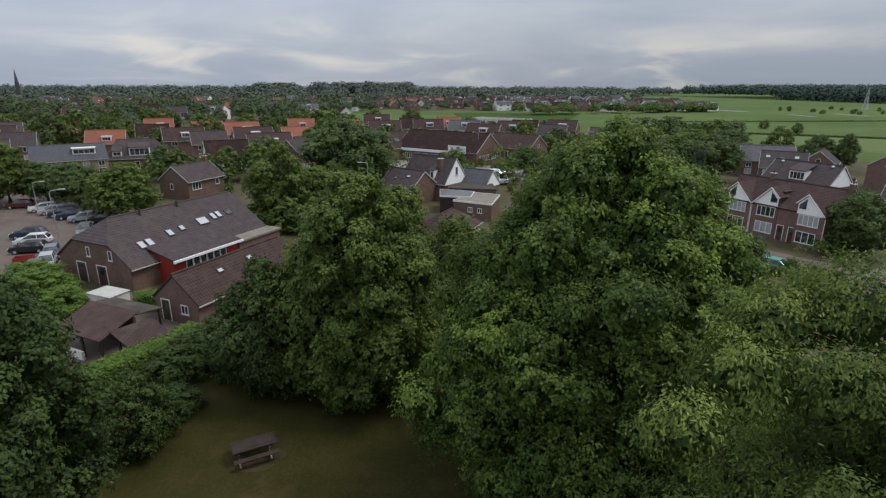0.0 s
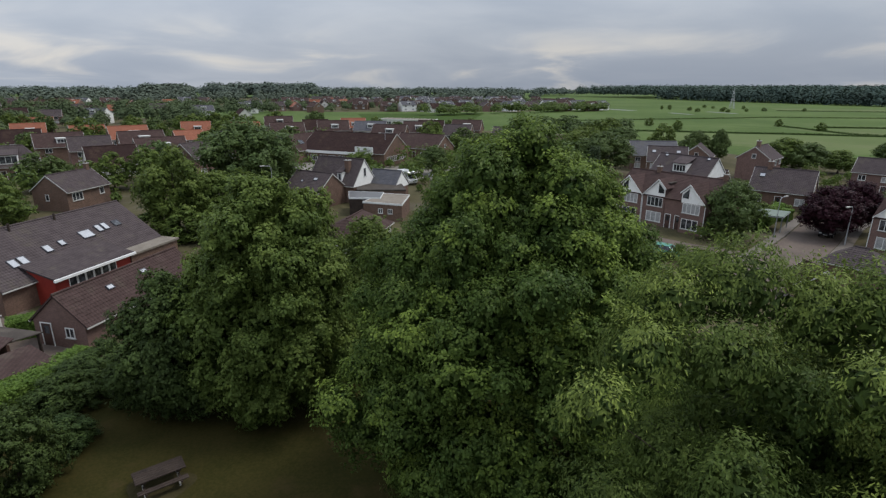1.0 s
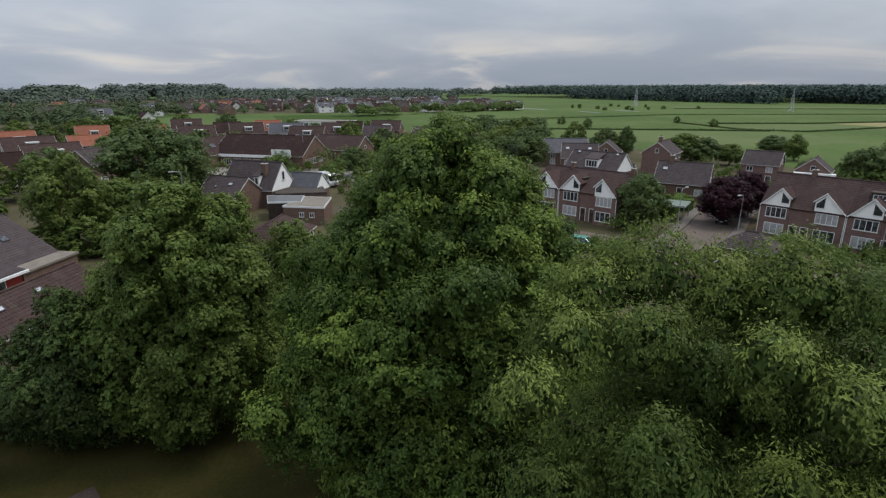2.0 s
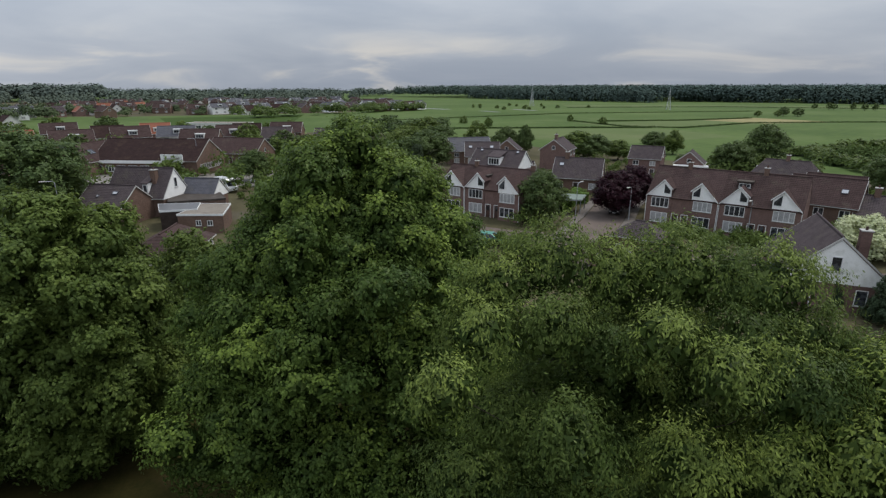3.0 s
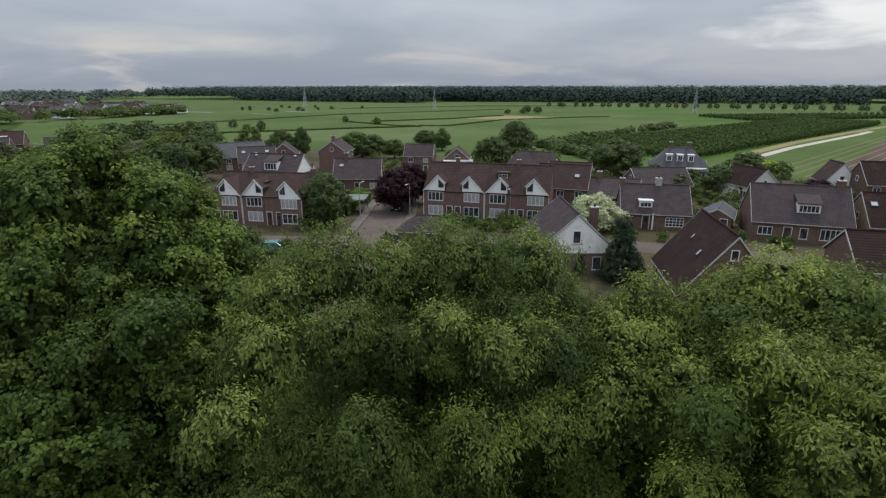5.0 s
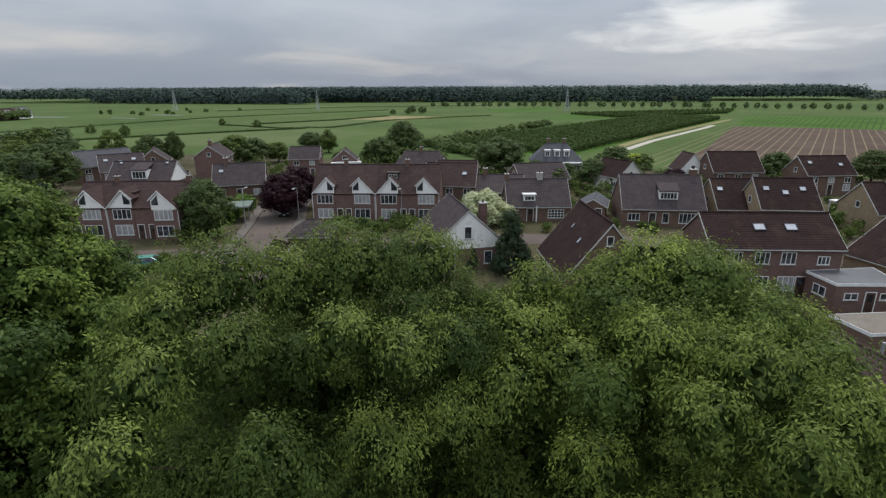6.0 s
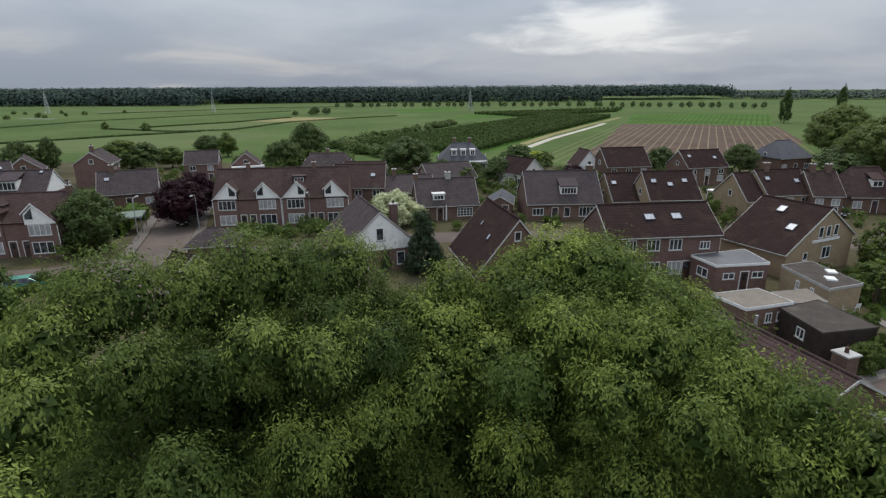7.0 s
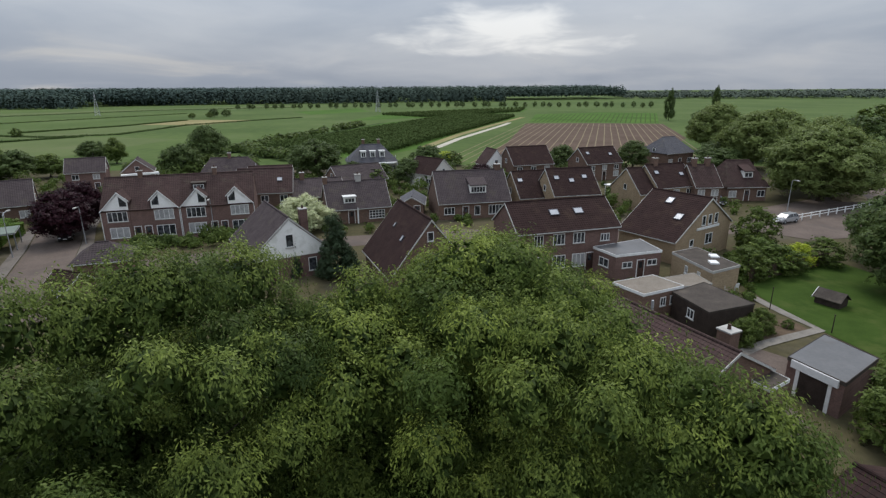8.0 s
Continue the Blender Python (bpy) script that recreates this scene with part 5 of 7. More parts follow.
    shoot = 1 + lump + rng.normal(size=(len(k), 1)) * 0.08 + (rng.random((len(k), 1)) < 0.14) * rng.uniform(0.05, 0.34, (len(k), 1))
    p = c[k] + d * R[k][:, None] * [1, 1, 0.85] * shoot
    keep = np.ones(len(k), bool)
    for i in range(len(c)):                                # none where another bough grows
        keep &= (np.linalg.norm((p - c[i]) / R[i], axis=1) > 0.86) | (k == i)
    k, d, p = k[keep], d[keep], p[keep]
    ax = unit(d * 0.85 + out[k] * 0.25 + rng.normal(size=(len(k), 3)) * 0.35 - np.array([0, 0, 0.3 * droop]))
    ln = spray * rng.uniform(0.6, 1.5, len(k))
    n = len(k) * leaves
    A, D, ln, P = (np.repeat(q, leaves, 0) for q in (ax, d, ln, p))
    t = rng.random((n, 1)) ** 0.7
    base = P + A * ln[:, None] * (t - 0.35) + rng.normal(size=(n, 3)) * spray * 0.24 - np.array([0, 0, 0.45 * droop]) * ln[:, None] * t ** 2
    nl = unit(D + [0, 0, 0.1] + rng.normal(size=(n, 3)) * 0.30)
    la = A * 0.5 + rng.normal(size=(n, 3)) * 0.55 + np.array([0, 0, -1.0]) * droop
    la = unit(la - nl * (la * nl).sum(1, keepdims=True) * 0.8)
    V, F = facing_leaves(rng, base, la, nl, leaf_len, leaf_w, tri)
    # the inner, shaded leaves of each bough
    j = np.repeat(np.arange(len(c)), np.maximum(6, (fill * R ** 2).astype(int)))
    e = unit(rng.normal(size=(len(j), 3)))
    q = c[j] + e * (R[j] * rng.uniform(0.45, 0.86, len(j)))[:, None] * [1, 1, 0.85]
    V2, F2 = facing_leaves(rng, q, unit(np.cross(e, rng.normal(size=(len(j), 3)))), unit(e + rng.normal(size=(len(j), 3)) * 0.4), fill_size, fill_size * 0.8, True)
    me = fast_mesh(name, np.concatenate([V, V2]), np.concatenate([F, F2 + len(V)]), mat)
    # lighter young leaves at shoot ends, with top light painted into upward sprays
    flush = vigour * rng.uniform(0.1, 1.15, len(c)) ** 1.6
    fresh_lit = np.repeat(np.clip(flush[k] * (0.35 + 0.75 * d[:, 2]) * rng.uniform(0.5, 1.4, len(k)), 0, 1.2), leaves)
    young = np.concatenate([np.repeat(fresh_lit * t[:, 0] ** 0.5, 3 if tri else 4), np.zeros(len(V2))]).astype(np.float32)
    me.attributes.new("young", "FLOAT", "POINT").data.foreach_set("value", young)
    return me


def big_tree(name, place, prof, girth, seed, mat, label, count, size, sprays, leaves, spray, leaf_len, leaf_w, droop=0.5, fill=220, fill_size=0.3, boughs=(), limbs=22, lobes=0.12, vigour=1.0):
    """A tree of the park: the boughs named stand out in the crown, the others fill its outline."""
    rng = np.random.default_rng(seed + 500)
    b = bough_places(rng, prof, count, size, lobes)
    if count > 100:
        b = np.concatenate([b, bough_places(rng, [(z * 0.95, r * 0.8) for z, r in prof], count // 2, size * 1.3, lobes)])
    if boughs:
        own = np.array(boughs, float)
        gap = np.linalg.norm(b[:, None, :3] - own[None, :, :3], axis=2) - 0.75 * own[None, :, 3]
        core = bough_places(rng, [(z * 0.88, r * 0.78) for z, r in prof], count, size)
        gap_core = np.linalg.norm(core[:, None, :3] - own[None, :, :3], axis=2) - own[None, :, 3]
        b = np.concatenate([own, b[gap.min(1) > 0.35 + 1.0 * b[:, 3]], core[gap_core.min(1) > -0.2 * core[:, 3]]])
    ob = thing(name, pose(place[0], place[1], 0, 0, 0, 0), label, "tree")
    part("crown", bough_crown("crown", seed, b, M[mat], sprays, leaves, spray, leaf_len, leaf_w, droop, fill, fill_size, vigour=vigour), None, ob)
    part("trunk", trunk_mesh(seed, prof[-1][0], girth, b[:, :3], limbs), M["bark"], ob)
    return ob


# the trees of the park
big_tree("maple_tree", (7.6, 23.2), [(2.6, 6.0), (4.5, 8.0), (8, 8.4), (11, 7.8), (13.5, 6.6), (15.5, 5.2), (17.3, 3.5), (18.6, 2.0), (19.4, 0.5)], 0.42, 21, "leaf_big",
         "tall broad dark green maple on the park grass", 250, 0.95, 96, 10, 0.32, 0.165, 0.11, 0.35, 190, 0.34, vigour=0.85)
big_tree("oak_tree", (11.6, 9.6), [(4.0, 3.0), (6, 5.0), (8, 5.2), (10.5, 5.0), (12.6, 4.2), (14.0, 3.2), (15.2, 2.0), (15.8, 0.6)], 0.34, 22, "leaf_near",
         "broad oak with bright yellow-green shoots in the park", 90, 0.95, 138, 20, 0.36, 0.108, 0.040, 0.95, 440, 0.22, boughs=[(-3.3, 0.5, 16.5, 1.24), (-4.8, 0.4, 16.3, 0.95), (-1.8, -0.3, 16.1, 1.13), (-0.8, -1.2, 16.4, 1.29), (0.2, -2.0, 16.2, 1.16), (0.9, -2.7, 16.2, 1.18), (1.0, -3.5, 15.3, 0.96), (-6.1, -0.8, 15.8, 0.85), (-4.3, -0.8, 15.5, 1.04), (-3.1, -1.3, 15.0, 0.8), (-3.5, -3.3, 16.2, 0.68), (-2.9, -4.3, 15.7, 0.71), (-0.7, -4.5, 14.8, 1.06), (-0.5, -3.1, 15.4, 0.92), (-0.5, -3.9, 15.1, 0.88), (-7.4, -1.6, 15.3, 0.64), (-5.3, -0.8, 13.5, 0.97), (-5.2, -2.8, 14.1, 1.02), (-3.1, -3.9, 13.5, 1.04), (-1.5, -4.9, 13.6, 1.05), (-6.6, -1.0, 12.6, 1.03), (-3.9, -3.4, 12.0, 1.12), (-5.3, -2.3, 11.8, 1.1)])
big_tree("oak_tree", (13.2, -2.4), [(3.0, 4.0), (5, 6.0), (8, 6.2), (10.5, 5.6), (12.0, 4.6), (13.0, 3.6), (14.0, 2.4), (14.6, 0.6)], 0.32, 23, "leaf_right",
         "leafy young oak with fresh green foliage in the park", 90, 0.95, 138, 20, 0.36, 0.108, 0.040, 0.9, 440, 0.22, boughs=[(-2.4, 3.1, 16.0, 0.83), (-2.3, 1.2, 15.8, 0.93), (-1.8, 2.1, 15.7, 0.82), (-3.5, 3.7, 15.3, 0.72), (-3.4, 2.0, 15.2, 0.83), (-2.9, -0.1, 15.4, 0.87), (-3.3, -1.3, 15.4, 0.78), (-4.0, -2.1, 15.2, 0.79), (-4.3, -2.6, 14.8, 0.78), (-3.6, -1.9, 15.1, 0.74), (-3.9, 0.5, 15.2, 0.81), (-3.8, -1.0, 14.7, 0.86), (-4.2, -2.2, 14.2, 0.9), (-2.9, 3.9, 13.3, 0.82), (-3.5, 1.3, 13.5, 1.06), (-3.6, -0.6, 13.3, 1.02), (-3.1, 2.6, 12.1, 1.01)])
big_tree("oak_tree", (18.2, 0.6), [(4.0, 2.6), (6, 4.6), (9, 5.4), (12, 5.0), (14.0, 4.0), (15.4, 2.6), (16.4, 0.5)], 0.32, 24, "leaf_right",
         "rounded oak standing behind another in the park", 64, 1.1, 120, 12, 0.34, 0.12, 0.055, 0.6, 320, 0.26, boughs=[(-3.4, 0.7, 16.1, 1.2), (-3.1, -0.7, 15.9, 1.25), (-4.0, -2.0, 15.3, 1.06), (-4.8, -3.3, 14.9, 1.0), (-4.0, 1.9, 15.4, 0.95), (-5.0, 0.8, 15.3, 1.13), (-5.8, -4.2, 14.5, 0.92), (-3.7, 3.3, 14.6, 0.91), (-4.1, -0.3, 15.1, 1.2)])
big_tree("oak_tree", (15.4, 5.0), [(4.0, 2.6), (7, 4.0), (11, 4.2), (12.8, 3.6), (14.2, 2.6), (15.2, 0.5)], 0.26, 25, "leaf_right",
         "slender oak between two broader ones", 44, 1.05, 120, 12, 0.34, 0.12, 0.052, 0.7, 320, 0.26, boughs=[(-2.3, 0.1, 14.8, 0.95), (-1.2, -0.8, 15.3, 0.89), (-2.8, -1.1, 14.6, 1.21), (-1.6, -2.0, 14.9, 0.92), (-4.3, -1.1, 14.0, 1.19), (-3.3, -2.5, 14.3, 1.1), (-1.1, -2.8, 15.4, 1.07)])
big_tree("lime_tree", (-5.3, 34.0), [(0.6, 4.0), (3, 5.2), (7, 5.4), (10, 5.0), (12.5, 3.9), (14.4, 2.4), (15.7, 0.4)], 0.36, 26, "leaf_mid",
         "full dark green lime tree at the park's edge", 130, 1.05, 62, 10, 0.36, 0.23, 0.17, 0.4, 120, 0.4)
big_tree("lime_tree", (1.2, 39.5), [(1.2, 2.6), (4, 3.8), (7, 3.6), (9.5, 2.5), (11.4, 0.3)], 0.26, 27, "leaf_mid",
         "smaller lime tree behind the park's edge", 60, 1.0, 56, 10, 0.36, 0.24, 0.18, 0.4, 100, 0.4)
big_tree("hornbeam_tree", (-12.0, 34.0), [(0.4, 2.4), (3, 3.6), (6, 3.3), (8, 2.2), (9.6, 0.3)], 0.24, 28, "leaf_hornbeam_shade",
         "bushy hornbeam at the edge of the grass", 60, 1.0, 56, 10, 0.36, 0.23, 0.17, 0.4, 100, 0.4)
big_tree("hornbeam_tree", (-17.8, 17.4), [(2.0, 2.4), (5, 4.0), (9, 4.2), (12, 3.2), (14, 1.9), (15.2, 0.3)], 0.28, 29, "leaf_hornbeam_shade",
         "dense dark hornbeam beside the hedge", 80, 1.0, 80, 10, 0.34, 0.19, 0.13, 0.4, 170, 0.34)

VARIANTS = {}


def variant(kind):
    """One model tree of each kind, 10 m high and of half-width 4 m; copies are scaled from it."""
    if kind in VARIANTS:
        return VARIANTS[kind]
    shapes = {
        "round": [(1.6, 2.0), (3, 3.5), (5.5, 4.0), (7.8, 3.1), (9.2, 1.7), (10, 0.4)],
        "broad": [(1.2, 2.6), (3, 3.9), (5.5, 4.1), (7.5, 3.4), (9, 2.2), (10, 0.6)],
        "tall": [(1.4, 2.2), (3.5, 3.6), (6, 3.7), (8.2, 2.4), (10, 0.3)],
        "cone": [(0.4, 3.6), (2, 3.8), (5, 2.4), (8, 1.0), (10, 0.1)],
        "bush": [(0.0, 2.8), (2, 3.9), (5, 4.0), (8, 2.8), (10, 0.6)],
        "column": [(0.6, 2.6), (2, 3.8), (6, 3.6), (9, 2.0), (10, 0.2)],
    }
    shape, mat, seed, n = kind
    size = 0.35 * math.sqrt(80 / n)
    ob = thing("broadleaf_tree" if shape != "cone" else "conifer_tree", pose(0, 0, -60), "tree", "tree")
    rng = np.random.default_rng(seed)
    count = 26 + n // 5
    b = bough_places(rng, shapes[shape], count, 0.95 if n < 200 else 0.8, 0.16)
    me = bough_crown("crown", seed, b, M[mat], 1.6 * n * 60 / (7 * count), 7, 0.42 if n < 200 else 0.34, size * 1.05, size * 0.72, 0.45, 0.45 * n * 60 / count, 0.5, True)
    part("crown", me, None, ob)
    part("trunk", trunk_mesh(seed, 10, 0.24, b[:, :3], 5), M["bark"], ob)
    VARIANTS[kind] = ob
    return ob


def plant(kind, x, y, h, r, label, name=None, group="", cat="tree"):
    src = variant(kind)
    ob = copy_thing(src, pose(x, y, -0.02, 0, 0, (x * 37 + y * 91) % 360))
    ob.scale = (r / 4.0, r / 4.0, h / 10.0)
    ob["label"], ob["category"] = label, cat
    if group:
        ob["group"] = group
    if name:
        ob.name = name
    return ob


G1, G2, G3 = ("round", "leaf_mid", 41, 95), ("broad", "leaf_mid", 42, 95), ("tall", "leaf_mid", 43, 95)
W1, W2 = ("broad", "leaf_willow", 54, 330), ("round", "leaf_willow", 55, 330)
S1, S2, S3 = ("round", "leaf_mid", 56, 24), ("broad", "leaf_dark", 57, 24), ("tall", "leaf_mid", 58, 24)
D1, D2, B1 = ("round", "leaf_dark", 44, 95), ("broad", "leaf_dark", 45, 140), ("bush", "leaf_mid", 46, 80)
PU, PA, LI, CO, PO = ("round", "leaf_purple", 47, 140), ("bush", "leaf_pale", 48, 160), ("bush", "leaf_lime", 49, 120), ("cone", "conifer", 50, 150), ("column", "leaf_dark", 51, 150)
LG = ("bush", "leaf_hedge", 52, 140)
BS, HB = ("bush", "leaf_mid", 59, 40), ("bush", "leaf_hornbeam_shade", 60, 150)
PLANTS = [
    (D2, -18.5, 105.2, 15.3, 8.8, "broad dark tree behind the rooftops"), (G3, -25.4, 82.3, 12.3, 5.2, "olive-green tree beside the farmhouse"),
    (B1, -23.0, 77.5, 4.5, 3.2, "leafy shrub below the tree by the farmhouse"), (B1, -28.0, 79.5, 4.0, 3.0, "leafy shrub below the tree by the farmhouse"), (B1, -19.0, 77.0, 5.0, 3.4, "leafy shrub below the tree by the farmhouse"), (G1, -20.5, 86.0, 8.5, 4.4, "green tree beside the farmhouse"), (B1, -14.5, 80.0, 5.0, 3.6, "leafy shrub behind the lime trees"), (B1, -9.0, 72.0, 4.6, 3.4, "leafy shrub behind the lime trees"),
    (G2, -51.5, 84.5, 8.7, 4.9, "round green tree at the car park"), (D1, -63.1, 92.0, 8.0, 4.4, "dark tree along the car park"), (D1, -71.6, 95.8, 7.6, 4.5, "dark tree along the car park"),
    (G1, -77.1, 93.7, 11.3, 4.8, "tall tree along the car park"), (G1, -58.0, 97.0, 7.5, 3.6, "green tree along the car park"), (D1, -86.0, 98.0, 11.0, 5.0, "tall dark tree along the car park"),
    (D1, -130.0, 179.3, 11.8, 5.2, "dark garden tree among houses"), (G1, -123.6, 183.5, 12.7, 5.6, "green garden tree among houses"),
    (B1, 2.3, 143.4, 4.3, 3.8, "round bush before the hall"), (D1, 20.1, 130.7, 7.1, 3.5, "dark tree beside the forecourt"),
    (D1, 53.3, 66.7, 8.4, 3.9, "dense dark rounded tree before the terrace"),
    (PU, 67.7, 64.6, 7.6, 3.9, "dark purple copper beech by the street"), (PU, 74.4, 67.6, 7.8, 3.9, "dark purple copper beech by the street"),
    (D1, 79.7, 217.0, 9.3, 6.7, "dark tree in a belt by the meadow"), (D1, 93.7, 225.8, 9.3, 6.3, "dark tree in a belt by the meadow"), (G1, 94.1, 197.2, 8.6, 6.0, "tree in a belt by the meadow"), (G1, 102, 203, 9.2, 5.5, "tree in a belt by the meadow"),
    (D2, 61.6, 124.3, 10.6, 6.5, "dark broad garden tree"), (G1, 61.3, 141.6, 9.4, 5.6, "green garden tree among houses"), (CO, 49.3, 103.8, 9.6, 2.8, "tall narrow dark conifer"), (G1, 70, 155, 9.5, 6.0, "green tree behind the terrace"), (D1, 84, 160, 9.0, 6.0, "dark tree behind the terrace"),
    (B1, 100.8, 163.2, 9.4, 4.6, "bushy tree at the village edge"), (D1, 98.0, 141.9, 9.0, 4.6, "dark tree behind a house"), (D1, 103.7, 139.5, 9.5, 2.8, "narrow tree behind a house"),
    (G2, 114.2, 126.1, 8.4, 7.0, "broad green tree at the village edge"), (D1, 115.1, 120.2, 7.5, 4.9, "tree at the village edge"), (G1, 120.9, 116.4, 6.0, 4.0, "small tree at the village edge"),
    (D1, 149.3, 127.8, 6.6, 4.4, "dark bushy tree by the meadow"), (G3, 147.6, 119.0, 7.6, 3.4, "pale olive tree by the meadow"), (D2, 129.9, 86.1, 8.0, 4.8, "dark broad tree by the meadow"), (D1, 143.8, 86.9, 11.5, 5.6, "large dark round tree by the meadow"),
    (B1, 165.0, 282.6, 4.5, 2.4, "lone round bush in the meadow"), (B1, 163.4, 252.8, 5.0, 2.5, "lone round bush in the meadow"), (B1, 234.9, 269.0, 4.1, 2.2, "lone round bush in the meadow"), (B1, 231.8, 237.2, 4.3, 2.3, "lone round bush in the meadow"),
    (G1, 398.8, 236.1, 4.6, 2.6, "lone tree in the meadow"), (D1, 412, 240, 7.0, 3.6, "dark tree in the meadow"), (D1, 418, 233, 6.0, 3.8, "dark tree in the meadow"), (G1, 388, 244, 4.4, 2.8, "lone tree in the meadow"),
    (PA, 77.6, 32.2, 5.8, 4.0, "pale cream-leaved garden tree"), (CO, 57.0, 20.0, 7.8, 2.6, "dark conifer beside the white gable"), (CO, 56.6, 24.9, 4.6, 0.9, "slim climbing conifer against the brick wall"),
    (D2, 128.0, 49.2, 9.5, 6.3, "dark green tree before the orchard"), (D1, 131.5, 41.0, 3.6, 2.6, "dark garden shrub before the villa"), (D1, 133.0, 33.5, 3.0, 2.4, "dark garden shrub before the villa"), (CO, 95.0, -0.8, 6.2, 1.7, "blue-green spruce in a front garden"),
    (W1, 109.1, -57.3, 14.7, 9.8, "huge dark willow beside the junction"), (W2, 121, -62, 15.5, 8.0, "large green willow beside the junction"), (W2, 150.8, -61.2, 15.1, 8.9, "large green tree in a grove"), (W1, 193.3, -65.6, 16.2, 8.6, "tall green tree in a grove"),
    (W1, 169.1, -74.5, 15.2, 8.3, "large green tree in a grove"), (D1, 238.7, -76.1, 12.4, 6.2, "dark tree at the end of the grove"), (PO, 367.5, -95.3, 19.3, 3.2, "tall narrow poplar at the field's corner"), (PO, 420, -140, 21.0, 3.0, "tall narrow poplar far off"),
    (D1, 157.3, -55.0, 6.7, 6.0, "grey-green bush beside the grove"), (D1, 146.0, -52.0, 6.2, 5.0, "grey-green bush beside the grove"), (D1, 168.0, -60.0, 6.9, 5.5, "grey-green bush beside the grove"),
    (B1, 73.5, -31.9, 5.9, 2.8, "round garden tree behind the buff house"), (B1, 62.3, -26.6, 3.8, 2.4, "garden shrub by the lawn"), (B1, 64.9, -31.2, 3.4, 2.7, "garden shrub by the lawn"), (LI, 67.7, -34.4, 3.0, 1.8, "bright lime-yellow garden shrub"),
    (B1, 69.0, -38.0, 3.2, 2.6, "garden shrub by the lawn"), (B1, 66.5, -29.5, 3.6, 2.4, "garden shrub by the lawn"), (D2, 57.9, -41.4, 10.5, 5.4, "dark drooping tree beyond the lawn"), (D1, 70.0, -46.0, 9.0, 5.0, "dark tree beyond the lawn"),
    (B1, 31.0, -24.4, 6.0, 3.2, "leafy shrub beside the garage"), (B1, 36.5, -28.4, 4.0, 3.0, "leafy shrub beside the garage"), (G1, 233.9, -138.0, 13.8, 8.8, "tree far along the road"), (D1, 210, -120, 11.0, 8.0, "dark tree far along the road"), (D2, 170, -112, 12.0, 8.0, "dark tree along the road"),
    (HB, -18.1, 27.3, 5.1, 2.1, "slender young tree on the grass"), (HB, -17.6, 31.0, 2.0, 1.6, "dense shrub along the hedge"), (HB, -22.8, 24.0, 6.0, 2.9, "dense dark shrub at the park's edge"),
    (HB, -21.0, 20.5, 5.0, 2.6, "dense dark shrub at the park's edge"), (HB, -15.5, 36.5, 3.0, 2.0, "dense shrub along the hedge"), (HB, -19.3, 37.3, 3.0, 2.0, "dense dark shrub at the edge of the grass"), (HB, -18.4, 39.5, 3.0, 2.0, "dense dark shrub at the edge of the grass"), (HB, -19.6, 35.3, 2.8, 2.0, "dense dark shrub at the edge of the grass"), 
    (LG, -39.4, 48.4, 3.8, 3.4, "light green shrub by the yard"), (LG, -35.0, 46.0, 3.0, 2.4, "light green shrub by the yard"), (LG, -43.0, 52.5, 3.4, 3.0, "light green shrub by the yard"), (LG, -38.0, 43.0, 3.4, 2.6, "light green shrub by the yard"),
    (B1, 44.7, -19.5, 2.4, 1.2, "garden bush beside the shed"), (B1, 47.3, -22.0, 2.4, 1.3, "garden bush beside the shed"), (B1, 46.0, -20.6, 2.0, 1.1, "garden bush beside the shed"), (B1, 48.6, -25.0, 0.9, 0.5, "small clipped bush in the flower bed"),
    (D1, 100.0, -12.0, 4.5, 2.2, "garden tree between rows"), (B1, 100.0, 30.0, 4.2, 2.6, "leafy garden shrub among houses"), (B1, 112.0, 30.0, 4.5, 3.0, "leafy garden shrub among houses"), (D1, 120.0, 24.0, 6.0, 3.5, "dark garden tree among houses"),
    (B1, 122.0, 4.0, 4.2, 2.6, "leafy garden shrub among houses"), (PU, 124.0, 8.0, 4.5, 2.6, "dark red garden shrub"), (D1, 147.0, -12.0, 6.5, 3.8, "dark garden tree among houses"), (D1, 150.0, -31.0, 7.5, 4.2, "dark round tree by the ploughed field"), (B1, 84.0, -14.0, 3.0, 2.0, "leafy garden shrub among houses"),
    (D1, 145.0, 24.0, 6.5, 4.0, "dark garden tree by the track"), (B1, 152.0, 18.0, 4.0, 3.0, "low garden shrub by the track"), (LI, 165.0, 22.0, 2.6, 3.2, "lime-green shrub by the track"),
    (B1, 66.0, 76.0, 3.0, 2.4, "leafy garden shrub among houses"), (B1, 58.0, 78.0, 3.0, 2.2, "leafy garden shrub among houses"), (B1, 76.0, 76.0, 2.6, 2.2, "leafy garden shrub among houses"), (D1, 90.0, 74.0, 5.0, 3.0, "leafy garden tree among houses"), (B1, 100.0, 78.0, 4.0, 3.0, "leafy garden shrub among houses"),
]
for kind, x, y, h, r, label in PLANTS:
    far = math.hypot(x, y)
    if kind == B1 and far > 60:
        kind = BS
    elif far > 205 and kind in (G1, G2, G3, D1, D2):
        kind = S2 if kind in (D1, D2) else S1
    plant(kind, x, y, h, r, label)

# avenue of small round trees along the far road
AV = ("round", "leaf_dark", 53, 22)
for i in range(48):
    t = i / 47
    plant(AV, 560 + 52 * math.sin(t * 2.6) + rn.uniform(-3, 3), 300 - 445 * t * 0.98 + rn.uniform(-3, 3), rn.uniform(5.4, 7.0), rn.uniform(2.4, 3.1), "small round roadside tree in a long row", group="avenue trees")
rb = random.Random(9)
for i in range(14):
    plant(BS, rb.uniform(300, 420), rb.uniform(430, 560), rb.uniform(2.5, 3.8), rb.uniform(1.5, 2.4), "scattered round meadow bush", group="meadow bushes")

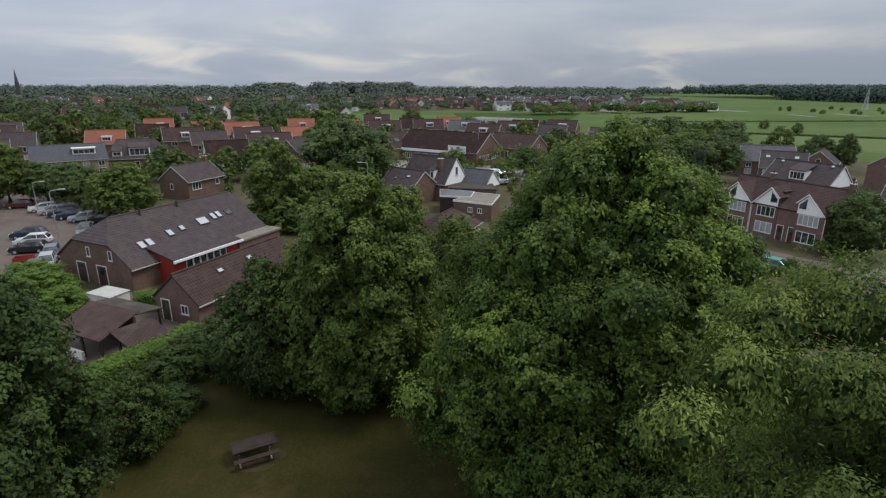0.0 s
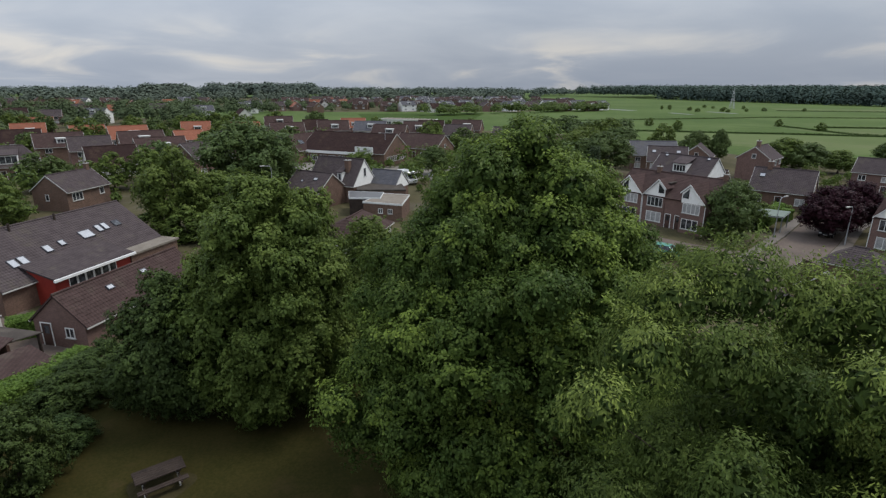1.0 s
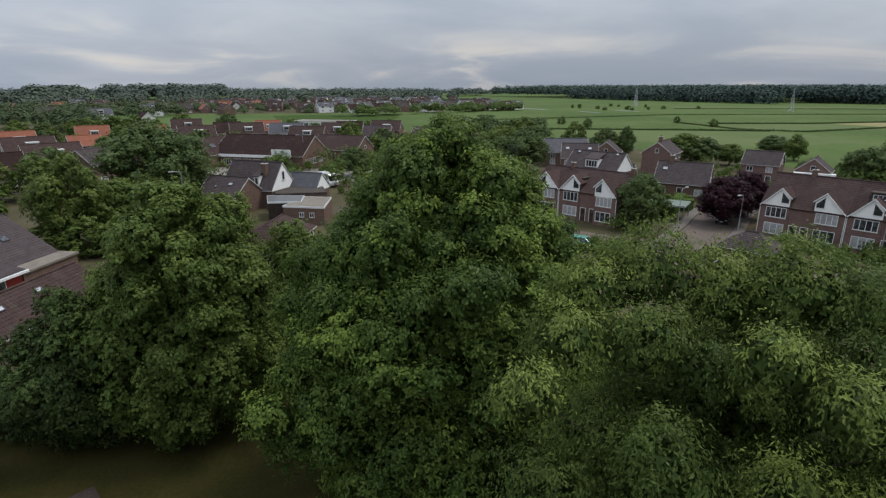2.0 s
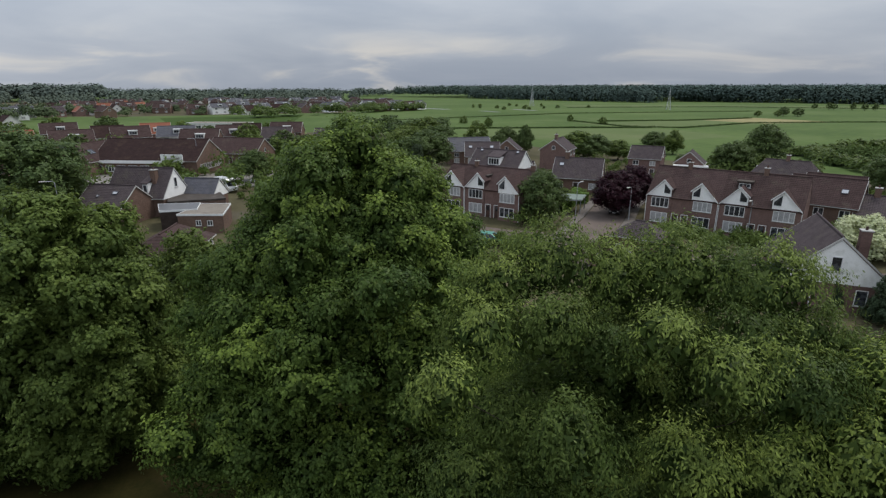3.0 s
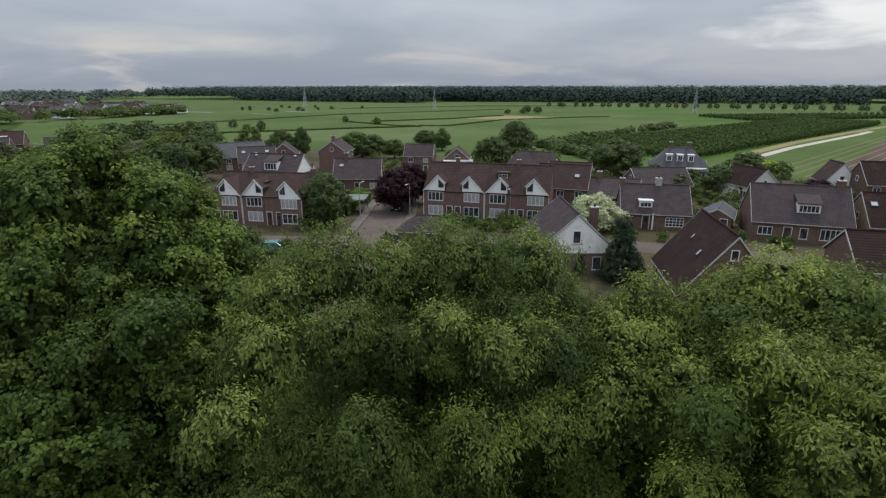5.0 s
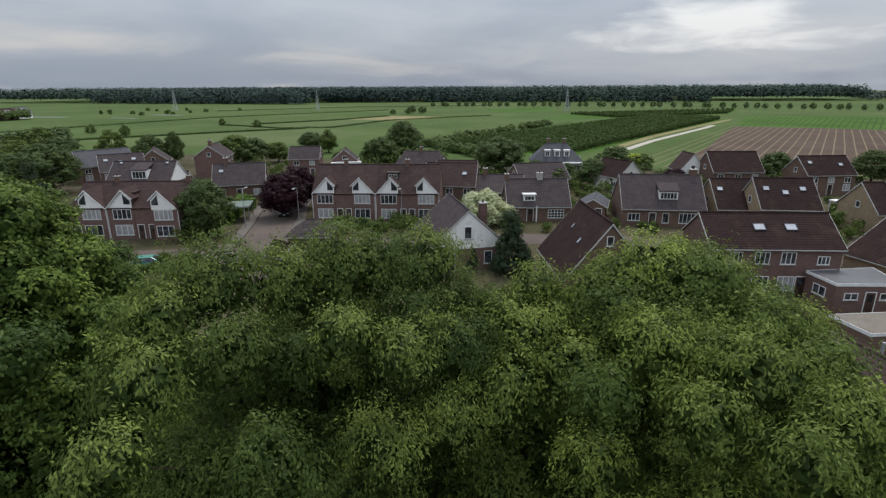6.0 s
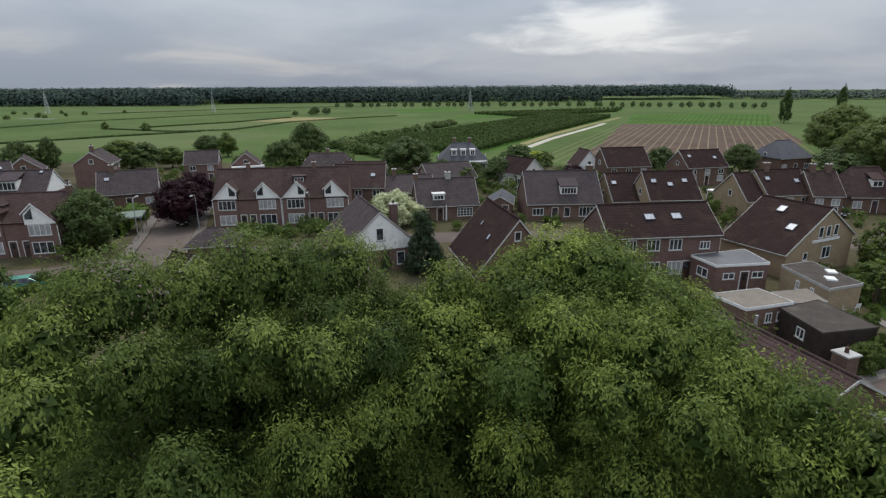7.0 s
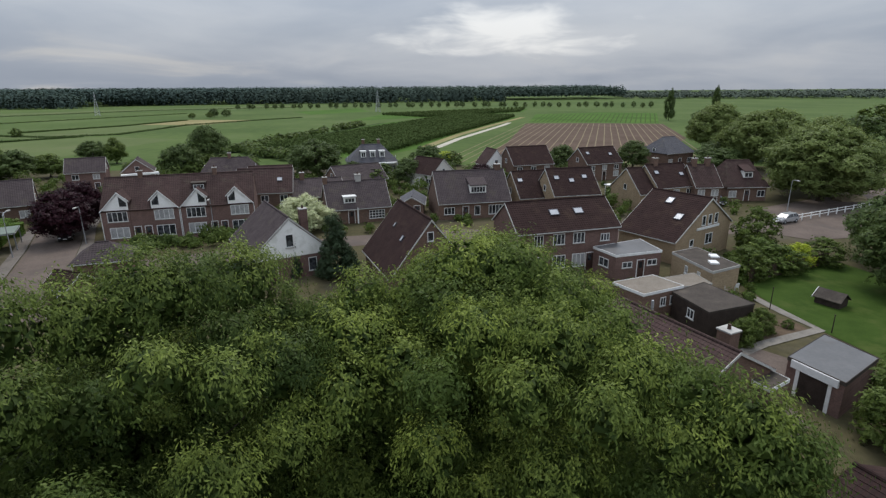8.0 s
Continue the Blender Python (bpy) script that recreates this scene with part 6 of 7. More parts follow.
# ---- far vegetation in single meshes ----


def tree_belt(name, seed, corners, count, height, radius, cards, size, mat, label, category="wood", low=0.05):
    """Many distant trees, each a dome of leaf cards, scattered over a four-cornered area, in one mesh."""
    rng = np.random.default_rng(seed)
    a, b, c, d = (np.array(p, float) for p in corners)
    u, v = rng.random((count, 1)), rng.random((count, 1))
    p = (a * (1 - u) + b * u) * (1 - v) + (d * (1 - u) + c * u) * v
    h = rng.uniform(*height, count)
    r = rng.uniform(*radius, count)
    n = count * cards
    e = unit(rng.normal(size=(n, 3)))
    e[:, 2] = np.abs(e[:, 2]) * 1.0 - 0.35 * (rng.random(n) < 0.4)
    f = rng.random((n, 1)) ** 0.3
    P, H, Rr = np.repeat(p, cards, 0), np.repeat(h, cards), np.repeat(r, cards)
    x = P + e[:, :2] * f * Rr[:, None]
    z = H * low + H * (1 - low) * (0.42 + 0.58 * e[:, 2] * f[:, 0])
    base = np.concatenate([x, z[:, None]], 1)
    nl = unit(e * 0.8 + rng.normal(size=(n, 3)) * 0.25 + [0, 0, 0.55])
    V, F = facing_leaves(rng, base, unit(np.cross(nl, rng.normal(size=(n, 3)))), nl, size, size * 1.1, True)
    return tagged(part(name, fast_mesh(name, V, F, M[mat]), None), label, category, kind="stuff")


def hedge(name, seed, line, width, height, count, size, mat, label, round_top=0.12, category="hedge"):
    """A clipped hedge along a line: leaves over its sides and top."""
    rng = np.random.default_rng(seed)
    P = np.array(line, float)
    seg = np.linalg.norm(np.diff(P, axis=0), axis=1)
    s = rng.random(count) * seg.sum()
    cum = np.concatenate([[0], np.cumsum(seg)])
    k = np.clip(np.searchsorted(cum, s, side="right") - 1, 0, len(seg) - 1)
    f = ((s - cum[k]) / seg[k])[:, None]
    d = (P[k + 1] - P[k]) / seg[k][:, None]
    nrm = np.stack([-d[:, 1], d[:, 0]], -1)
    t = rng.random(count)
    per = width + 2 * height
    q = t * per
    off = np.where(q < height, -width / 2, np.where(q > height + width, width / 2, q - height - width / 2))
    z = np.where(q < height, q, np.where(q > height + width, per - q, height)) + rng.normal(size=count) * round_top * 0.5
    off = off + rng.normal(size=count) * round_top
    xy = P[k] * (1 - f) + P[k + 1] * f + nrm * off[:, None]
    base = np.concatenate([xy, np.maximum(z, 0.05)[:, None]], 1)
    face = np.where((q < height)[:, None], np.concatenate([-nrm, np.zeros((count, 1))], 1), np.where((q > height + width)[:, None], np.concatenate([nrm, np.zeros((count, 1))], 1), np.array([[0, 0, 1.0]])))
    nl = unit(face + rng.normal(size=(count, 3)) * 0.45 + [0, 0, 0.2])
    V, F = facing_leaves(rng, base, unit(np.cross(nl, rng.normal(size=(count, 3)))), nl, size, size * 0.85, True)
    return tagged(part(name, fast_mesh(name, V, F, M[mat]), None), label, category, kind="stuff")


tree_belt("far_forest", 61, [(480, 1150), (610, 640), (1000, 640), (900, 1250)], 2000, (22, 26), (6, 11), 54, 2.8, "leaf_far_haze", "dark green forest along the horizon")
tree_belt("far_forest", 611, [(570, 700), (820, 330), (1000, 400), (800, 800)], 2000, (22, 25.5), (5, 9), 54, 2.6, "leaf_far_haze", "dark poplar forest at the meadow's end")
tree_belt("far_forest", 612, [(820, 330), (1020, -190), (1200, -150), (1000, 400)], 1800, (21, 26), (6, 10), 52, 2.7, "leaf_far_haze", "dark green forest beyond the fields")
tree_belt("forest_edge", 613, [(530, 900), (596, 520), (616, 524), (552, 904)], 170, (17, 23), (5, 8), 90, 2.6, "leaf_far_haze", "dark edge of the forest by the meadow", low=-0.25)
tree_belt("forest_edge", 614, [(690, 560), (770, 369), (786, 376), (706, 566)], 130, (17, 24), (5, 8), 90, 2.6, "leaf_far_haze", "dark edge of the forest by the meadow", low=-0.25)
tree_belt("forest_edge", 615, [(770, 369), (856, 23), (872, 27), (786, 373)], 170, (17, 24), (5, 9), 90, 2.8, "leaf_far_haze", "dark edge of the forest beyond the fields", low=-0.25)
tree_belt("far_wood", 63, [(-1300, 900), (520, 1150), (560, 1500), (-1300, 1400)], 900, (14, 21), (8, 15), 80, 3.2, "leaf_hill_haze", "wooded horizon beyond the town")
tree_belt("far_wood", 64, [(1000, -190), (900, -900), (1300, -1000), (1300, -190)], 600, (8, 15), (7, 14), 80, 3.4, "leaf_hill_haze", "wooded horizon beyond the fields")
tree_belt("far_wood", 65, [(-230, 980), (-60, 1010), (-60, 1080), (-230, 1060)], 130, (22, 28), (12, 18), 140, 3.8, "leaf_hill_haze", "wooded hill on the horizon")
tree_belt("far_wood", 651, [(-330, 960), (-270, 980), (-280, 1060), (-340, 1040)], 70, (20, 26), (12, 18), 140, 3.8, "leaf_hill_haze", "wooded hill on the horizon")
tree_belt("field_wood", 66, [(60, 395), (235, 465), (228, 485), (50, 415)], 50, (6, 10), (4.5, 7.5), 260, 1.3, "leaf_mid", "belt of trees along the far meadow")
tree_belt("meadow_hedge", 67, [(88, 206), (124, 224), (123, 228), (86, 211)], 28, (6.5, 8.5), (2.0, 2.8), 300, 0.8, "leaf_dark", "dense tall hedge by the meadow", "hedge", 0.0)
tree_belt("orchard_edge", 68, [(150, 60), (178, 100), (182, 97), (154, 57)], 40, (2.2, 4.2), (1.6, 2.6), 120, 0.8, "leaf_mid", "leafy orchard edge", "hedge", 0.0)
tree_belt("orchard_edge", 681, [(178, 101), (320, 94), (320, 90), (180, 97)], 60, (2.0, 4.0), (1.8, 2.8), 90, 1.0, "leaf_mid", "leafy orchard edge", "hedge", 0.0)
tree_belt("garden_shrubbery", 682, [(116, 20), (150, -28), (158, -20), (126, 30)], 40, (2.0, 4.5), (1.4, 2.6), 140, 0.7, "leaf_mid", "mixed garden shrubs behind the houses", "shrubs", 0.0)
tree_belt("garden_shrubbery", 683, [(112, 100), (138, 70), (144, 78), (120, 108)], 36, (2.0, 5.0), (1.6, 2.8), 140, 0.7, "leaf_mid", "mixed garden shrubs at the village edge", "shrubs", 0.0)
hedge("street_hedge", 69, [(70, 74), (66, 80)], 1.4, 1.9, 9000, 0.25, "leaf_hedge", "clipped garden hedge beside the street")
hedge("park_hedge", 70, [(-25.4, 31.5), (-22.6, 36.0), (-20.2, 40.6)], 1.8, 2.0, 44000, 0.16, "leaf_hedge", "clipped bright green hedge along the yard")
hedge("yard_hedge", 71, [(-29.5, 47.5), (-26.5, 49.0), (-24.0, 48.0)], 1.5, 1.7, 22000, 0.17, "leaf_hedge", "green hedge beside the farmhouse")
hedge("front_hedge", 72, [(59, 69.0), (66, 74), (72, 79)], 1.3, 2.0, 20000, 0.22, "leaf_hedge", "clipped garden hedge along the pavement", 0.08)
tree_belt("terrace_shrubs", 73, [(66.0, 53.0), (73.5, 39.5), (72, 39), (64.5, 52)], 40, (0.8, 1.9), (0.6, 1.2), 130, 0.35, "leaf_mid", "low shrubs in the terrace's front gardens", "shrubs", 0.0)
hedge("roadside_hedge", 74, [(128, -82), (140, -95), (155, -105)], 2.5, 2.8, 14000, 0.45, "leaf_dark", "dark clipped hedge by the junction")


def orchard(name, seed, a, b, c, d, rows, per, h, size, cards, mat, label):
    """Rows of small fruit trees between the sides a-b and d-c, in one mesh."""
    rng = np.random.default_rng(seed)
    a, b, c, d = (np.array(p, float) for p in (a, b, c, d))
    i, j = np.meshgrid(np.arange(rows), np.arange(per), indexing="ij")
    t, s = ((i.ravel() + 0.5) / rows)[:, None], ((j.ravel() + 0.5) / per)[:, None]
    p = (a * (1 - s) + b * s) * (1 - t) + (d * (1 - s) + c * s) * t
    p = np.repeat(p, cards, 0)
    n = len(p)
    off = unit(rng.normal(size=(n, 3))) * (rng.random((n, 1)) ** 0.4) * [h * 0.55, h * 0.55, h * 0.5]
    base = np.concatenate([p, np.full((n, 1), h * 0.55)], 1) + off
    nl = unit(off + rng.normal(size=(n, 3)) * 0.4 + [0, 0, 0.2])
    V, F = facing_leaves(rng, base, unit(np.cross(nl, rng.normal(size=(n, 3)))), nl, size, size * 0.85, True)
    return tagged(part(name, fast_mesh(name, V, F, M[mat]), None), label, "orchard", kind="stuff")


orchard("orchard_rows", 81, (172, 44), (408, 2), (424, 46), (182, 92), 18, 62, 2.8, 0.8, 100, "leaf_orchard", "rows of low dark green orchard trees")
orchard("nursery_rows", 82, (404, 66), (500, -2), (572, -8), (440, 112), 16, 30, 2.4, 1.0, 60, "leaf_orchard", "rows of young nursery trees")


for line, w in (([(237, 268), (229, 219), (246, 195), (314, 202), (372, 180), (403, 163)], 1.6), ([(110, 268), (138, 251), (171, 235), (197, 224), (234, 204)], 1.6), ([(249, 259), (303, 239), (365, 234)], 1.8), ([(130, 330), (300, 350), (470, 300)], 2.0), ([(389, 451), (548, 382), (638, 258)], 4.0)):
    hedge("ditch_growth", int(w * 10) + len(line), line, w, 0.45, 7000, 0.5, "leaf_orchard", "tall dark growth along a meadow ditch", 0.3, "ditch growth")
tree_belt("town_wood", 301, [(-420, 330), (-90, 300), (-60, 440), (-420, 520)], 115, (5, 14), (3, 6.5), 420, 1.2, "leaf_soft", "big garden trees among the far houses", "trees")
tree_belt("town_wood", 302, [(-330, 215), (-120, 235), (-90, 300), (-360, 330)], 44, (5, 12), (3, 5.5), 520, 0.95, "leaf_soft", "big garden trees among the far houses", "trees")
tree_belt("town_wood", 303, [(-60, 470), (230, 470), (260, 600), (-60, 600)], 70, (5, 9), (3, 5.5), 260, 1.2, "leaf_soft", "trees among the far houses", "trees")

# ---- the far town: models copied many times ----
rt = random.Random(77)


def model_house(roof, wall, L, w, ze, zr, dorm):
    ob, F, g = house((0, 0), 0, L, w, w, ze, zr, wall, roof, "small far house", "town_house")
    ob.matrix_basis = pose(0, 0, -80)
    for u in (-L / 4, L / 4):
        window(ob, F["f"], u, 0.9, 1.8, 1.3, 2, net=True, sill=False)
        if ze > 4:
            window(ob, F["f"], u, ze - 1.5, 1.6, 1.2, 2, sill=False)
    if dorm:
        dormer(ob, 0.5, ze + 0.9, 2.6, 1.3, w, ze, zr, roof, 3, True, sill=False)
    window(ob, F["a"], 0, ze + 0.2, 1.2, 1.2, 2, sill=False)
    return ob


MODELS = [
    (model_house("roof_orange", "brick_red", 11, 4.2, 3.2, 7.2, True), "house with orange tiled roof in the town"),
    (model_house("roof_brown", "brick_brown", 12, 4.4, 4.6, 8.2, True), "brick house with brown roof in the town"),
    (model_house("roof_grey", "brick_red", 10, 4.2, 4.6, 8.0, False), "brick house with grey roof in the town"),
    (model_house("roof_dark", "render", 11, 4.4, 3.0, 7.2, False), "pale house with dark roof in the town"),
    (model_house("roof_slate", "white", 12, 4.5, 5.2, 8.4, True), "white house with slate roof in the town"),
]
PLACED = [(0, -105, 170, 20), (0, -92, 214, 28), (0, -60, 232, 15), (0, -40, 226, 20), (0, -118, 228, 25), (0, -140, 205, 30), (1, -60, 172, 28), (1, -48, 150, 28), (2, -34, 168, -30), (3, -56, 140, 30), (2, -68, 158, 28),
          (2, -36, 138, 58), (2, -118, 150, 30), (1, -140, 170, 35), (2, -152, 190, 35), (3, -104, 196, 24), (1, -22, 205, 10), (1, -6, 215, 5), (4, 8, 206, -10), (1, -30, 248, 8), (3, -14, 240, 8), (0, 2, 248, 0), (1, 26, 205, -20),
          (2, 38, 190, -25), (3, 34, 228, -15), (1, 46, 212, -25), (2, 52, 176, -30), (1, 14, 190, -20), (2, -110, 130, 35), (1, -125, 140, 35), (2, -160, 160, 40), (1, -80, 168, 30)]
for k, x, y, a in PLACED:
    FOOTPRINTS.append((x, y, a, 12, 5, 5))
    h = copy_thing(MODELS[k][0], pose(x, y, 0, 0, 0, a))
    h["label"] = MODELS[k][1]
FAR = []
for i in range(275):
    x = rt.uniform(-420, 250) if i < 230 else rt.uniform(-60, 220)
    y = rt.uniform(455, 760) if x > -60 else rt.uniform(260, 700)
    if -240 < x < -110 and 450 < y < 575 or x < -60 and y < 300 and x > -100:
        continue
    if any((x - p) ** 2 + (y - q) ** 2 < 200 for p, q in FAR):
        continue
    FAR.append((x, y))
    k = rt.choice((0, 1, 2, 3, 4, 1, 2)) if x < 0 else rt.choice((1, 2, 3, 4, 1, 3, 4))
    h = copy_thing(MODELS[k][0], pose(x, y, 0, 0, 0, rt.choice((20, 30, -20, 110, 15)) + rt.uniform(-8, 8)))
    h.scale = (1.15, 1.1, 1.0)
    h["label"] = MODELS[k][1]
for m, _ in MODELS:
    for o in (*m.children_recursive, m):
        bpy.data.objects.remove(o)
TOWN_TREES = (S1, S2, S3)
for i in range(230):
    x, y = rt.uniform(-260, 60), rt.uniform(115, 290)
    if x > -10 and y > 260 or (-30 < x < 30 and 110 < y < 185) or x > 60:
        continue
    if any((x - p[1]) ** 2 + (y - p[2]) ** 2 < 90 for p in PLACED) or (x + 79) ** 2 + (y - 140) ** 2 < 300 or (x + 87) ** 2 + (y - 126) ** 2 < 300 or (x + 70) ** 2 + (y - 191) ** 2 < 200 or (x + 50) ** 2 + (y - 105) ** 2 < 150:
        continue
    s = rt.uniform(0.6, 1.15)
    plant(rt.choice(TOWN_TREES), x, y, 8.5 * s, 4.2 * s, "garden tree among the houses", group="town trees")
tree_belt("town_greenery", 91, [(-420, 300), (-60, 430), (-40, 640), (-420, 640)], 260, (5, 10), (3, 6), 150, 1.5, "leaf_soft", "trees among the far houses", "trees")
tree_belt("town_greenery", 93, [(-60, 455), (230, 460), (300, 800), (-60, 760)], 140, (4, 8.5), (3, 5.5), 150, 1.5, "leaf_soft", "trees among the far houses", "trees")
tree_belt("town_greenery", 92, [(-600, 620), (200, 780), (330, 900), (-700, 900)], 320, (8, 16), (5, 10), 110, 2.6, "leaf_hill_haze", "trees among the far houses", "trees")
for v in VARIANTS.values():
    for o in (*v.children_recursive, v):
        bpy.data.objects.remove(o)

# ---- smaller things ----


def picnic_table(x, y, ang):
    ob = thing("picnic_table", pose(x, y, 0.05, 0, 0, ang) @ Matrix.Scale(1.3, 4), "dark weathered wooden picnic table with side benches", "table")
    for k in range(6):
        part("plank", box(-0.95, -0.45 + k * 0.151, 0.70, 0.95, -0.308 + k * 0.151, 0.745, bevel=0.006), M["dark_wood"], ob)
    for s in (-0.66, 0.66):
        for d in (-1, 1):
            part("leg", prism([(d * 0.42, 0), (d * 0.54, 0), (d * 0.10, 0.66), (-d * 0.02, 0.66)], "x", s + d * 0.03 - 0.028, s + d * 0.03 + 0.028), M["concrete"], ob, "pale weathered leg")
        part("crosspiece", box(s - 0.09, -0.42, 0.62, s + 0.09, 0.42, 0.70), M["dark_wood"], ob)
        part("seat_beam", box(s - 0.04, -0.86, 0.36, s + 0.04, 0.86, 0.43), M["dark_wood"], ob)
    for d in (-0.82, -0.68, 0.53, 0.67):
        part("seat_plank", box(-0.95, d, 0.43, 0.95, d + 0.13, 0.47, bevel=0.005), M["dark_wood"], ob)


picnic_table(-11.0, 26.6, 28)


def car(x, y, ang, colour, label, tall=1.0):
    """A hatchback: body, cabin with glass, four wheels with rims, lights."""
    ob = thing("car", pose(x, y, 0.07, 0, 0, ang), label, "car", "parked cars")
    P = CAR_PAINT[colour]
    bm = prism([(-2.1, 0.32), (-2.15, 0.62), (-2.0, 0.86), (-0.9, 0.98), (1.75, 0.98), (2.1, 0.88), (2.15, 0.5), (2.0, 0.3)], "y", -0.86, 0.86)
    bmesh.ops.bevel(bm, geom=bm.edges[:], offset=0.07, segments=2, affect="EDGES")
    part("body", bm, P, ob)
    bm = bmesh.new()
    lo = [(-1.15, 0.97), (1.95, 0.97)]
    zt = 1.46 * tall
    a = [bm.verts.new(p) for p in ((-1.15, -0.8, 0.96), (1.95, -0.8, 0.96), (1.95, 0.8, 0.96), (-1.15, 0.8, 0.96))]
    b = [bm.verts.new(p) for p in ((-0.35, -0.64, zt), (1.5, -0.64, zt), (1.5, 0.64, zt), (-0.35, 0.64, zt))]
    bm.faces.new(b)
    for i in range(4):
        bm.faces.new((a[i], a[(i + 1) % 4], b[(i + 1) % 4], b[i]))
    part("glazing", bm, M["glass"], ob, "dark car windows")
    bm = box(-0.42, -0.66, zt - 0.02, 1.58, 0.66, zt + 0.05, bevel=0.03)
    for px_, qx in ((-0.35, -1.15), (0.62, 0.62), (1.5, 1.95)):
        for s in (-1, 1):
            tube(bm, [(px_, s * 0.64, zt), (qx, s * 0.81, 0.96)], [0.045, 0.045], 5)
    part("roof", bm, P, ob)
    for wx in (-1.35, 1.35):
        for s in (-1, 1):
            bm = bmesh.new()
            tube(bm, [(wx, s * 0.70, 0.32), (wx, s * 0.89, 0.32)], [0.32, 0.32], 14)
            w = part("wheel", bm, M["rubber"], ob)
            bm = bmesh.new()
            tube(bm, [(wx, s * 0.885, 0.32), (wx, s * 0.90, 0.32)], [0.2, 0.17], 10)
            part("rim", bm, M["metal"], w)
    for s in (-1, 1):
        part("headlight", box(-2.14, s * 0.62 - 0.16, 0.64, -2.02, s * 0.62 + 0.16, 0.78), M["frame"], ob)
        part("tail_light", box(2.04, s * 0.66 - 0.12, 0.66, 2.15, s * 0.66 + 0.12, 0.84), M["red_panel"], ob)
    part("number_plate", box(-2.19, -0.25, 0.42, -2.14, 0.25, 0.53), M["frame"], ob)
    return ob


CARS = [(-55.5, 69.8, 20, "white"), (-53.4, 66.2, 15, "black"), (-49.0, 64.0, 120, "grey"), (-52.0, 75.2, 115, "grey"), (-57.0, 82.8, 30, "silver"), (-53.6, 82.0, 30, "black"), (-60.2, 84.5, 35, "blue"), (-62.6, 86.0, 35, "blue"),
        (-65.2, 87.6, 35, "silver"), (-68.2, 89.5, 35, "white"), (-74.0, 92.0, 20, "red"), (-80.0, 90.0, 20, "black"), (-47.2, 60.6, 120, "silver"), (-58.5, 73.0, 20, "blue"), (-46.5, 57.8, 120, "black")]
NAMES = {"white": "parked white hatchback", "black": "parked black hatchback", "grey": "parked dark grey hatchback", "silver": "parked silver hatchback", "blue": "parked dark blue hatchback", "red": "parked dark red hatchback", "green": "parked mint-green hatchback"}
for x, y, a, c in CARS:
    car(x, y, a, c, NAMES[c] + " on the paved car park")
car(68.6, 65.6, 38, "black", "black car parked under the copper beeches")
car(39.5, 60.2, 130, "green", "mint-green car parked before the terrace")
car(90.6, -43.2, -58, "silver", "silver car parked at the junction")
car(104.0, -37.0, 15, "black", "black car parked beside a house", 1.15)
car(20.0, 128.0, 60, "silver", "silver car on the forecourt")
car(16.0, 140.0, 30, "black", "black car on the forecourt")


def van(x, y, ang):
    ob = thing("camper_van", pose(x, y, 0.06, 0, 0, ang), "white camper van parked beside the garages", "van")
    bm = prism([(-2.7, 0.4), (-2.8, 1.0), (-2.1, 1.3), (-1.5, 2.2), (-2.2, 2.5), (-1.9, 2.85), (2.8, 2.85), (2.9, 0.4)], "y", -1.05, 1.05)
    bmesh.ops.bevel(bm, geom=bm.edges[:], offset=0.08, segments=2, affect="EDGES")
    part("body", bm, CAR_PAINT["white"], ob)
    part("windscreen", prism([(-2.1, 1.33), (-1.55, 2.15), (-1.6, 2.18), (-2.15, 1.36)], "y", -0.85, 0.85), M["glass"], ob)
    for s in (-1, 1):
        part("side_window", box(-0.4, s * 1.05 - 0.02, 1.5, 1.4, s * 1.05 + 0.02, 2.2), M["glass"], ob)
        for wx in (-1.8, 1.7):
            bm = bmesh.new()
            tube(bm, [(wx, s * 0.85, 0.36), (wx, s * 1.06, 0.36)], [0.36, 0.36], 14)
            part("wheel", bm, M["rubber"], ob)


van(12.3, 119.0, 115)

ob = thing("trailer", pose(-50.6, 61.5, 0.06, 0, 0, 25), "small open red trailer beside the parked cars", "trailer")
part("body", box(-1.0, -0.65, 0.42, 1.0, 0.65, 0.50, bevel=0.02), M["dark_wood"], ob)
for y0, y1 in ((-0.65, -0.60), (0.60, 0.65)):
    part("side_board", box(-1.0, y0, 0.50, 1.0, y1, 0.95), M["red_panel"], ob)
for x0, x1 in ((-1.0, -0.95), (0.95, 1.0)):
    part("end_board", box(x0, -0.60, 0.50, x1, 0.60, 0.95), M["red_panel"], ob)
for s in (-1, 1):
    bm = bmesh.new()
    tube(bm, [(0, s * 0.68, 0.30), (0, s * 0.84, 0.30)], [0.30, 0.30], 14)
    part("wheel", bm, M["rubber"], ob)
bm = bmesh.new()
tube(bm, [(1.0, 0, 0.44), (2.1, 0, 0.42)], [0.04, 0.035], 6)
part("drawbar", bm, M["metal"], ob)


def street_lamp(x, y, h, ang, label="tall grey street lamp with a short arm"):
    ob = thing("street_lamp", pose(x, y, 0.05, 0, 0, ang), label, "street lamp", "street lamps")
    bm = bmesh.new()
    tube(bm, [(0, 0, 0), (0, 0, 1.2), (0, 0, h - 0.3), (0.25, 0, h)], [0.10, 0.09, 0.055, 0.05], 8)
    part("pole", bm, M["metal"], ob)
    bm = bmesh.new()
    tube(bm, [(0.2, 0, h - 0.02), (1.1, 0, h + 0.06)], [0.045, 0.04], 6)
    part("arm", bm, M["metal"], ob)
    part("lamp_head", box(1.0, -0.14, h - 0.02, 1.75, 0.14, h + 0.14, bevel=0.03), M["concrete"], ob, "pale lamp head")


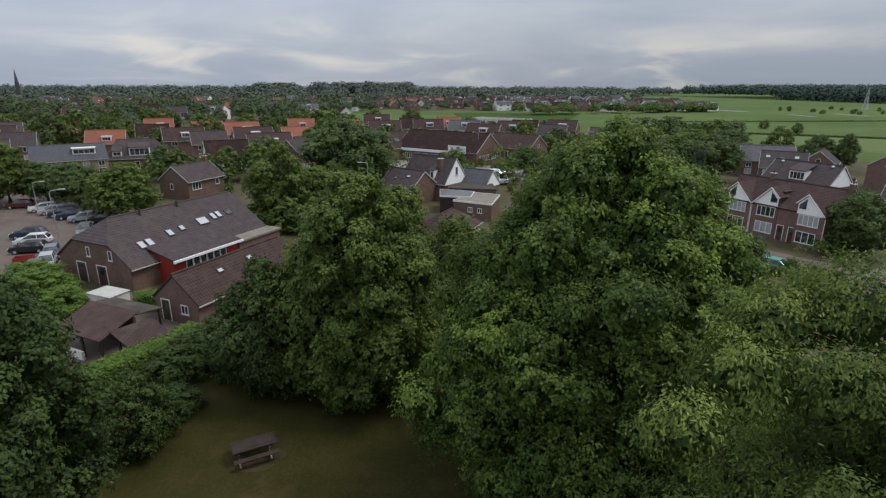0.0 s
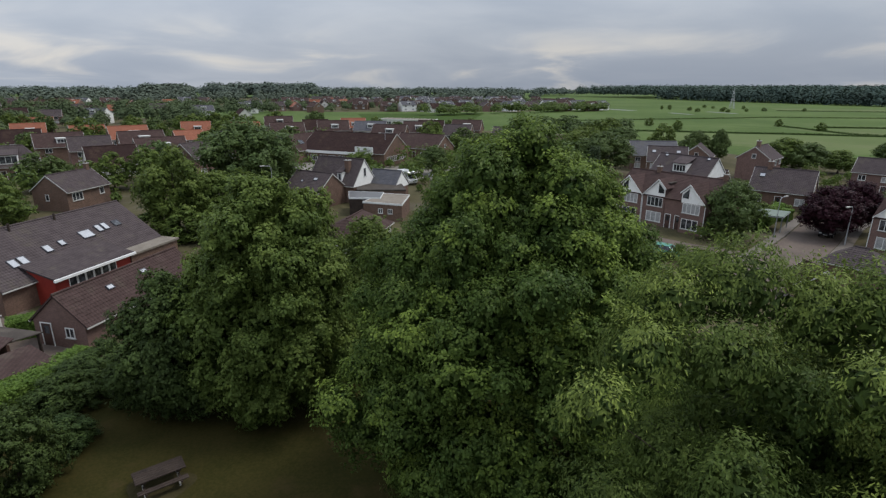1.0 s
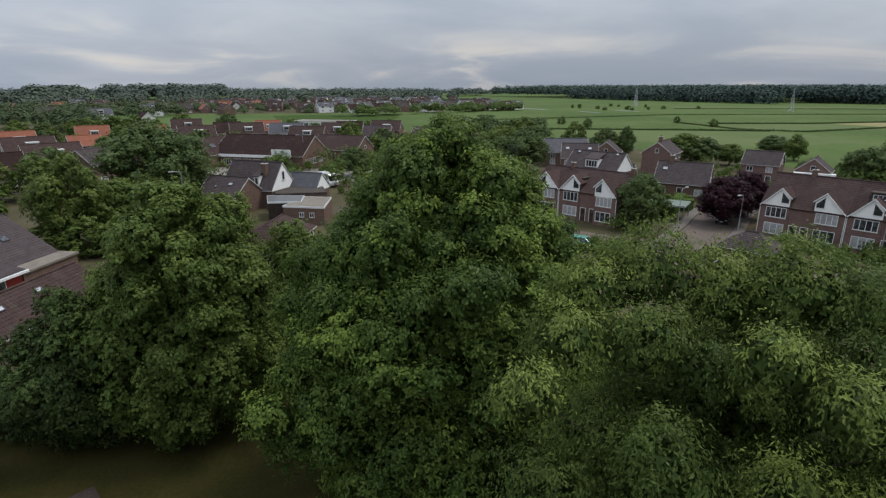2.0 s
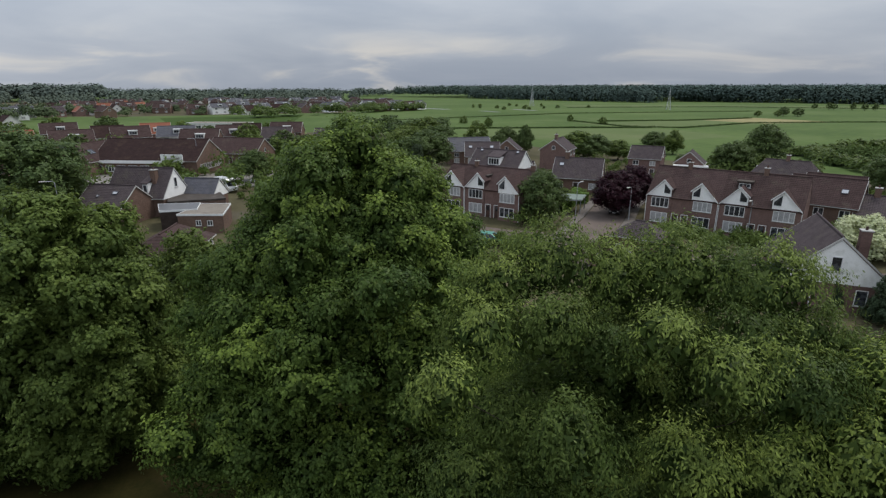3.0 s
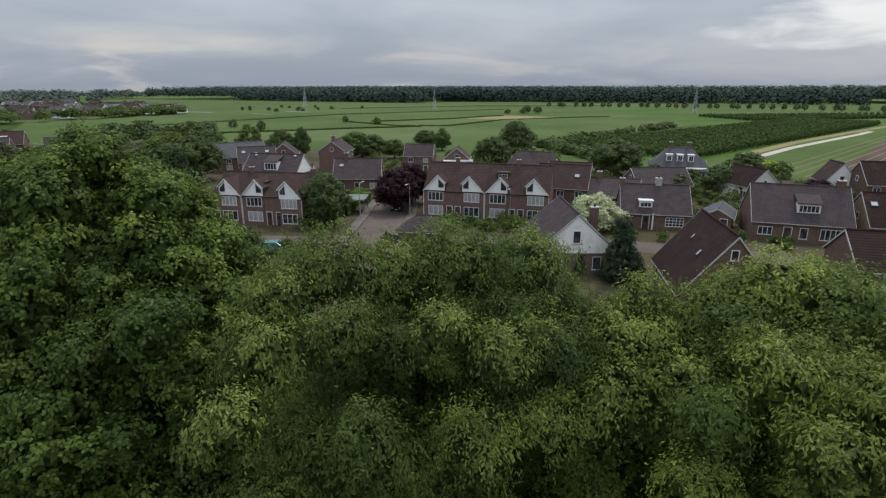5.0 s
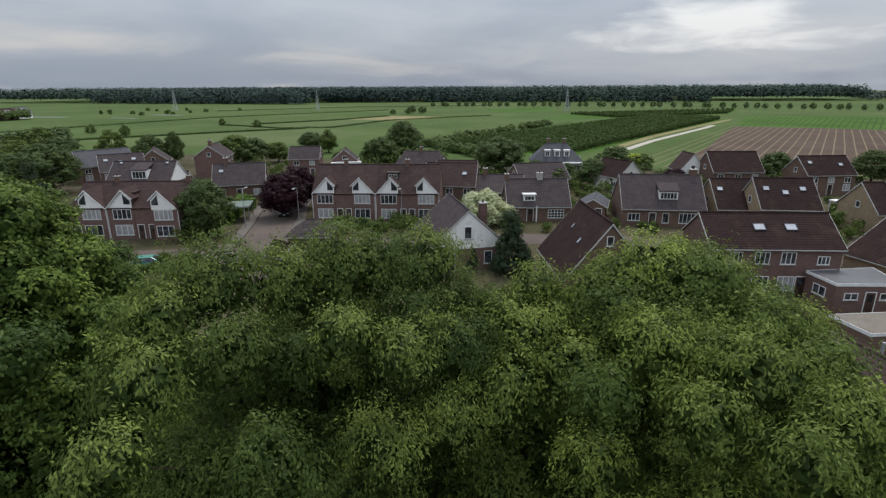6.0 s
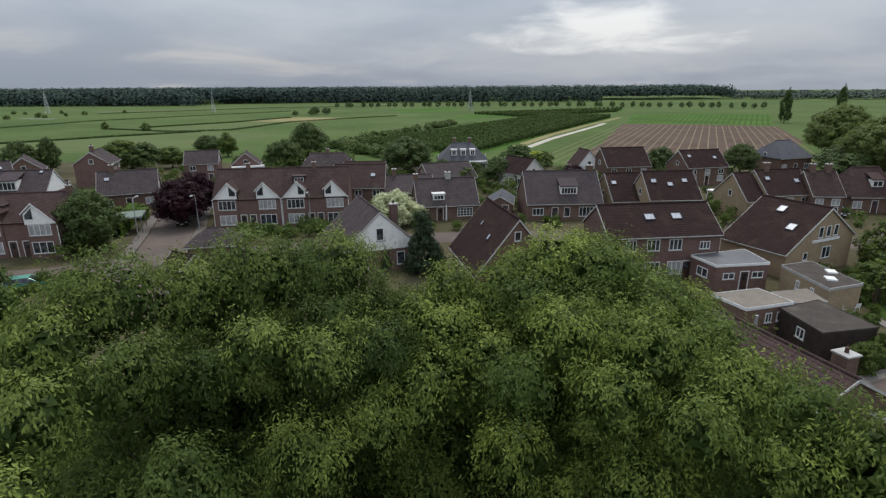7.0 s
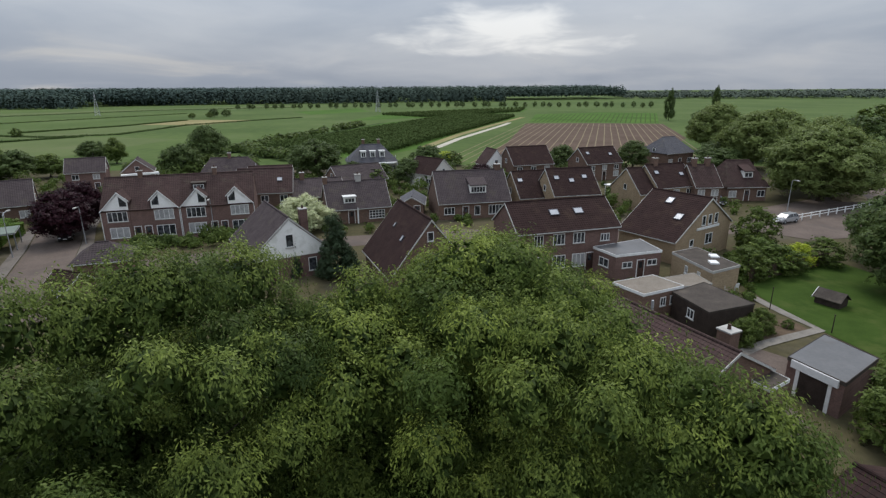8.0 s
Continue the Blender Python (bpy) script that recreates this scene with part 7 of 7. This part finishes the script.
for x, y, h, a in ((-48.3, 64.8, 8.4, 20), (-67.0, 86.6, 5.5, 20), (-58.5, 88.5, 4.5, 160), (59.4, 65.3, 6.0, 20), (66.5, 60.6, 5.5, 200), (99.3, -47.3, 5.5, 190), (122.0, -70.0, 8.0, 200), (-13.0, 92.0, 8.2, 200), (73.2, 44.8, 5.6, 200), (9.6, 150.0, 8.5, 180)):
    street_lamp(x, y, h, a)

# white rail fence at the junction
ob = thing("rail_fence", pose(0, 0, 0.05), "low white wooden rail fence along the road", "fence")
A, B = Vector((88.5, -40.5, 0)), Vector((104.5, -64.5, 0))
for i in range(13):
    p = A.lerp(B, i / 12)
    part("post", box(p.x - 0.07, p.y - 0.07, 0, p.x + 0.07, p.y + 0.07, 1.15), M["frame"], ob)
for z in (0.55, 1.0):
    bm = bmesh.new()
    tube(bm, [A + Vector((0, 0, z)), B + Vector((0, 0, z))], [0.06, 0.06], 5)
    part("rail", bm, M["frame"], ob)

# gardens and sheds by the right-hand lawn
flat_building([(37.4, -19.6), (41.6, -24.1), (37.9, -25.8), (34.0, -21.6)], 2.7, "brick_red", "felt_wet", "brick garage with wet flat roof and open doorway", "garage", "felt", openings=(("o", 3, 0.5, 0, 2.2, 2.15),))
flat_building([(50.1, -15.1), (53.2, -18.9), (47.9, -21.6), (45.4, -16.9)], 2.5, "dark_wood", "felt", "black boarded shed with a flat felt roof", "shed", "felt", 0.12, openings=(("w", 3, 0.45, 1.0, 0.9, 0.9),))
flat_building([(51.3, -9.8), (54.0, -14.2), (51.1, -16.4), (48.3, -12.1)], 2.8, "brick_brown", "felt_pale", "small flat-roofed brick outbuilding with pale fascia", "outbuilding", openings=(("w", 2, 0.5, 1.2, 0.7, 0.9), ("w", 2, 0.25, 1.2, 0.7, 0.9)))
flat_building([(54.4, -15.0), (56.6, -19.0), (53.4, -19.8), (52.2, -16.8)], 2.3, "concrete", "felt_pale", "low concrete shed with pale roof", "shed", "concrete")
flat_building([(36.8, -16.8), (34.3, -18.4), (32.8, -16.6), (35.4, -14.9)], 2.6, "brick_red", "felt", "low flat-roofed annex with white fascia", "annex")
ob, F, g = house((37.4, -11.4), 34, 11.0, 4.0, 4.0, 2.9, 5.1, "brick_brown", "roof_brown", "bungalow with a coarse brown tiled roof and chimney", "bungalow")
chimney(ob, -3.4, -1.6, 3.6, 5.4, 1.0, "brick_brown")
bm = bmesh.new()
tube(bm, [(2.6, -1.0, 4.4), (2.6, -1.0, 5.5)], [0.12, 0.1], 8)
part("vent_pipe", bm, M["metal"], ob)
ob, F, g = house((21.6, -18.6), 32, 7.0, 3.4, 3.4, 2.2, 3.6, "brick_brown", "roof_dark", "low house with a black tiled roof", "bungalow", trim=False)

ob = thing("playhouse", pose(55.0, -31.8, 0.06, 0, 0, 218) @ Matrix.Scale(0.75, 4), "small dark wooden playhouse on the lawn", "playhouse")
part("wall", prism([(-1.1, 0), (1.1, 0), (1.1, 1.0), (0, 1.75), (-1.1, 1.0)], "x", -1.5, 1.5), M["dark_wood"], ob)
for s in (-1, 1):
    part("roof", prism([(0, 1.95), (0, 1.83), (s * 1.4, 0.83), (s * 1.4, 0.95)], "x", -1.75, 1.75), M["felt"], ob)
part("bargeboard", prism([(-1.4, 0.8), (-1.4, 0.98), (0, 1.98), (1.4, 0.98), (1.4, 0.8), (0, 1.8)], "x", -1.8, -1.74), M["frame"], ob)
part("doorway", box(-1.53, -0.4, 0.02, -1.47, 0.4, 1.1), M["glass"], ob)

# open timber shed beside the farmyard
ob = thing("open_shed", pose(0, 0, 0.06), "open dark timber shed with felt and tiled roofs", "shed")


def slab(name, pts, mat, label=""):
    """A sloping roof plate through four corners, 8 cm thick."""
    bm = bmesh.new()
    t, l = [bm.verts.new(p) for p in pts], [bm.verts.new((p[0], p[1], p[2] - 0.08)) for p in pts]
    bm.faces.new(t), bm.faces.new(l[::-1])
    for i in range(4):
        bm.faces.new((t[i], l[i], l[(i + 1) % 4], t[(i + 1) % 4]))
    return part(name, bm, M[mat], ob, label)


slab("roof", [(-31.3, 39.4, 2.1), (-26.2, 37.0, 2.1), (-25.2, 41.0, 2.9), (-30.6, 43.2, 2.9)], "roof_brown", "dark weathered roof")
slab("tiled_roof", [(-26.0, 38.0, 2.5), (-23.2, 36.0, 1.9), (-21.0, 38.4, 1.9), (-24.0, 40.6, 2.5)], "roof_brown", "coarse tiled lean-to roof")
slab("corrugated_roof", [(-31.0, 43.1, 2.7), (-25.6, 40.6, 2.7), (-24.4, 43.2, 2.3), (-30.2, 45.6, 2.3)], "felt", "grey corrugated roof")
for x, y, z in ((-31.0, 39.7, 2.0), (-28.6, 38.5, 2.0), (-26.4, 37.4, 2.0), (-25.0, 37.5, 2.2), (-23.4, 36.3, 1.8), (-21.4, 38.4, 1.8), (-30.2, 45.2, 2.2), (-24.7, 43.0, 2.2)):
    part("post", box(x - 0.08, y - 0.08, 0, x + 0.08, y + 0.08, z), M["dark_wood"], ob)
part("back_wall", prism([(-30.8, 42.6), (-25.4, 40.3), (-25.3, 40.5), (-30.7, 42.8)], "z", 0, 2.6), M["door_wood"], ob, "dark reddish back wall")
part("low_wall", prism([(-31.4, 39.3), (-28.4, 37.9), (-28.3, 38.1), (-31.3, 39.5)], "z", 0, 0.7), M["render"], ob, "low whitewashed wall")
ob2 = thing("storage_box", pose(-31.2, 46.6, 0.06, 0, 0, -22), "pale flat-topped box container in the yard", "container")
part("body", box(-1.5, -1.0, 0, 1.5, 1.0, 2.3, bevel=0.04), M["render"], ob2)
part("lid", box(-1.58, -1.08, 2.3, 1.58, 1.08, 2.42, bevel=0.03), M["concrete"], ob2)


def pylon(d, dist, h, label):
    x, y = d[0] * dist, d[1] * dist
    ob = thing("power_pylon", pose(x, y, 0, 0, 0, 35), label, "pylon")
    bm = bmesh.new()
    w = h * 0.10
    for sx in (-1, 1):
        for sy in (-1, 1):
            tube(bm, [(sx * w, sy * w, 0), (sx * w * 0.35, sy * w * 0.35, h * 0.6), (0, 0, h)], [0.16, 0.13, 0.1], 4)
    for k in range(7):
        z0, z1 = h * 0.6 * k / 7, h * 0.6 * (k + 1) / 7
        r0, r1 = w * (1 - 0.65 * k / 7), w * (1 - 0.65 * (k + 1) / 7)
        for s in (-1, 1):
            tube(bm, [(-r0, s * r0, z0), (r1, s * r1, z1)], [0.08, 0.08], 4), tube(bm, [(s * r0, -r0, z0), (s * r1, r1, z1)], [0.08, 0.08], 4)
    part("mast", bm, M["metal"], ob)
    for z, r in ((0.66, 0.26), (0.80, 0.20)):
        bm = bmesh.new()
        tube(bm, [(-h * r, 0, h * z), (0, 0, h * (z + 0.04)), (h * r, 0, h * z)], [0.1, 0.16, 0.1], 4)
        part("crossarm", bm, M["metal"], ob)


pylon((0.605, 0.796), 640, 21, "grey lattice power pylon in the far meadow")
pylon((0.769, 0.639), 560, 20, "grey lattice power pylon in the far meadow")
pylon((0.9685, 0.249), 520, 20, "grey lattice power pylon by the orchard")

ob = thing("church", pose(-0.6056 * 900, 0.7957 * 900, 0, 0, 0, 20), "distant church with a pointed spire", "church")
part("tower", box(-1.9, -1.9, 0, 1.9, 1.9, 22), M["roof_slate"], ob)
bm = bmesh.new()
tube(bm, [(0, 0, 22), (0, 0, 38)], [2.2, 0.12], 8)
part("spire", bm, M["roof_slate"], ob)

# garages between the street and the terrace
ob, F, g = house((46.1, 44.7), 82, 3.4, 1.9, 1.9, 2.3, 3.6, "brick_brown", "roof_dark", "small garage with a dark roof and white bargeboards", "garage")
window(ob, F["k"], 0.0, 1.1, 0.9, 0.8, 2)
ob, F, g = house((54.6, 47.6), -62, 6.2, 2.8, 2.8, 2.5, 4.2, "brick_brown", "roof_grey", "low garage with a grey hipped roof", "garage", hip=2.4)
flat_building([(16, 304), (42, 288), (48, 297), (22, 314)], 3.6, "render", "felt_pale", "long low flat-roofed clubhouse by the sports field", "clubhouse", openings=(("w", 0, 0.2, 1.0, 3.0, 1.4), ("w", 0, 0.4, 1.0, 3.0, 1.4), ("w", 0, 0.6, 1.0, 3.0, 1.4), ("w", 0, 0.8, 1.0, 3.0, 1.4)))



def canopy(pts, z, mat, label, lip=0.10):
    """A flat roof on posts, open below, on a four-cornered outline."""
    cx, cy = sum(p[0] for p in pts) / 4, sum(p[1] for p in pts) / 4
    ob = thing("carport", pose(cx, cy, 0.05), label, "carport")
    rim = "frame" if mat == "white" else "metal"
    q = [(x - cx, y - cy) for x, y in pts]
    part("roof", prism(q, "z", z - lip, z), M[mat], ob)
    part("fascia", prism([(x * 1.02, y * 1.02) for x, y in q], "z", z - lip - 0.10, z - lip - 0.004), M[rim], ob)
    for x, y in q:
        part("post", box(x * 0.92 - 0.06, y * 0.92 - 0.06, 0, x * 0.92 + 0.06, y * 0.92 + 0.06, z - lip - 0.10), M[rim], ob)


M["pale_sheet"] = surface("pale_green_roof_sheet", (0.10, 0.13, 0.10), (0.155, 0.19, 0.15), 0.8, 8.0, 0.5, 0.05, 0.4, stain=(0.24, 0.27, 0.22), stain_scale=0.6)
canopy([(63.2, 73.5), (66.3, 70.5), (62.4, 67.4), (59.6, 69.8)], 2.6, "pale_sheet", "open carport with a pale green sheet roof by the hedge")
canopy([(106.6, 85.4), (109.0, 82.9), (110.0, 83.8), (107.6, 86.3)], 3.3, "white", "white flat-roofed garage canopy between the houses", 0.3)
canopy([(109.4, 82.5), (111.8, 80.0), (112.8, 80.9), (110.4, 83.4)], 3.3, "white", "white flat-roofed garage canopy between the houses", 0.3)
canopy([(109.6, -17.6), (105.4, -21.4), (106.4, -22.6), (110.6, -18.8)], 2.5, "white", "small white awning over a back garden", 0.08)

# heap of sand at the road works by the junction
bm = bmesh.new()
bmesh.ops.create_icosphere(bm, subdivisions=3, radius=1.0)
heap = random.Random(4)
for v in bm.verts:
    v.co = Vector((v.co.x * 3.6, v.co.y * 2.2, max(v.co.z, -0.05) * 1.1)) * (1 + heap.uniform(-0.06, 0.06))
tagged(part("sand_mound", bm, M["furrow"], None, "", pose(111.0, -63.6, 0.06, 0, 0, -70)), "low mound of pale brown sand beside the road", "sand mound")

# small things round the garden lawn


def garden_chair(x, y, ang):
    ob = thing("garden_chair", pose(x, y, 0.06, 0, 0, ang), "white plastic garden chair beside the shed", "chair", "garden chairs")
    part("seat", box(-0.24, -0.24, 0.40, 0.24, 0.24, 0.44, bevel=0.015), M["frame"], ob)
    part("backrest", prism([(0.20, 0.44), (0.25, 0.44), (0.34, 0.90), (0.29, 0.90)], "x", -0.23, 0.23), M["frame"], ob)
    for u in (-0.21, 0.21):
        for v in (-0.21, 0.21):
            bm = bmesh.new()
            tube(bm, [(u * 1.15, v * 1.15, 0), (u, v, 0.41)], [0.022, 0.026], 6)
            part("leg", bm, M["frame"], ob)


garden_chair(57.1, -22.4, 40)
garden_chair(57.9, -23.8, 110)
for x, y, h in ((52.8, -25.2, 2.3), (47.9, -28.3, 1.7)):
    ob = thing("clothes_post", pose(x, y, 0.06), "dark slim clothes-line post on the lawn", "post", "clothes posts")
    bm = bmesh.new()
    tube(bm, [(0, 0, 0), (0, 0, h)], [0.05, 0.04], 7)
    part("pole", bm, M["dark_wood"], ob)
    part("cap", box(-0.06, -0.06, h, 0.06, 0.06, h + 0.05), M["dark_wood"], ob)

ob = thing("garden_fence", pose(0, 0, 0.06), "weathered brown board fence behind the lawn", "fence")
A, B = Vector((60.7, -26.3, 0)), Vector((68.5, -38.2, 0))
along = (B - A).normalized()
n = int((B - A).length / 1.8)
for i in range(n + 1):
    p = A.lerp(B, i / n)
    part("post", box(p.x - 0.05, p.y - 0.05, 0, p.x + 0.05, p.y + 0.05, 1.7), M["door_wood"], ob)
count = int((B - A).length / 0.2)
for i in range(count):
    p, q = A.lerp(B, (i + 0.06) / count), A.lerp(B, (i + 0.94) / count)
    h = 1.55 + 0.05 * math.sin(i * 2.3)
    part("board", prism([(p.x, p.y), (q.x, q.y), (q.x + along.y * 0.03, q.y - along.x * 0.03), (p.x + along.y * 0.03, p.y - along.x * 0.03)], "z", 0.05, h), M["fence_wood"], ob)


ROADS = [(STREET, 5.2), ([(52, 55), (44, 63), (38, 72), (30, 84)], 3.4), ([(96, -62), (90, -46), (86, -34), (80, -20), (78, -6), (78, 8), (72, 24), (62, 40), (52, 55)], 3.4)]


def free_ground(x, y, margin):
    """Whether a garden plant may stand here: off the roads and clear of the houses."""
    for hx, hy, ang, L, wm, wp in FOOTPRINTS:
        dx, dy = x - hx, y - hy
        c, s_ = math.cos(radians(ang)), math.sin(radians(ang))
        u, v = dx * c + dy * s_, -dx * s_ + dy * c
        if abs(u) < L / 2 + margin and -wm - margin < v < wp + margin:
            return False
    for line, half in ROADS:
        for (ax, ay), (bx, by) in zip(line, line[1:]):
            t = max(0, min(1, ((x - ax) * (bx - ax) + (y - ay) * (by - ay)) / ((bx - ax) ** 2 + (by - ay) ** 2)))
            if math.hypot(x - ax - t * (bx - ax), y - ay - t * (by - ay)) < half + margin:
                return False
    return True


def garden_shrubs(name, seed, corners, count, height, cards, size, mat, label):
    """Shrubs and hedges of many gardens, scattered over free ground, in one mesh."""
    rng = np.random.default_rng(seed)
    a, b, c, d = (np.array(p, float) for p in corners)
    spots = []
    for i in range(count * 4):
        u, v = rng.random(2)
        x, y = (a * (1 - u) + b * u) * (1 - v) + (d * (1 - u) + c * u) * v
        h = rng.uniform(*height) * (0.6 + 0.8 * rng.random() ** 2)
        if free_ground(x, y, h * 0.45):
            spots.append((x, y, h))
        if len(spots) == count:
            break
    p = np.repeat(np.array(spots), cards, 0)
    n = len(p)
    e = unit(rng.normal(size=(n, 3)) + [0, 0, 0.35])
    h = p[:, 2:]
    wide = np.repeat(rng.uniform(0.45, 0.8, (len(spots), 1)), cards, 0)
    base = np.concatenate([p[:, :2], h * 0.45], 1) + e * (rng.random((n, 1)) ** 0.25) * h * np.concatenate([wide, wide, np.full((n, 1), 0.5)], 1) * (0.75 + 0.25 * np.sin(e[:, :1] * 7 + e[:, 1:2] * 5 + p[:, :1]))
    nl = unit(e + rng.normal(size=(n, 3)) * 0.4)
    V, F = facing_leaves(rng, base, unit(np.cross(nl, rng.normal(size=(n, 3)))), nl, size, size * 0.9, True)
    return tagged(part(name, fast_mesh(name, V, F, M[mat]), None), label, "shrubs", kind="stuff")


garden_shrubs("garden_shrubs", 201, [(44, 62), (74, 30), (128, 40), (112, 132)], 260, (1.2, 3.4), 170, 0.36, "leaf_mid", "mixed green shrubs in the village gardens")
garden_shrubs("garden_shrubs", 202, [(70, 28), (66, -34), (112, -40), (128, 40)], 200, (1.0, 3.0), 170, 0.36, "leaf_mid", "mixed green shrubs in the front gardens")
garden_shrubs("garden_shrubs", 203, [(112, 40), (108, -36), (152, -30), (148, 60)], 130, (1.2, 3.6), 130, 0.42, "leaf_dark", "dark shrubs in the gardens by the fields")
garden_shrubs("garden_shrubs", 204, [(34, 60), (62, 22), (72, 30), (46, 64)], 46, (1.0, 2.4), 260, 0.26, "leaf_mid", "leafy shrubs beside the street and the white gable")
garden_shrubs("garden_shrubs", 205, [(20, 70), (40, 76), (50, 110), (10, 120)], 70, (1.2, 4.0), 170, 0.36, "leaf_mid", "shrubs in the gardens behind the park")
garden_shrubs("garden_shrubs", 206, [(-130, 105), (30, 105), (60, 250), (-210, 250)], 420, (2.0, 6.0), 110, 0.75, "leaf_mid", "trees and shrubs in the gardens of the town")
garden_shrubs("garden_shrubs", 207, [(46, -8), (58, -10), (62, -26), (50, -24)], 26, (0.8, 1.8), 220, 0.22, "leaf_mid", "low shrubs among the sheds")
